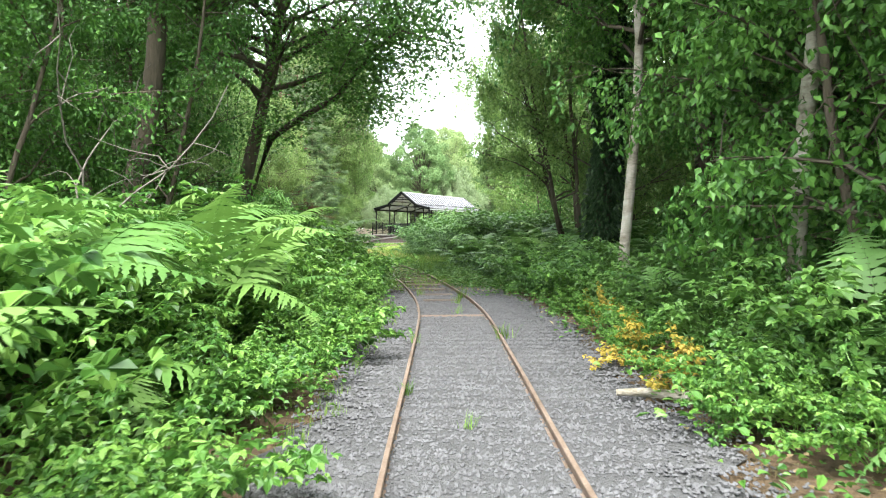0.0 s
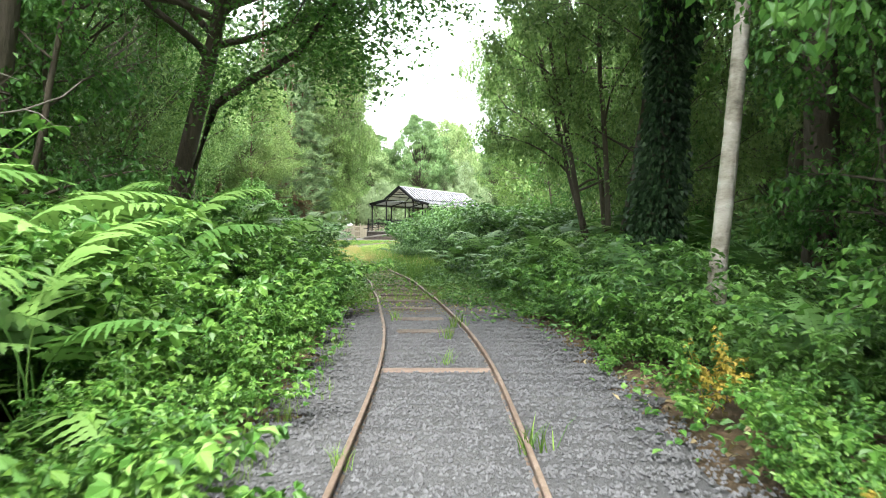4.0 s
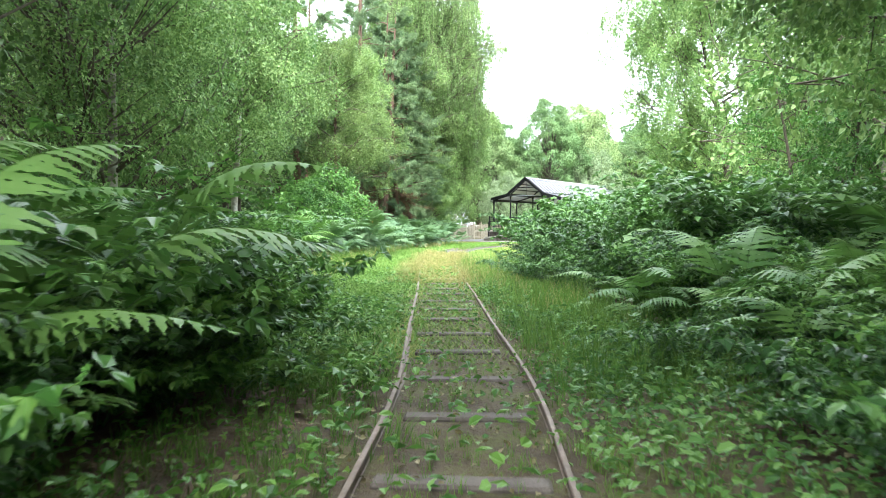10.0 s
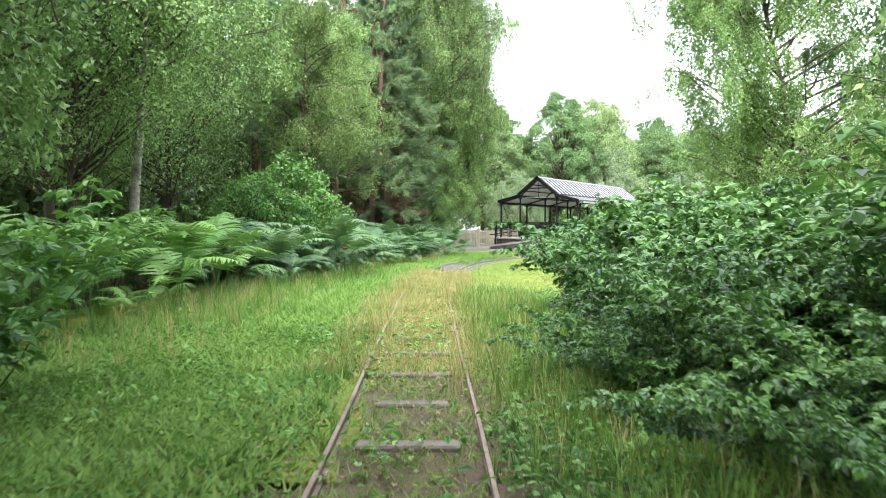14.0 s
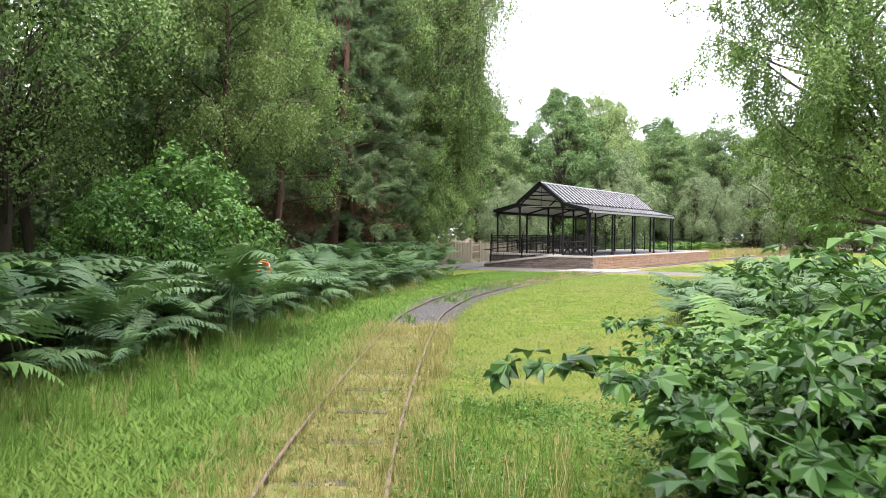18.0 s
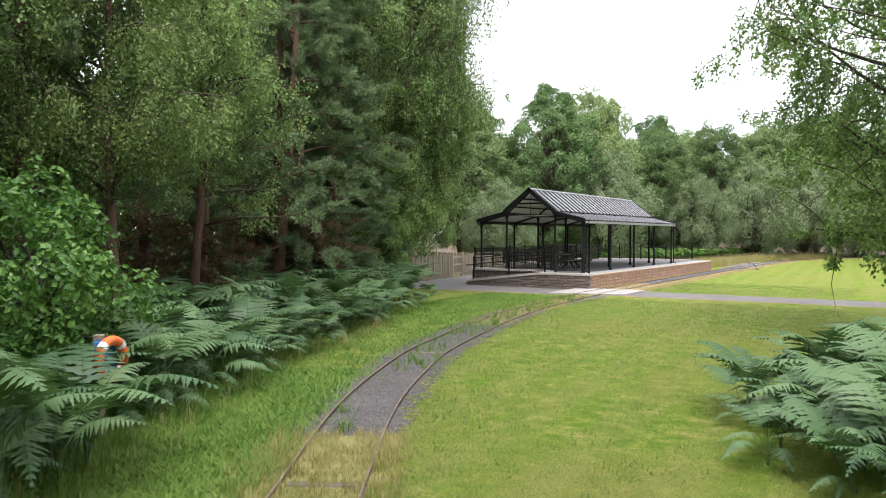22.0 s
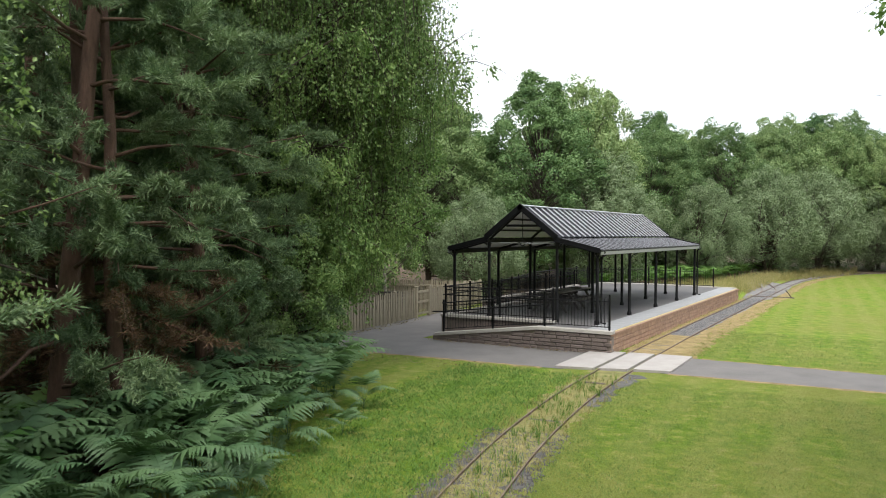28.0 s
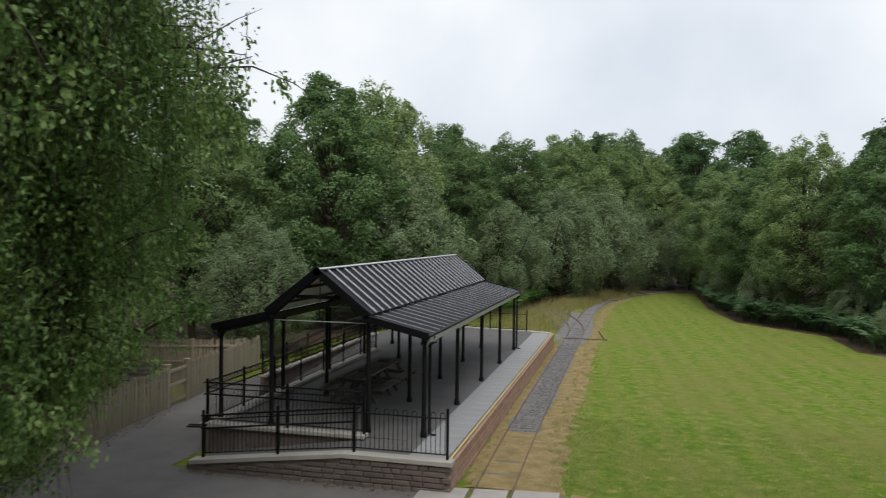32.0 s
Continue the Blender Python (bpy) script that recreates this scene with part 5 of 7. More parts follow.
BIRCH_B = tree_data(4, 11, 3.1, 0.1, 0.1, BARK_BIRCH, LEAF_BIRCH, 21000, 0.125, "birch", (0.03, -0.03), 40, 1.3)
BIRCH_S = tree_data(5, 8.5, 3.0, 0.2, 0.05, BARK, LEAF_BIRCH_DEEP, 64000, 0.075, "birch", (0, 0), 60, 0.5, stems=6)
OAK_M = clumped_tree(42, 10, 3.2, 0.25, 0.12, BARK, LEAF_BIRCH, 160, 270, 0.082, 0.85, (0.16, 0.3))
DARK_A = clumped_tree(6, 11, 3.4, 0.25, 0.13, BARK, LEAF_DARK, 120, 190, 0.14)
DOME_A = clumped_tree(7, 13.5, 4.4, 0.08, 0.2, BARK, LEAF_FAR_MID, 320, 230, 0.15, 0.85, (0.1, 0.21))
DOME_B = clumped_tree(8, 12.5, 3.7, 0.06, 0.18, BARK, LEAF_FAR_PALE, 320, 220, 0.135, 1.15, (0.09, 0.19))
DOME_C = clumped_tree(9, 13.2, 4.2, 0.05, 0.2, BARK, LEAF_FAR_DARK, 320, 230, 0.15, 0.75, (0.1, 0.21))
WILLOW = clumped_tree(10, 6.4, 3.0, 0.02, 0.09, BARK, LEAF_WILLOW, 220, 260, 0.095, 1.5, (0.1, 0.18), 4)
SHRUB = clumped_tree(11, 2.6, 1.45, 0.05, 0.04, BARK, LEAF_BRAMBLE, 90, 130, 0.085, 0.9, (0.16, 0.32), 4)
SAPLING = tree_data(23, 4.6, 1.7, 0.12, 0.035, BARK, LEAF_OAK, 9000, 0.075, "birch", (0.05, 0), 24, 0.4, stems=2)
SAPLING_N = tree_data(27, 5.4, 2.0, 0.1, 0.035, BARK, LEAF_OAK, 20000, 0.07, "birch", (0.0, -0.03), 34, 0.35, stems=3)
SHRUB_E = clumped_tree(25, 6.2, 1.9, 0.0, 0.07, BARK, LEAF_WEEP, 170, 260, 0.07, 0.92, (0.13, 0.24))
HOLLY = clumped_tree(24, 7.5, 2.0, 0.02, 0.08, BARK, LEAF_DARK, 150, 240, 0.075, 0.9, (0.14, 0.26))
PINE_A = needle_tree(12, 14, 3.4, 0.2, 0.17, 11000, 1.0)
PINE_D = needle_tree(14, 10.5, 2.6, 0.3, 0.11, 9000, 0.7)
PINE_B = needle_tree(13, 12, 3.3, 0.06, 0.14, 16000, 0.8)

oak = tree_thing("oak_tree", OAK, (15.25, -44.6), "broadleaf oak leaning over the track with a crooked limb")
part("limb", tubes_mesh("limb", [(np.array([(0.1, 0, 0.2), (0.6, 0.0, 1.5), (1.36, -0.1, 3.15), (2.1, -0.05, 3.55), (3.0, 0.1, 4.0), (4.0, 0.1, 5.0), (4.7, -0.2, 5.2), (5.9, -0.3, 4.8)]), np.array([0.11, 0.1, 0.085, 0.075, 0.06, 0.045, 0.035, 0.01]))], BARK, 9), oak, "crooked dark limb")
rng = np.random.default_rng(30)
spray = np.array([(1.4, -0.1, 3.4), (2.1, -0.05, 3.8), (3.0, 0.1, 4.3), (3.6, 0.1, 4.9), (4.0, 0.1, 5.3), (4.4, 0.2, 6.2), (3.2, 0.8, 4.2), (3.4, -0.8, 4.8), (4.8, 0.6, 5.6), (5.2, -0.3, 6.4), (2.4, 0.7, 5.2), (4.6, -0.6, 4.3), (5.2, -0.4, 4.75), (5.6, -0.2, 4.6), (4.7, -0.6, 3.7), (4.2, -0.4, 4.9), (3.5, 0.7, 3.75)])
at = spray[rng.integers(0, len(spray), 11000)] + rng.normal(0, 0.45, (11000, 3)) * [1, 1, 0.7]
v, f = leaf_points(at, rng.normal(0, 1, (11000, 3)) * [1, 1, 0.3], 0.085, 0.055, rng)
part("limb_foliage", raw_mesh("limb_foliage", v, [f], LEAF_OAK), oak)
for x, y, turn, k, data, name, label in (
        (27.35, -52.2, 0.3, 1.0, BIRCH_N, "birch_tree", "white-barked birch standing close to the gravel"),
        (28.1, -51.6, 1.3, 0.9, OAK_N, "sapling_tree", "slim reddish-barked tree beside the birch"),
        (25.28, -48.77, 2.1, 1.05, BIRCH_N, "birch_tree", "birch with a mottled white trunk beside the ivy tree"),
        (22.7, -40.3, 0.6, 1.0, BIRCH_S, "birch_tree", "many-stemmed birch spreading over the bracken"),
        (4.3, -31.85, 0.2, 1.0, BIRCH_M, "birch_tree", "slim birch at the edge of the wood"),
        (4.0, -32.9, 4.0, 0.85, OAK_M, "sapling_tree", "slim brown-trunked tree at the wood's edge"),
        (13.4, -11.3, 0.5, 1.12, BIRCH_L, "birch_tree", "weeping birch standing alone on the lawn"),
        (-6.2, -6.6, 1.9, 1.3, BIRCH_A, "birch_tree", "large weeping birch hanging down to the path"),
        (-11.2, -6.6, 0.4, 1.0, BIRCH_B, "birch_tree", "weeping birch beside the picket fence"), (-9.0, -8.6, 3.3, 1.2, BIRCH_A, "birch_tree", "tall weeping birch at the wood's edge"), (-7.7, -5.6, 4.3, 1.15, BIRCH_A, "birch_tree", "weeping birch leaning over the tarmac path"),
        (0.3, -22.5, 3.0, 0.85, BIRCH_D, "birch_tree", "brown-trunked birch with shade-darkened drooping boughs at the wood's edge"),
        (-1.7, -19.4, 1.2, 0.88, BIRCH_E, "birch_tree", "bright leafy birch before the dark pines"),
        (-13.4, 7.6, 2.5, 0.8, BIRCH_B, "birch_tree", "white-trunked birch behind the picket fence"),
        (0.6, -31.5, 0.9, 1.0, OAK_M, "oak_tree", "shady broadleaf tree at the wood's edge"), (-0.6, -27.6, 2.2, 1.0, OAK_M, "oak_tree", "dark leafy tree behind the bracken bank"),
        (-3.4, -25.4, 3.1, 1.05, DARK_A, "oak_tree", "dark leafy tree behind the bracken bank"), (-4.6, -20.8, 0.7, 1.05, OAK_B, "oak_tree", "shady broadleaf tree at the wood's edge"),
        (7.6, -38.6, 1.7, 0.95, OAK_M, "oak_tree", "shady broadleaf tree at the wood's edge"), (4.6, -35.4, 2.7, 1.0, OAK_M, "oak_tree", "dark leafy tree behind the bracken bank")):
    tree_thing(name, data, (x, y), label, turn, k)
for x, y, k in ((28.0, -53.6, 1.0), (28.3, -51.6, 1.1), (27.0, -48.2, 1.0), (17.4, -49.6, 1.1), (18.6, -53.4, 1.0)):
    tree_thing("sapling_tree", SAPLING_N, (x, y), "leafy hazel sapling beside the gravel", x - y, k, "saplings of the wood")
for x, y, k in ((28.5, -50.6, 1.0), (29.2, -54.8, 1.1), (28.4, -48.6, 0.9), (29.6, -55.6, 1.2), (27.5, -46.6, 0.8), (17.6, -52.6, 1.0), (15.6, -50.2, 1.1), (14.2, -46.8, 0.9), (22.9, -36.2, 1.0), (19.8, -33.0, 0.9), (28.6, -52.9, 0.9), (16.4, -48.2, 1.1)):
    tree_thing("sapling_tree", SAPLING, (x, y), "leafy young tree at the edge of the wood", x + y, k, "saplings of the wood")
for x, y, k in ((-8.6, -6.6, 1.0), (-6.3, -8.2, 0.9), (-11.2, -5.6, 0.9)):
    tree_thing("holly_tree", HOLLY, (x, y), "dense small-leaved dark green tree reaching to the ground", x, k)
for x, y, k in ((-7.9, -5.5, 1.0), (-6.6, -6.6, 0.95), (-5.2, -8.4, 0.9)):
    tree_thing("holly_tree", SHRUB_E, (x, y), "dense small-leaved shrub hanging over the path's edge", x * 2, k)
ivy_tree = tree_thing("ivy_tree", OAK_N, (24.3, -45.8), "tall tree with its trunk wrapped in dark ivy", 1.0, 1.15)
rng = np.random.default_rng(31)
rings = np.array([v.co[:] for v in OAK_N[0].vertices]).reshape(13, 10, 3)
middle = rings.mean(1)
thick = np.linalg.norm(rings - middle[:, None], axis=2).mean(1)
h, a = rng.uniform(0, 6.4, 11000), rng.uniform(0, 6.28, 11000)
r = np.interp(h, middle[:, 2], thick) + 0.015 + rng.uniform(0, 1, 11000) ** 1.4 * (0.13 + 0.05 * np.sin(h * 3 + a * 2))
v, f = leaf_points(np.c_[np.interp(h, middle[:, 2], middle[:, 0]) + r * np.cos(a), np.interp(h, middle[:, 2], middle[:, 1]) + r * np.sin(a), h], np.c_[np.cos(a), np.sin(a), -0.9 + 0 * a], 0.07, 0.062, rng)
part("ivy", raw_mesh("ivy", v, [f], LEAF_IVY), ivy_tree, "dense dark ivy leaves")

for k, (x, y) in enumerate(((-2.4, -18.7), (-3.4, -15.2), (-5.6, -13.8), (-4.0, -11.6), (-7.6, -16.5), (-6.4, -9.6), (-1.8, -23.0), (-4.6, -13.6))):
    tree_thing("pine_tree", (PINE_A[0], PINE_A[1], None) if k == 6 else PINE_A if k % 2 == 0 else PINE_B, (x, y), "tall pine with a reddish trunk and dead lower twigs" if k % 2 == 0 else "pine with grey-green needles low on its trunk", k * 1.7, 0.95 + 0.1 * (k % 3))

# oaks added only to shade track and verges; crowns mostly above the view
SHADE_CANOPY = clumped_tree(47, 11.5, 4.6, 0.52, 0.15, BARK, LEAF_OAK, 150, 170, 0.15, 0.7, (0.2, 0.36))
for y, off, turn in ((-69, 6.0, 1.1), (-55.0, 7.4, 5.1), (-52.0, 4.6, 1.6), (-48.2, 4.4, 0.7), (-47.2, -5.2, 2.6), (-44.5, 6.6, 3.6), (-42.5, -6.4, 5.2)):
    i = near_line(y)
    tree_thing("oak_tree", SHADE_CANOPY, LINE[i] + LINE_RIGHT[i] * off, "added tall oak, its crown mostly out of view, shading the track", turn, 1.22 if -53 < y < -46 else 1.0, "trees of the wood")

for x, y, turn in ((-2.9, -14.4, 0.4), (-3.9, -12.0, 2.0)):
    tree_thing("pine_tree", PINE_D, (x, y), "small pine with brown dead boughs down to the bracken", turn, 1.0)

# woods on both sides of the line
rng = np.random.default_rng(44)
WOOD_LEFT = [(18.5, -57), (14.2, -48.5), (12.5, -41.5), (2.5, -33), (-2.5, -25.5), (-9, -19), (-12, -10), (-24, -10), (-22, -40), (-4, -66), (20, -70)]
WOOD_RIGHT = [(28.2, -50), (26.4, -44), (25.2, -39), (22, -33.5), (18.5, -27.5), (17, -22), (26, -17), (40, -25), (44, -50), (34, -58), (31, -56)]
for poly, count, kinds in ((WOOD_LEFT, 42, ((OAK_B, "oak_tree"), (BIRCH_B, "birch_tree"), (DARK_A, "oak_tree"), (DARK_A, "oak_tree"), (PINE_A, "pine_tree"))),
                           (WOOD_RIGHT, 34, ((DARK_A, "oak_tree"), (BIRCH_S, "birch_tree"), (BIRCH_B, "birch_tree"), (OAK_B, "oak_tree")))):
    for k, p in enumerate(spread(poly, count, rng, 2.3)):
        data, name = kinds[k % len(kinds)]
        tree_thing(name, data, p, {"oak_tree": "shady broadleaf tree in the dense wood", "birch_tree": "birch among the trees of the wood", "pine_tree": "pine among the trees of the wood"}[name],
                   rng.uniform(0, 6.28), rng.uniform(0.85, 1.15), "trees of the wood")
# trees that close the clearing
tree_thing("broadleaf_tree", DOME_C, (-13.4, 25.2), "tall dense dark-green tree behind the shelter", 0.3, 1.08)
tree_thing("broadleaf_tree", DOME_B, (-12.2, 31), "tall lighter green tree behind the shelter", 1.3, 1.2)
tree_thing("hazel_shrub", SHRUB, (2.2, -25.7), "light green leafy shrub rising from the bracken", 0.4, 1.2)
tree_thing("hazel_shrub", SHRUB, (0.9, -25.2), "light green leafy shrub on the bank", 2.4, 1.05)
tree_thing("hazel_shrub", SHRUB, (3.0, -27.0), "light green leafy shrub on the bank", 4.0, 0.95)
tree_thing("willow_shrub", WILLOW, (-9.5, 27.5), "rounded grey-green willow behind the shelter", 0.2, 1.35)
tree_thing("willow_shrub", WILLOW, (-6.0, 40.5), "rounded grey-green willow by the far curve", 1.2, 1.2)
tree_thing("willow_shrub", WILLOW, (-12.6, 15.5), "rounded grey-green willow by the picket fence", 2.2, 0.9)
tree_thing("willow_shrub", WILLOW, (1.3, 57.0), "rounded pale willow at the end of the lawn", 3.2, 1.45)
for x, y, k in ((5.5, 65.5, 1.2), (9.5, 66.5, 1.2), (13.8, 61.5, 1.0), (11.2, 54, 0.6), (11.2, 47, 0.55), (12.4, 39, 0.6), (16.0, 32, 0.5), (16.4, 26, 0.4), (-2.0, 48.5, 1.4)):
    tree_thing("willow_shrub", WILLOW, (x, y), "rounded green shrub at the edge of the far trees", x * 2, k, "shrubs round the clearing")
FAR = [(5, 72), (9, 77), (-1, 72), (-17, 33), (-14, 38), (-9.5, 41), (-12, 47), (-6.5, 52), (-10, 57), (-3, 61), (1.5, 66), (-5, 68), (6, 69), (10.5, 72), (2, 75), (14.5, 66), (11.5, 58), (12.4, 51), (13, 44), (14.6, 38), (18, 32.4), (22, 26),
       (21, 56), (22, 48), (25, 40), (28, 33), (31, 24), (35, 18), (18, 72), (26, 62), (30, 50), (36, 38), (42, 26), (-20, 26), (-18, 19), (-22, 12), (-17, 5), (-16, -1), (-14, -7), (-24, 35), (-18, 46), (-14, 64), (42, 14), (46, 2), (44, -10), (38, -18), (30, -14)]
for k, p in enumerate(FAR):
    data = (DOME_A, DOME_B, DOME_C)[(k * 7 + k // 3) % 3]
    tree_thing("broadleaf_tree", data, p, {0: "mid-green broadleaf tree at the edge of the clearing", 1: "pale green broadleaf tree at the edge of the clearing", 2: "dark green broadleaf tree at the edge of the clearing"}[(k * 7 + k // 3) % 3],
               k * 1.3, min((0.86 if p[0] > 11 and p[1] < 60 else 1.2 if p[1] > 44 else 0.95) * (0.92 + 0.04 * (k * 5 % 6)), (2.6 + 0.155 * (p[1] + 22)) / 13.4 if p[0] > -12 and p[1] > 40 else 2), "trees round the clearing")


# ---- undergrowth ----
def frond_arrays(seed, length=1.65, pairs=19, fine=8):
    """One arching bracken frond along +x: a stalk and a broad triangular blade of toothed pinnae."""
    rng = np.random.default_rng(seed)
    V, F, n = [], [], 0
    t = np.linspace(0, 1, 16)
    arch = rng.uniform(0.85, 1.1)
    ridge = np.c_[length * (0.04 * t + rng.uniform(0.44, 0.6) * t**2.1), rng.normal(0, 0.08) * t**2 * length, length * (1.42 * t - rng.uniform(0.8, 0.98) * t**2) * arch]
    sd = np.array([0, 1.0, 0])
    near = fine > 4
    v, f = tube(ridge if near else ridge[::5], np.linspace(0.006, 0.002, 16 if near else 4), 3, n)
    V.append(v)
    F.append(f)
    n += len(v)
    for i in range(pairs):
        u = 0.38 + 0.61 * (i / (pairs - 1)) ** 0.92
        p = np.array([np.interp(u * 15, range(16), ridge[:, c]) for c in range(3)])
        q = np.array([np.interp(min(1, u + 0.04) * 15, range(16), ridge[:, c]) for c in range(3)])
        tan = unit(q - p + 1e-6)
        k = i / (pairs - 1)
        full = length * 0.21 * (1 - k**1.15) * min(1, 0.8 + i * 0.1) + 0.02
        w = length * 0.52 / pairs * 0.58
        for s in (-1, 1):
            reach = full * rng.uniform(0.85, 1.08)
            dirn = unit(sd * s + tan * rng.uniform(0.3, 0.55) + np.array([0, 0, rng.uniform(-0.3, 0.05)]))
            m = max(fine if near else 1, 1) if k < 0.75 or not near else 5
            x = np.linspace(0, 1, m + 1)
            c = p + (x * reach)[:, None] * dirn - (rng.uniform(0.1, 0.3) * reach * x**2)[:, None] * np.array([0, 0, 1.0])
            taper = 1 - x**1.6 * 0.92
            wid = (w * rng.uniform(0.9, 1.15) * taper * (np.where(np.arange(m + 1) % 2, 1.15, 0.62) if near else 1.0))[:, None]
            strip = np.stack([c - tan * wid, c + tan * wid], 1).reshape(-1, 3)
            kk = np.arange(m)[:, None] * 2
            V.append(strip)
            F.append(kk + np.array([[0, 1, 3, 2]]) + n)
            stem = 3 * int(round(u * (15 if near else 3)))
            F.append(np.array([[n, stem, stem + 1, n + 1]]))
            n += len(strip)
    return np.concatenate(V), [np.concatenate(F)]


def joined(pieces, count, rng, flare=0.0):
    """A whole plant from pieces set round its foot."""
    V, F, n = [], [], 0
    for k in range(count):
        v, f = pieces[k % len(pieces)]
        a, s = k * 2.4 + rng.uniform(-0.4, 0.4), rng.uniform(0.75, 1.15)
        c, d = math.cos(a), math.sin(a)
        V.append(np.c_[(v[:, 0] * c - v[:, 1] * d) * s, (v[:, 0] * d + v[:, 1] * c) * s, v[:, 2] * s])
        F.append(f[0] + n)
        n += len(v)
    return np.concatenate(V), [np.concatenate(F)]


def cane_arrays(seed, height=1.0, nodes=24, size=0.085, shoots=4):
    """One arching cane along +x with side shoots; at each node a leaf of three leaflets that face the sky."""
    rng = np.random.default_rng(seed)
    line = branch_line((0.05, 0, 0), (0.5, 0, 1), height * rng.uniform(0.9, 1.3), 7, -0.12, rng)
    lines = [line]
    v0, f0 = tube(line, np.linspace(0.007, 0.002, 8), 3)
    V, F, n = [v0], [f0], len(v0)
    for _ in range(shoots):
        a = rng.uniform(0, 6.28)
        sh = branch_line(line[int(rng.integers(2, 7))], (math.cos(a), math.sin(a), 0.7), height * rng.uniform(0.22, 0.42), 7, -0.08, rng)
        lines.append(sh)
        v1, f1 = tube(sh[::3], np.linspace(0.004, 0.0015, 3), 3, n)
        V.append(v1)
        F.append(f1)
        n += len(v1)
    for k, ln in enumerate(lines):
        m = nodes if k == 0 else nodes // 3
        q = np.linspace(1.2 if k == 0 else 1.5, 7, m) + rng.uniform(-0.15, 0.15, m)
        c = np.stack([np.interp(q, range(8), ln[:, i]) for i in range(3)], 1)
        a = np.arange(m) * 2.4 + rng.uniform(-0.6, 0.6, m)
        p = np.c_[np.cos(a), np.sin(a), rng.uniform(0.0, 0.5, m)]
        big = size * rng.uniform(0.7, 1.25, m) * np.interp(q, [5.5, 7], [1, 0.6])
        nrm = unit(p * [0.5, 0.5, 0] + [0, 0, 1] + rng.normal(0, 0.28, (m, 3)))
        foot = c + p * (big * rng.uniform(0.4, 1.0, m))[:, None]
        foot[:, 2] = np.maximum(foot[:, 2], 0.02)
        side = np.cross(nrm, p)
        for turn, share in ((0.0, 1.0), (1.15, 0.8), (-1.15, 0.8)):
            d = p * math.cos(turn) + side * math.sin(turn) + [0, 0, -0.12]
            v1, f1 = leaflets(foot + unit(d) * (0.1 * big)[:, None], d, nrm + rng.normal(0, 0.14, (m, 3)), big * share, big * share * rng.uniform(0.6, 0.78, m))
            V.append(v1)
            F.append(f1 + n)
            n += len(v1)
    return np.concatenate(V), [np.concatenate(F)]


rng = np.random.default_rng(70)
FRONDS = [frond_arrays(s) for s in (51, 52, 53, 54)]
FRONDS_LO = [frond_arrays(s, 1.65, 10, 1) for s in (55, 56, 57)]
CANES = [cane_arrays(s, 1.0, n, k) for s, n, k in ((61, 26, 0.085), (62, 30, 0.075), (63, 24, 0.095), (64, 22, 0.105), (65, 28, 0.08))]
FERN_LO = [joined(FRONDS_LO, 7, rng) for _ in range(2)]
FERN_MID = [joined([frond_arrays(s, 1.65, 13, 6) for s in (155, 156, 157)], 8, rng) for _ in range(2)]
BRAM = [joined([cane_arrays(s, 1.0, 20, 0.1, 3) for s in (66, 67, 68)], 7, rng) for _ in range(2)]
frond_data = [raw_mesh("frond", v, f, LEAF_FERN) for v, f in FRONDS]
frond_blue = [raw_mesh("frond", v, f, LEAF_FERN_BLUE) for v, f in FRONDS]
frond_shaded = [raw_mesh("frond", v, f, LEAF_FERN_SHADE) for v, f in FRONDS]
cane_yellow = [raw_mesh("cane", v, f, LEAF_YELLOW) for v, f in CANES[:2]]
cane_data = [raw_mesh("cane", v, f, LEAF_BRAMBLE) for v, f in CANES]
cane_shaded = [raw_mesh("cane", v, f, LEAF_BRAMBLE_SHADE) for v, f in CANES]
cane_tall = [raw_mesh("cane", *cane_arrays(s, 1.7, 62, 0.076, 8), LEAF_BRAMBLE_SHADE) for s in (161, 162, 163, 164)]


def plant(name, part_name, data, count, p, size, label, category, group, rng):
    """A plant whose fronds or canes are parts set round its foot."""
    ob = tagged(empty(name, Matrix.LocRotScale((p[0], p[1], 0), Euler((rng.normal(0, 0.06), rng.normal(0, 0.06), rng.uniform(0, 6.28))), (size,) * 3)), label, category, group)
    for k in range(count):
        low = part_name == "frond" and k % 3 == 2
        part(part_name, data[int(rng.integers(0, len(data)))], ob, "", Matrix.LocRotScale((0, 0, 0), Euler((rng.normal(0, 0.12), rng.normal(0.5 if low else 0, 0.12), k * 2.4 + rng.uniform(-0.4, 0.4))), (rng.uniform(0.5, 0.75) if low else rng.uniform(0.7, 1.15),) * 3))


def rows_for(points, lo, hi, rng, z=0.0):
    n = len(points)
    return np.c_[points, np.full(n, z), rng.uniform(0, 6.28, n), rng.uniform(lo, hi, n), rng.normal(0, 0.1, n)]


rng = np.random.default_rng(71)
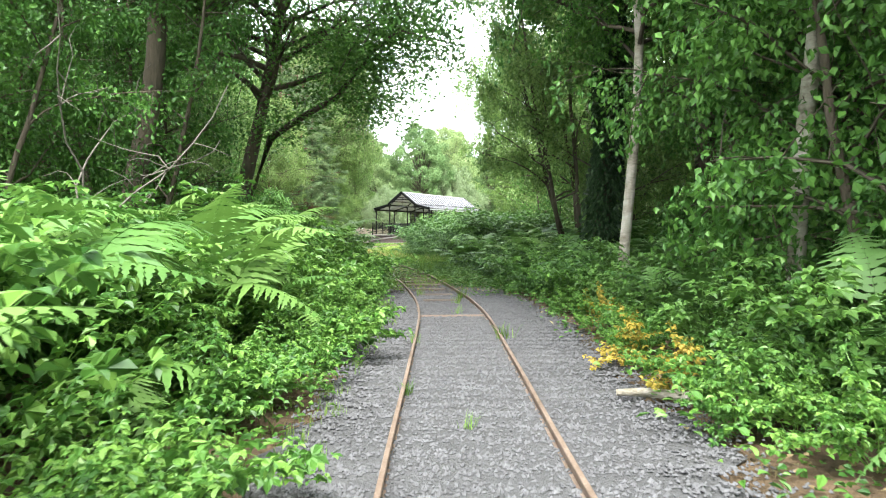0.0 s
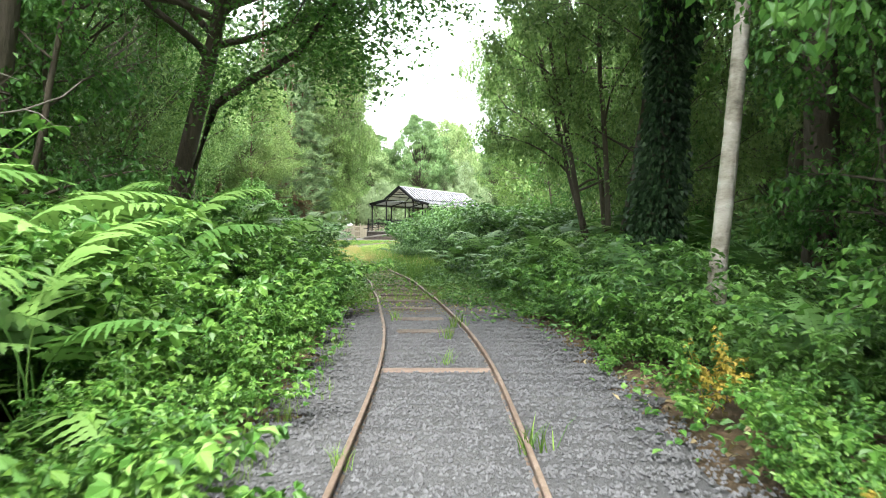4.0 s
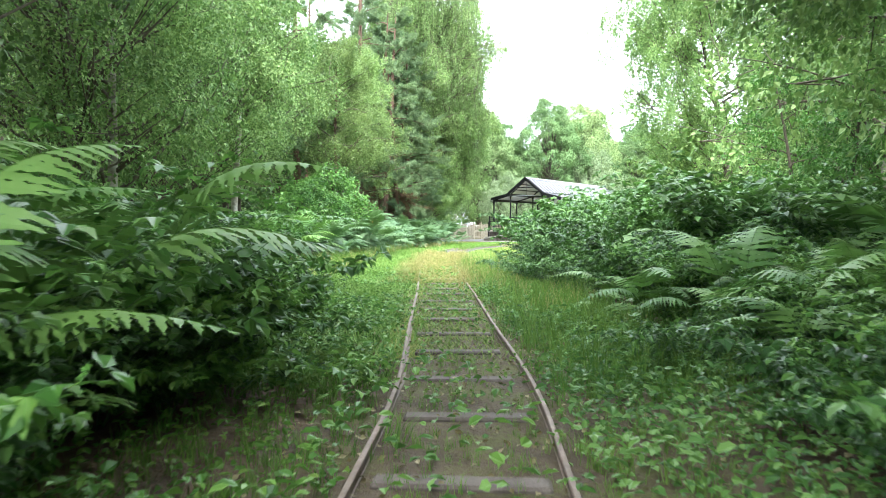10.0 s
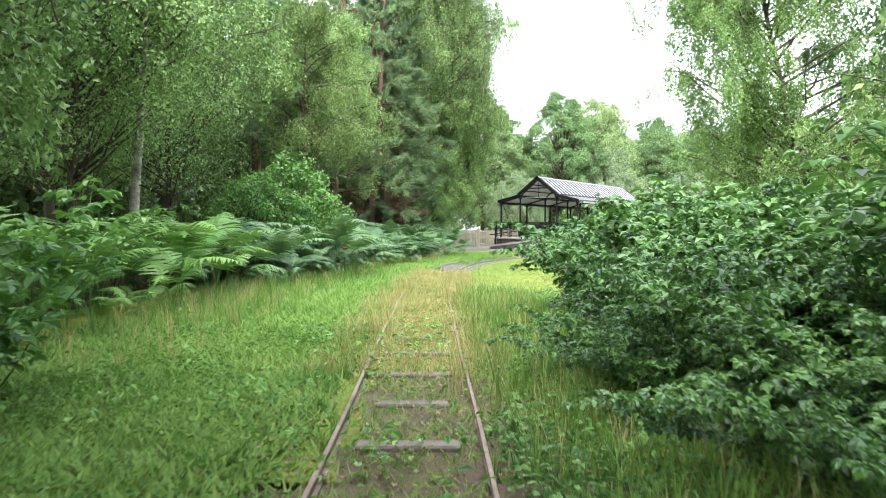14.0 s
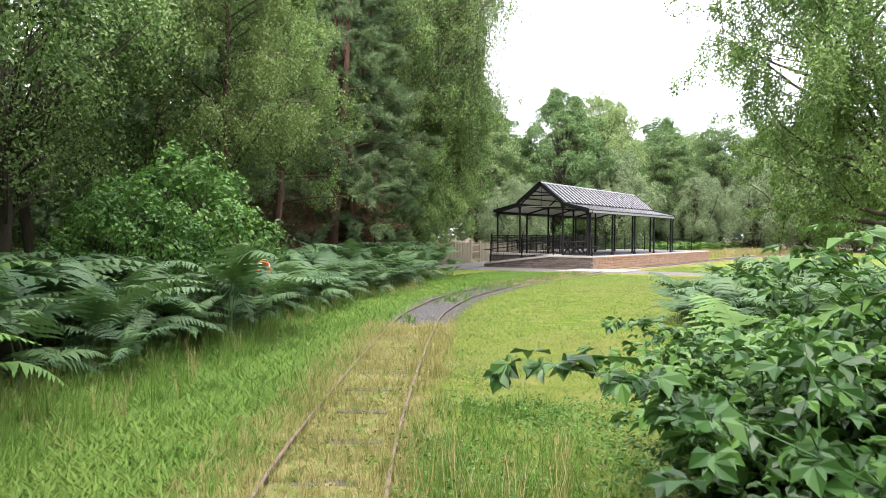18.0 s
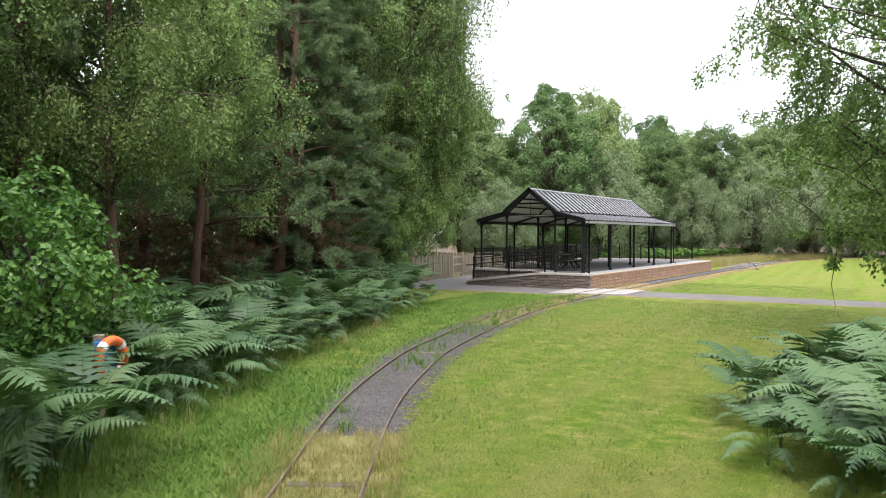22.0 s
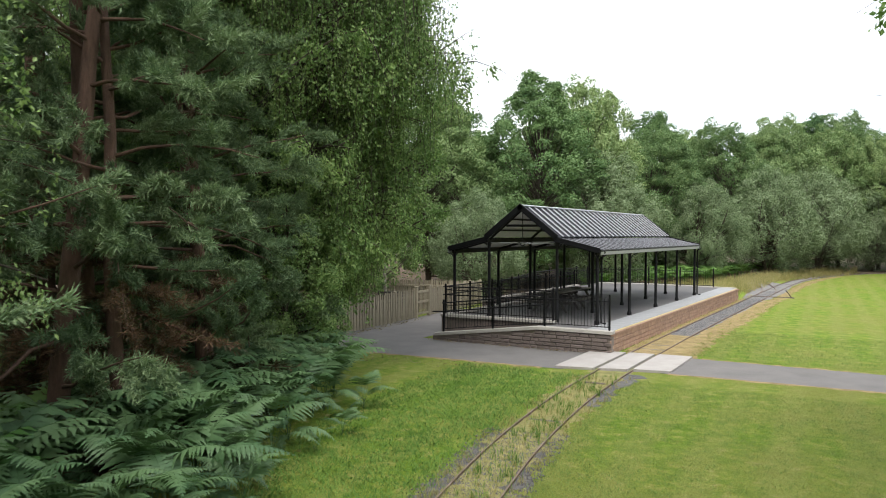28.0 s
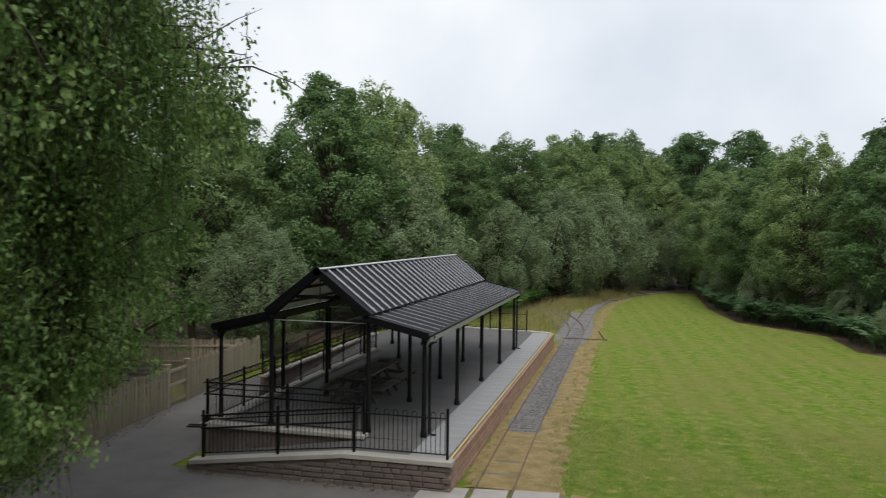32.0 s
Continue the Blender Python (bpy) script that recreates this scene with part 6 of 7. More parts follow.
# strips beside the line, as distances from its middle: the near rows are plants of their own
for y0, y1, lo, hi, count, kind, scale in (
        (-60, -46, -1.75, -1.05, 46, "bramble", 0.5), (-60, -46, -4.6, -2.15, 70, "mix", 1.0), (-60, -47, -3.4, -1.7, 18, "fern", 0.95), (-46.5, -42.5, -4.4, -1.35, 36, "mix", 0.95), (-43.4, -39.8, -3.0, -1.5, 18, "bramble", 0.85), (-48.6, -44.5, -2.0, -1.25, 15, "bramble", 0.78), (-44, -39.5, -4.2, -2.2, 14, "fern", 1.0), (-42.5, -38, -5.2, -2.4, 38, "mix", 1.0), (-50, -42, 1.5, 3.4, 34, "bramble", 0.62),
        (-60, -46, 1.35, 1.9, 26, "bramble", 0.42), (-60, -46, 1.75, 3.6, 50, "mix", 0.8), (-47, -40, 1.55, 4.2, 44, "fern", 0.8), (-41, -37, 1.9, 4.4, 34, "tall", 0.72), (-39, -36, 1.5, 2.1, 9, "tall", 0.55), (-37.2, -34.2, 2.25, 4.4, 32, "tall", 0.82), (-34.4, -31.0, 2.75, 4.5, 30, "tall", 1.0), (-31.4, -29, 3.7, 5.2, 14, "tall", 0.7)):
    i0, i1 = near_line(y0), near_line(y1)
    idx = rng.integers(i0, i1, count)
    off = rng.uniform(lo, hi, count)
    for p in LINE[idx] + LINE_RIGHT[idx] * off[:, None]:
        if kind == "tall" and (rng.random() < 0.68 or scale < 0.6):
            plant("raspberry_bush", "cane", cane_tall, 7, p, scale * rng.uniform(0.75, 1.08), "tall leafy raspberry bush crowding the track", "bush", "bushes crowding the track", rng)
        elif kind in ("fern", "tall") or (kind == "mix" and rng.random() < 0.55):
            plant("bracken", "frond", frond_shaded if lo > 0 and y0 < -48 else frond_data, 7, p, scale * (1.2 if lo < 0 and y0 < -45 else 1.0) * rng.uniform(0.75, 1.15), "green bracken fern with arching fronds beside the track", "fern", "bracken beside the track", rng)
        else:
            plant("bramble", "cane", cane_shaded if lo > 0 and y0 > -52 else cane_data, 8, p, scale * rng.uniform(0.85, 1.25), "leafy bramble bush beside the track, its green darkened as in shade" if lo > 0 and y0 > -52 else "leafy bright-green bramble bush beside the track", "bush", "brambles beside the track", rng)
for p, s in (((26.6, -54.0), 0.45), ((26.2, -53.0), 0.5), ((26.0, -52.6), 0.4), ((22.4, -52.4), 0.5), ((22.9, -53.6), 0.45), ((25.4, -51.0), 0.45), ((17.9, -36.3), 0.6), ((17.2, -35.6), 0.6)):
    plant("bramble", "cane", cane_data + cane_yellow, 7, p, s, "low bramble with yellowing leaves beside the track", "bush", "brambles beside the track", rng)
for x, y, k in ((14.5, -30.5, 1.1), (15.1, -31.6, 1.12), (14.9, -31.2, 1.15), (15.4, -32.6, 1.05), (14.6, -30.8, 0.9), (15.5, -32.0, 1.15)):
    plant("raspberry_bush", "cane", cane_tall, 8, (x, y), k, "tall leafy raspberry bush at the lawn's corner", "bush", "bushes crowding the track", rng)
BANK = [(7.0, -31), (6.2, -29.3), (2.9, -22.9), (1.9, -20.4), (-0.2, -15.6), (-2.1, -10.7), (-3.2, -8.9), (-4.6, -7.9), (-6.0, -9.6), (-4.6, -13), (-2.6, -18), (0.6, -24), (3.6, -32)]
bank_pts = spread(BANK, 240, rng, 0.42)
bank_pts = bank_pts[np.hypot(bank_pts[:, 0] - 5.0, bank_pts[:, 1] + 26.2) > 1.1]
order = np.argsort(-side_of_track(bank_pts)[0])
for p in bank_pts[order[:80]]:
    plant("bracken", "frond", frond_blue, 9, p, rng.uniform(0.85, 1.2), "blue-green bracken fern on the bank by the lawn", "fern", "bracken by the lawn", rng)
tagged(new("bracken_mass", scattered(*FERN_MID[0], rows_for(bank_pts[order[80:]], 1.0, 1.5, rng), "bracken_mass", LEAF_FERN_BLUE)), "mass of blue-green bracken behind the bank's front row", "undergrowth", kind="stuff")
for p in spread([(10.6, -20.0), (11.5, -22.4), (13.2, -24.4), (16, -24), (15, -18), (12.9, -15.6), (11.5, -17)], 40, rng, 0.65):
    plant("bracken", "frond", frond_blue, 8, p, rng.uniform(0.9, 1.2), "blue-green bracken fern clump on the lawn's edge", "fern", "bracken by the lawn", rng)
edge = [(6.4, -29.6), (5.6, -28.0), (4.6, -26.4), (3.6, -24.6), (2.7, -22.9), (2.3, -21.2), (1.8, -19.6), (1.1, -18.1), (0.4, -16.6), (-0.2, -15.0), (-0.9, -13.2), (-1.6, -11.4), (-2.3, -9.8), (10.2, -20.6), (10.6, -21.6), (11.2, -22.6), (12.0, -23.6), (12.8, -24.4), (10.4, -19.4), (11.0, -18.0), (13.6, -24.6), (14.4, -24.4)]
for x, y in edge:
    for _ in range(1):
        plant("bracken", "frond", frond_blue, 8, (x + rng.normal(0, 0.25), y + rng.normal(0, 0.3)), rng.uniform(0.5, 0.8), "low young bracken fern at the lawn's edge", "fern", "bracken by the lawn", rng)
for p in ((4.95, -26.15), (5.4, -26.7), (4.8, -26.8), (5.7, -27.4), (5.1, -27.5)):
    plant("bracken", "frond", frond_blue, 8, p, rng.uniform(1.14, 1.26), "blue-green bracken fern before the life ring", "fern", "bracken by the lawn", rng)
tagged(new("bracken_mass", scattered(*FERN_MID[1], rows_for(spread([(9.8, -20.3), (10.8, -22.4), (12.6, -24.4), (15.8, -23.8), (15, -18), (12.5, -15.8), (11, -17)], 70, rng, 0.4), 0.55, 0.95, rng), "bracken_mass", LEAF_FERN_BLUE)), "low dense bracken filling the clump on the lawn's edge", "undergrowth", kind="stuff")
for p in spread([(11.6, -38.2), (7.2, -31.4), (4.2, -31.8), (6.6, -38)], 32, rng, 0.6):
    plant("bracken", "frond", frond_data, 7, p, rng.uniform(0.85, 1.3), "green bracken fern on the bank by the grass", "fern", "bracken by the lawn", rng)
# denser masses further in
for poly, count, shape, mat, name, label, lo, hi in (
        ([(21.5, -60), (18.2, -49), (15.0, -42.4), (6, -31.6), (2, -24.5), (-3, -14.8), (-8, -8), (-12, -14), (-6, -30), (8, -46), (12, -60)], 520, FERN_LO[0], LEAF_FERN, "bracken_bed", "bed of bracken under the trees", 0.8, 1.25),
        ([(24.8, -49.5), (23.3, -44), (20.6, -38.8), (16.8, -32.2), (15.0, -29.4), (14.0, -25), (16, -19), (24, -28), (30, -44), (31, -56), (28, -55)], 420, FERN_LO[1], LEAF_FERN, "bracken_bed", "bed of bracken under the trees", 0.8, 1.25),
        ([(23.2, -54), (19.6, -46.8), (15.8, -41.4), (11.5, -37), (13.8, -44), (17.5, -54)], 110, BRAM[0], LEAF_BRAMBLE, "bramble_thicket", "thicket of leafy brambles", 0.9, 1.3),
        ([(19.9, -39.4), (16.2, -33.6), (14.6, -31.2), (15.2, -28.8), (18.2, -30), (20.6, -36)], 120, BRAM[1], LEAF_BRAMBLE_SHADE, "bramble_thicket", "thicket of leafy brambles", 1.0, 1.45),
        ([(-9, 23.5), (-4, 34), (-1.5, 44), (2, 54), (0, 60), (-10, 48), (-14, 30)], 200, FERN_LO[0], LEAF_FERN, "bracken_bed", "bed of bracken below the far trees", 0.9, 1.2),
        ([(9.6, 61), (9.6, 46), (10.4, 36.6), (14.4, 31), (14.4, 25), (17.2, 22), (27, 13.5), (40, 7), (40, 16), (28, 24), (18, 40), (15, 60)], 300, FERN_LO[1], LEAF_FERN_BLUE, "bracken_bed", "bed of bracken below the far trees", 0.9, 1.3)):
    pts = spread(poly, count, rng)
    pts = pts[np.abs(side_of_track(pts)[0]) > (4.3 if name == "bracken_bed" else 3.0)]
    tagged(new(name, scattered(*shape, rows_for(pts, lo, hi, rng), name, mat)), label, "undergrowth", kind="stuff")


edge = np.array([(9.9, 62), (9.8, 52), (9.8, 45), (10.6, 36.6), (14.6, 31), (14.7, 25), (17.4, 22), (27, 13.6), (40, 4.8)], float)
u = rng.uniform(0, len(edge) - 1, 260)
pts = np.stack([np.interp(u, range(len(edge)), edge[:, k]) for k in (0, 1)], 1) + rng.uniform(0, 1.4, (260, 2)) * [1, 0.8]
tagged(new("bracken_bed", scattered(*FERN_LO[1], rows_for(pts, 0.9, 1.35, rng), "bracken_bed", LEAF_FERN_BLUE)), "dark hedge of bracken along the far edge of the lawn", "undergrowth", kind="stuff")
for y0, y1, lo, hi, count, k0, k1, mat in ((-60, -46, -3.8, -1.75, 130, 0.55, 0.92, LEAF_BRAMBLE), (-60, -47, 1.7, 3.6, 90, 0.45, 0.8, LEAF_BRAMBLE_SHADE), (-46.5, -41.5, -3.6, -1.6, 50, 0.6, 0.9, LEAF_BRAMBLE_SHADE), (-47, -37, 1.9, 4.2, 80, 0.5, 0.85, LEAF_BRAMBLE), (-37, -31.5, 2.2, 3.9, 70, 0.55, 1.05, LEAF_BRAMBLE_SHADE), (-43.5, -39.8, -3.4, -1.5, 44, 0.5, 0.85, LEAF_BRAMBLE_SHADE)):
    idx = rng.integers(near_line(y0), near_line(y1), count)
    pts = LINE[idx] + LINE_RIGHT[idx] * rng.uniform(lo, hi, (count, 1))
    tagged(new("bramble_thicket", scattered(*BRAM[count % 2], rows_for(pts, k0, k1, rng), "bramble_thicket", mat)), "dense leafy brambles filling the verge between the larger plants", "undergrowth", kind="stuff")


# the woods further back, too deep to count
def deep_wood(poly, count, top, size, mat, seed):
    r = np.random.default_rng(seed)
    foot = spread(poly, max(30, count // 170), r)
    k = r.integers(0, len(foot), count)
    z = r.uniform(0.1, 1, count) ** 0.8 * top * r.uniform(0.7, 1.0, len(foot))[k]
    c = np.c_[foot[k] + r.normal(0, 1.1, (count, 2)), z]
    v, f = leaf_quads(c, r.normal(0, 1, (count, 3)), size, size * 0.65, r, 0.3)
    tagged(new("deep_wood", raw_mesh("deep_wood", v, [f], mat)), "dense dark foliage of the wood further back", "woodland", kind="stuff")


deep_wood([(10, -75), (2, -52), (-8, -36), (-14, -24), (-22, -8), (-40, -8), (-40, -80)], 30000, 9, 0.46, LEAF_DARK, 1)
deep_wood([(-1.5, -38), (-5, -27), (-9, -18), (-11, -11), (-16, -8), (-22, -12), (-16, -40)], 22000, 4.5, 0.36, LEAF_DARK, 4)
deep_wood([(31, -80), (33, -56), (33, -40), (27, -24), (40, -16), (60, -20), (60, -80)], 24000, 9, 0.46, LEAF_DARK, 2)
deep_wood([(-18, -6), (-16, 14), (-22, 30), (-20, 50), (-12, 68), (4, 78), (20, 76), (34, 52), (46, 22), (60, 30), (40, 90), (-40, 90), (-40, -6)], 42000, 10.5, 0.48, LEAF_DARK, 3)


# ---- grass ----
def tuft_arrays(seed, blades, height, width, lean):
    rng = np.random.default_rng(seed)
    a = rng.uniform(0, 6.28, blades)
    base = np.c_[rng.normal(0, 0.05, (blades, 2)), np.zeros(blades)]
    d = np.c_[np.cos(a), np.sin(a), np.zeros(blades)]
    s = np.c_[-np.sin(a), np.cos(a), np.zeros(blades)] * width
    h = height * rng.uniform(0.6, 1.2, (blades, 1))
    mid = base + d * h * lean * 0.4 + np.array([0, 0, 1.0]) * h * 0.6
    tip = base + d * h * lean + np.array([0, 0, 1.0]) * h
    v = np.stack([base - s, base + s, mid + s * 0.7, mid - s * 0.7, tip], 1).reshape(-1, 3)
    i = np.arange(blades)[:, None] * 5
    return v, [i + [0, 1, 2, 3], i + [3, 2, 4]]


def blade_arrays(seed, blades, height, width, lean):
    rng = np.random.default_rng(seed)
    a = rng.uniform(0, 6.28, blades)
    base = np.c_[rng.normal(0, 0.08, (blades, 2)), np.zeros(blades)]
    d = np.c_[np.cos(a), np.sin(a), np.zeros(blades)]
    s = np.c_[-np.sin(a), np.cos(a), np.zeros(blades)] * width
    h = height * rng.uniform(0.6, 1.2, (blades, 1))
    tip = base + d * h * lean + np.array([0, 0, 1.0]) * h
    return np.stack([base - s, base + s, tip], 1).reshape(-1, 3), [np.arange(3 * blades).reshape(-1, 3)]


def along_track(y0, y1, lo, hi, count, rng, power=1.0):
    idx = rng.integers(near_line(y0), near_line(y1), count)
    off = lo + (hi - lo) * rng.uniform(0, 1, count) ** power
    return LINE[idx] + LINE_RIGHT[idx] * off[:, None] + rng.normal(0, 0.06, (count, 2))


rng = np.random.default_rng(81)
TUFT, TALL, SHORT = tuft_arrays(1, 12, 0.22, 0.004, 0.5), tuft_arrays(2, 11, 0.5, 0.0035, 0.4), blade_arrays(3, 9, 0.05, 0.006, 1.5)
for name, pts, shape, mat, lo, hi, label in (
        ("grass", along_track(-43, -22, -0.5, -2.8, 1500, rng), TUFT, GRASS, 0.3, 0.8, "soft green grass beside the rails"),
        ("grass", along_track(-43, -29, 0.5, 1.9, 900, rng), TUFT, GRASS, 0.3, 0.9, "soft green grass beside the rails"),
        ("tall_grass", along_track(-43, -31, 0.6, 1.7, 520, rng), TALL, GRASS, 0.35, 0.9, "thin tall green grass beside the bushes"),
        ("tall_grass", along_track(-40, -30, 0.7, 1.7, 130, rng), TALL, GRASS_DRY, 0.35, 0.8, "thin tall straw grass beside the bushes"),
        ("dry_grass", along_track(-36, -23.4, -0.95, 0.72, 5200, rng), TUFT, GRASS_DRY, 0.2, 0.6, "low straw-coloured grass over the rails"),
        ("grass", along_track(-46.5, -41, 0.5, 1.7, 600, rng), TUFT, GRASS, 0.2, 0.55, "thin grass creeping over the dirt"),
        ("grass", along_track(-46.5, -41, -1.5, -0.5, 600, rng), TUFT, GRASS, 0.2, 0.6, "thin grass creeping over the dirt"),
        ("grass", along_track(-46, -34, -0.34, 0.34, 700, rng), TUFT, GRASS, 0.15, 0.4, "thin grass between the rails"),
        ("dry_grass", along_track(-13, -3.4, -0.7, 0.7, 900, rng), TUFT, GRASS_DRY, 0.2, 0.6, "straw-coloured grass over the rails"),
        ("dry_grass", along_track(1.0, 50, 0.6, 1.4, 3200, rng), TUFT, GRASS_DRY, 0.12, 0.32, "strip of dry straw beside the rails"),
        ("dry_grass", spread([(-8.5, 23.6), (-1.0, 23), (-1.4, 33), (-3.6, 41), (0.4, 41), (1.6, 46), (4.8, 56), (2.4, 56), (-2, 47), (-6, 36)], 1500, rng), TALL, GRASS_DRY, 0.5, 1.2, "tall dry straw at the far curve"),
        ("dry_grass", along_track(1.0, 3.2, 0.7, 1.6, 260, rng), TUFT, GRASS_DRY, 0.12, 0.3, "straw-coloured grass by the crossing slabs"),
        ("tall_grass", along_track(-37, -24, 0.3, 0.7, 150, rng), TALL, GRASS_DRY, 0.35, 0.65, "tall straw-coloured grass between and beside the rails"),
        ("tall_grass", along_track(-36, -24, -0.7, -0.3, 150, rng), TALL, GRASS_DRY, 0.35, 0.65, "tall straw-coloured grass between and beside the rails"),
        ("tall_grass", along_track(-34, -18, -3.6, -1.9, 700, rng), TALL, GRASS, 0.4, 0.8, "tall green grass at the foot of the bracken"),
        ("tall_grass", along_track(-36, -14, -3.8, -1.9, 300, rng), TALL, GRASS_DRY, 0.35, 0.8, "seeding straw-coloured grass at the foot of the bracken"),
        ("grass", along_track(-58, -46, -1.5, -0.75, 500, rng), TUFT, GRASS, 0.15, 0.45, "grass creeping over the gravel"),
        ("grass", along_track(-20, -3, -0.35, 0.45, 260, rng), TUFT, GRASS, 0.4, 1.2, "grass tufts between the rails"),
        ("grass", along_track(-42.5, -20, -0.6, -3.6, 13000, rng), SHORT, GRASS, 0.8, 2.0, "soft bright grass on the verge"),
        ("grass", along_track(-43, -29, 0.5, 2.2, 2600, rng, 0.8), SHORT, GRASS, 0.6, 1.5, "soft bright grass on the verge"),
        ("grass", along_track(-42, -25, -0.35, 0.35, 1500, rng), SHORT, LAWN_BLADE, 0.5, 1.2, "short grass between the rails"),
        ("tall_grass", along_track(26, 60, -3.5, -1.0, 900, rng), TALL, GRASS_DRY, 0.8, 1.6, "straw-coloured tall grass along the far curve"),
        ("tall_grass", along_track(3, 26, 0.8, 1.5, 200, rng), TUFT, GRASS_DRY, 0.25, 0.6, "straw-coloured grass beside the rails"),
        ("tall_grass", along_track(0.8, 26, -0.7, -0.5, 400, rng), TUFT, GRASS_DRY, 0.2, 0.6, "straw-coloured grass at the foot of the platform"),
        ("short_grass", along_track(-36, 8, 0.7, 9.0, 26000, rng, 1.5), SHORT, LAWN_BLADE, 0.4, 0.9, "short mown grass blades"),
        ("short_grass", along_track(-38, -3, -4.0, -0.6, 14000, rng), SHORT, GRASS, 0.6, 1.4, "short mown grass blades")):
    if name == "short_grass" or name == "grass":
        pts = pts[inside(pts, LAWN_EDGE) | (pts[:, 1] < -24)]
    if name == "short_grass":
        pts = pts[inside(pts, LAWN_EDGE) & ((pts[:, 1] < -3.5) | ((pts[:, 1] > 0.9) & (pts[:, 0] > 1.8)))]
    tagged(new(name, scattered(*shape, rows_for(pts, lo, hi, rng), name, mat)), label, "grass", kind="stuff")

# ---- ballast stones and litter ----
rng = np.random.default_rng(91)
ico = bmesh.new()
bmesh.ops.create_cone(ico, cap_ends=False, segments=4, radius1=0.5, radius2=0.0, depth=0.5)
bmesh.ops.create_cone(ico, cap_ends=False, segments=4, radius1=0.5, radius2=0.0, depth=0.4, matrix=Matrix.Rotation(math.pi, 4, "X") @ Matrix.Translation((0, 0, 0.45)))
bmesh.ops.remove_doubles(ico, verts=ico.verts, dist=0.001)
ico.verts.index_update()
iv = np.array([v.co[:] for v in ico.verts]) * np.array([1.0, 0.8, 0.6])
iv += np.random.default_rng(5).normal(0, 0.07, iv.shape)
itri = np.array([[v.index for v in f.verts] for f in ico.faces])
ico.free()


def stones(pts, lo, hi, name, mat, label, z=0.0):
    rows = rows_for(pts, lo, hi, rng, z)
    rows[:, 5] = rng.normal(0, 0.3, len(rows))
    tagged(new(name, scattered(iv, [itri], rows, name, mat)), label, "gravel", kind="stuff")


stones(along_track(-60, -45.5, -0.95, 1.3, 42000, rng), 0.015, 0.034, "ballast_stones", STONE, "grey crushed stone chippings round the rails", 0.012)
stones(along_track(-23.5, -9, -0.8, 0.7, 14000, rng), 0.018, 0.042, "ballast_stones", STONE_DARK, "grey crushed stone chippings of the curving track", 0.02)
stones(along_track(1.2, 30, -0.36, 0.36, 5000, rng), 0.025, 0.05, "ballast_stones", STONE, "grey crushed stone chippings beside the platform", 0.022)
pts = along_track(-47, -26, -1.0, 1.2, 4200, rng)
v, f = leaf_quads(np.c_[pts, np.full(len(pts), 0.025)], np.c_[rng.normal(0, 1, (len(pts), 2)), np.zeros(len(pts))], 0.035, 0.024, rng, 0.0)
tagged(new("fallen_leaves", raw_mesh("fallen_leaves", v, [f], LITTER_LEAF)), "brown fallen leaves between the rails", "leaf litter", kind="stuff")

# low leafy weeds over the soil beside the rails
rng = np.random.default_rng(95)
for y0, y1, lo, hi, count, mat in ((-62, -45, -2.6, -0.9, 5600, LEAF_BRAMBLE), (-62, -45, 1.25, 3.2, 5600, LEAF_BRAMBLE), (-47, -34, -2.8, -0.5, 10000, GRASS), (-47, -29, 0.5, 2.6, 16000, LEAF_FERN), (-47, -26, -0.5, 0.5, 1500, GRASS)):
    pts = along_track(y0, y1, lo, hi, count, rng)
    keep = np.sin(pts[:, 0] * 2.1 + np.sin(pts[:, 1] * 1.7) * 2) + np.sin(pts[:, 1] * 2.6) > -0.7
    pts = pts[keep]
    n = len(pts)
    v, f = leaf_points(np.c_[pts, rng.uniform(0.01, 0.12, n)], np.c_[rng.normal(0, 1, (n, 2)), np.full(n, 0.15)], 0.04, 0.029, rng, 0.1)
    tagged(new("ground_weeds", raw_mesh("ground_weeds", v, [f], mat)), "low green weeds creeping beside the rails", "weeds", kind="stuff")
for y0, y1, lo, hi, count, mat in ((-48, -36, 0.48, 2.0, 5200, LEAF_FERN), (-48, -39, -1.7, -0.48, 2600, LEAF_BRAMBLE), (-46, -33, -3.0, -0.5, 1500, LEAF_BRAMBLE), (-45, -33, -0.34, 0.34, 700, LEAF_BRAMBLE), (-59, -47, -1.35, -0.75, 900, LEAF_BRAMBLE), (-59, -47, 1.0, 1.7, 700, LEAF_BRAMBLE)):
    pts = along_track(y0, y1, lo, hi, count, rng)
    pts = pts[np.sin(pts[:, 0] * 1.9 + 1) + np.sin(pts[:, 1] * 2.3 + np.sin(pts[:, 0] * 3)) > -0.5]
    n = len(pts)
    a = rng.uniform(0, 6.28, n)
    v, f = leaflets(np.c_[pts, rng.uniform(0.02, 0.2, n)], np.c_[np.cos(a), np.sin(a), 0.1 + 0 * a], np.c_[rng.normal(0, 0.35, (n, 2)), np.ones(n)], rng.uniform(0.035, 0.085, n), rng.uniform(0.025, 0.055, n))
    tagged(new("ground_weeds", raw_mesh("ground_weeds", v, [f], mat)), "broad-leaved green weeds growing low beside the rails", "weeds", kind="stuff")
pts = along_track(-58, -30, 1.2, 2.6, 2600, rng)
v, f = leaf_quads(np.c_[pts, np.full(len(pts), 0.02)], np.c_[rng.normal(0, 1, (len(pts), 2)), np.zeros(len(pts))], 0.05, 0.035, rng, 0.0)
tagged(new("fallen_leaves", raw_mesh("fallen_leaves", v, [f], LITTER_LEAF)), "brown fallen leaves at the edge of the gravel", "leaf litter", kind="stuff")

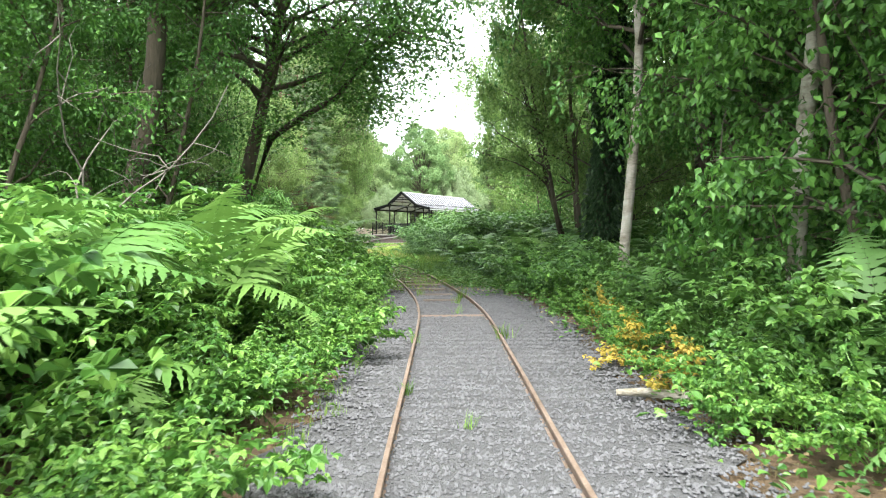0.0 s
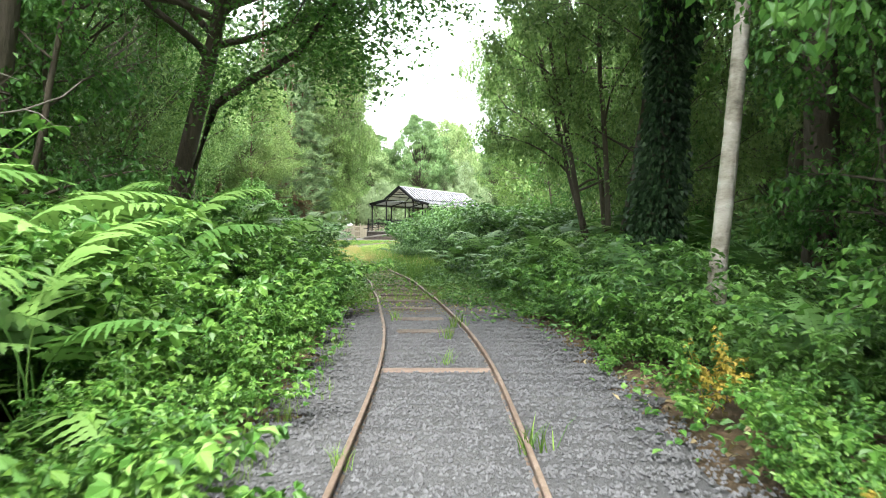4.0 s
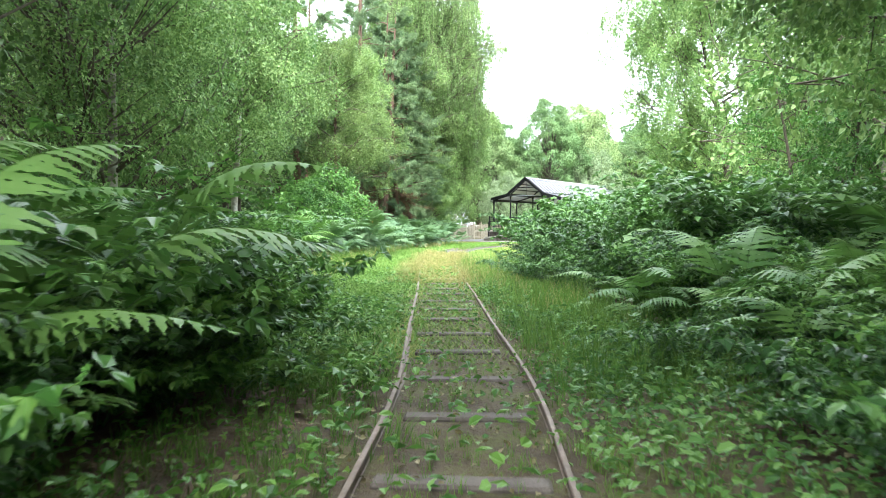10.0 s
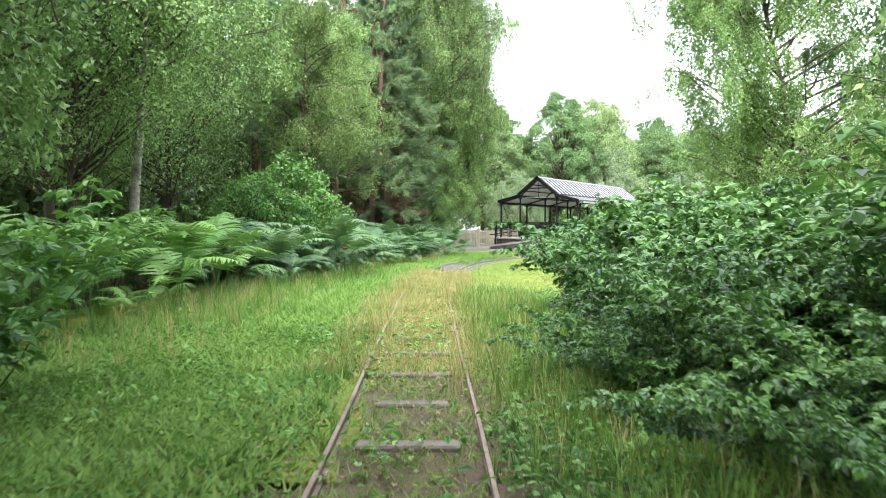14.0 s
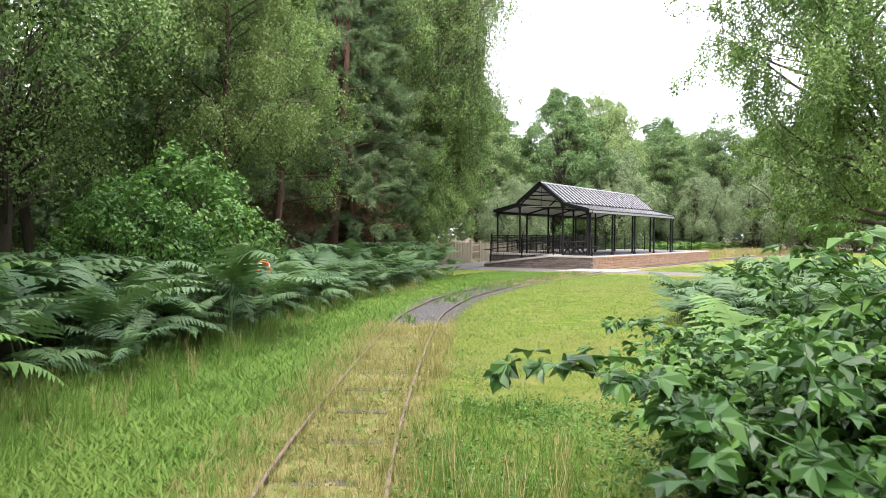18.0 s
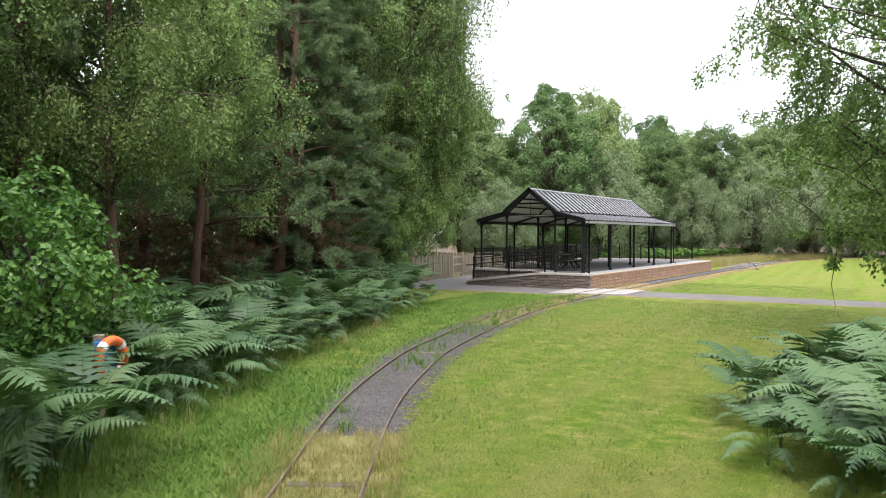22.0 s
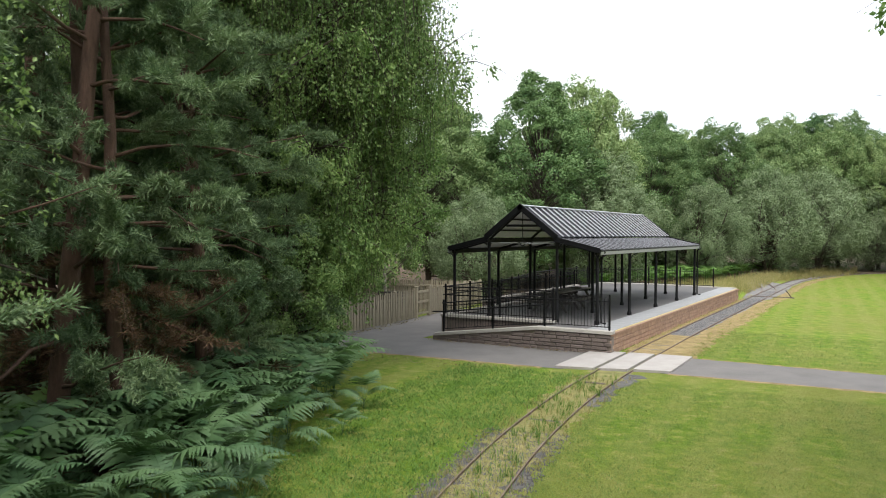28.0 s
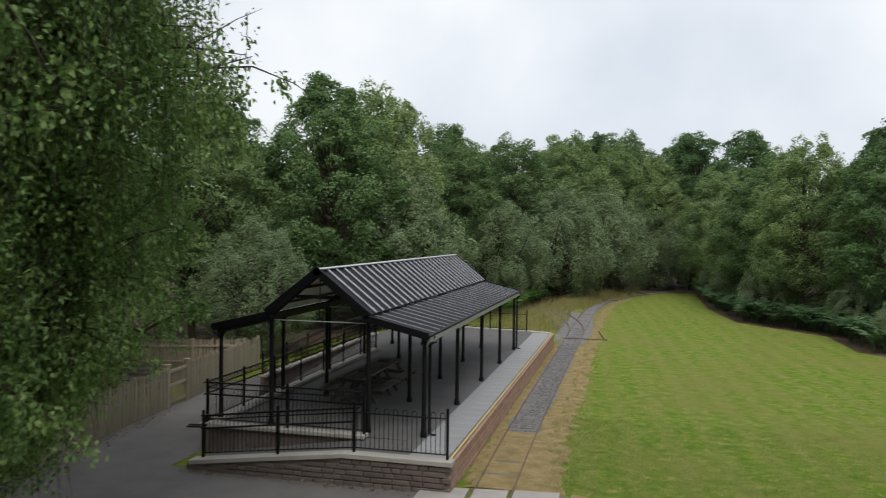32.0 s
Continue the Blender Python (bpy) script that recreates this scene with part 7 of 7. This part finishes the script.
for a, b, wide, count in (((-9.05, -3.2), (-9.9, 5.0), 0.16, 420), ((-6.2, -0.12), (0.0, -0.12), 0.1, 220), ((-1.2, -3.6), (-7.5, -4.4), 0.25, 160)):
    u = rng.uniform(0, 1, (count, 1))
    pts = np.array(a) * (1 - u) + np.array(b) * u + rng.normal(0, wide, (count, 2))
    v, f = leaf_quads(np.c_[pts, np.full(count, 0.03)], np.c_[rng.normal(0, 1, (count, 2)), np.zeros(count)], 0.06, 0.04, rng, 0.0)
    tagged(new("fallen_leaves", raw_mesh("fallen_leaves", v, [f], LITTER_LEAF)), "brown fallen leaves along the edge of the tarmac path", "leaf litter", kind="stuff")

# a broken log, a bare dead bough and small weeds by the rails
log = tagged(empty("fallen_log", Matrix.LocRotScale((26.5, -54.15, 0.03), Euler((0, 0, 0.2)), (0.7, 0.7, 0.7))), "short broken log with a red-brown end beside the gravel", "log")
part("stem", tubes_mesh("stem", [([(-0.32, 0, 0.03), (-0.1, 0.02, 0.04), (0.15, 0, 0.03), (0.3, -0.03, 0.02)], [0.03, 0.04, 0.045, 0.05])], BARK_BIRCH, 9), log, "pale bark")
part("broken_end", tubes_mesh("broken_end", [([(0.3, -0.03, 0.02), (0.36, -0.03, 0.02)], [0.05, 0.03])], RUST, 9), log, "red-brown broken wood")
rng = np.random.default_rng(97)
dead = tagged(empty("dead_bush", pose(19.9, -53.0, 0)), "bare grey dead branches above the bracken", "dead tree")
lines = []
for k in range(7):
    main = branch_line((0, 0, 0.2), (0.9 + rng.normal(0, 0.4), rng.normal(0, 0.7), 0.9 + rng.uniform(0, 0.6)), rng.uniform(2.4, 3.6), 9, -0.02, rng, 0.22)
    lines.append((main, np.linspace(0.02, 0.005, 10)))
    for _ in range(6):
        s = main[int(rng.integers(3, 9))]
        lines.append((branch_line(s, rng.normal(0, 1, 3) + [0.4, 0, 0.2], rng.uniform(0.4, 1.1), 5, 0.0, rng, 0.3), np.linspace(0.008, 0.002, 6)))
part("bare_bough", tubes_mesh("bare_bough", lines, surface("dead_bark", [(0.3, (0.08, 0.07, 0.06)), (0.7, (0.18, 0.16, 0.14))], 4, 0.9, 30), 5), dead)
weed_me = raw_mesh("weed_tuft", *tuft_arrays(9, 26, 0.16, 0.004, 0.8), GRASS)
for x, y, k in ((24.78, -52.0, 1.0), (22.75, -48.1, 1.1), (23.5, -50.1, 0.7), (25.05, -54.6, 0.6), (24.1, -52.6, 0.6), (21.9, -47.9, 0.8), (20.9, -44.9, 0.8), (19.5, -44.0, 0.9), (23.0, -48.9, 0.9), (25.7, -55.2, 0.5), (5.6, -22.9, 1.3), (6.2, -23.6, 1.4), (4.3, -19.2, 1.0)):
    w = tagged(new("weed_tuft", weed_me), "small green weed tuft growing by the rail", "weed", "weeds by the rails")
    w.matrix_basis = Matrix.LocRotScale((x, y, 0.01), Euler((0, 0, x * 3)), (k, k, k))
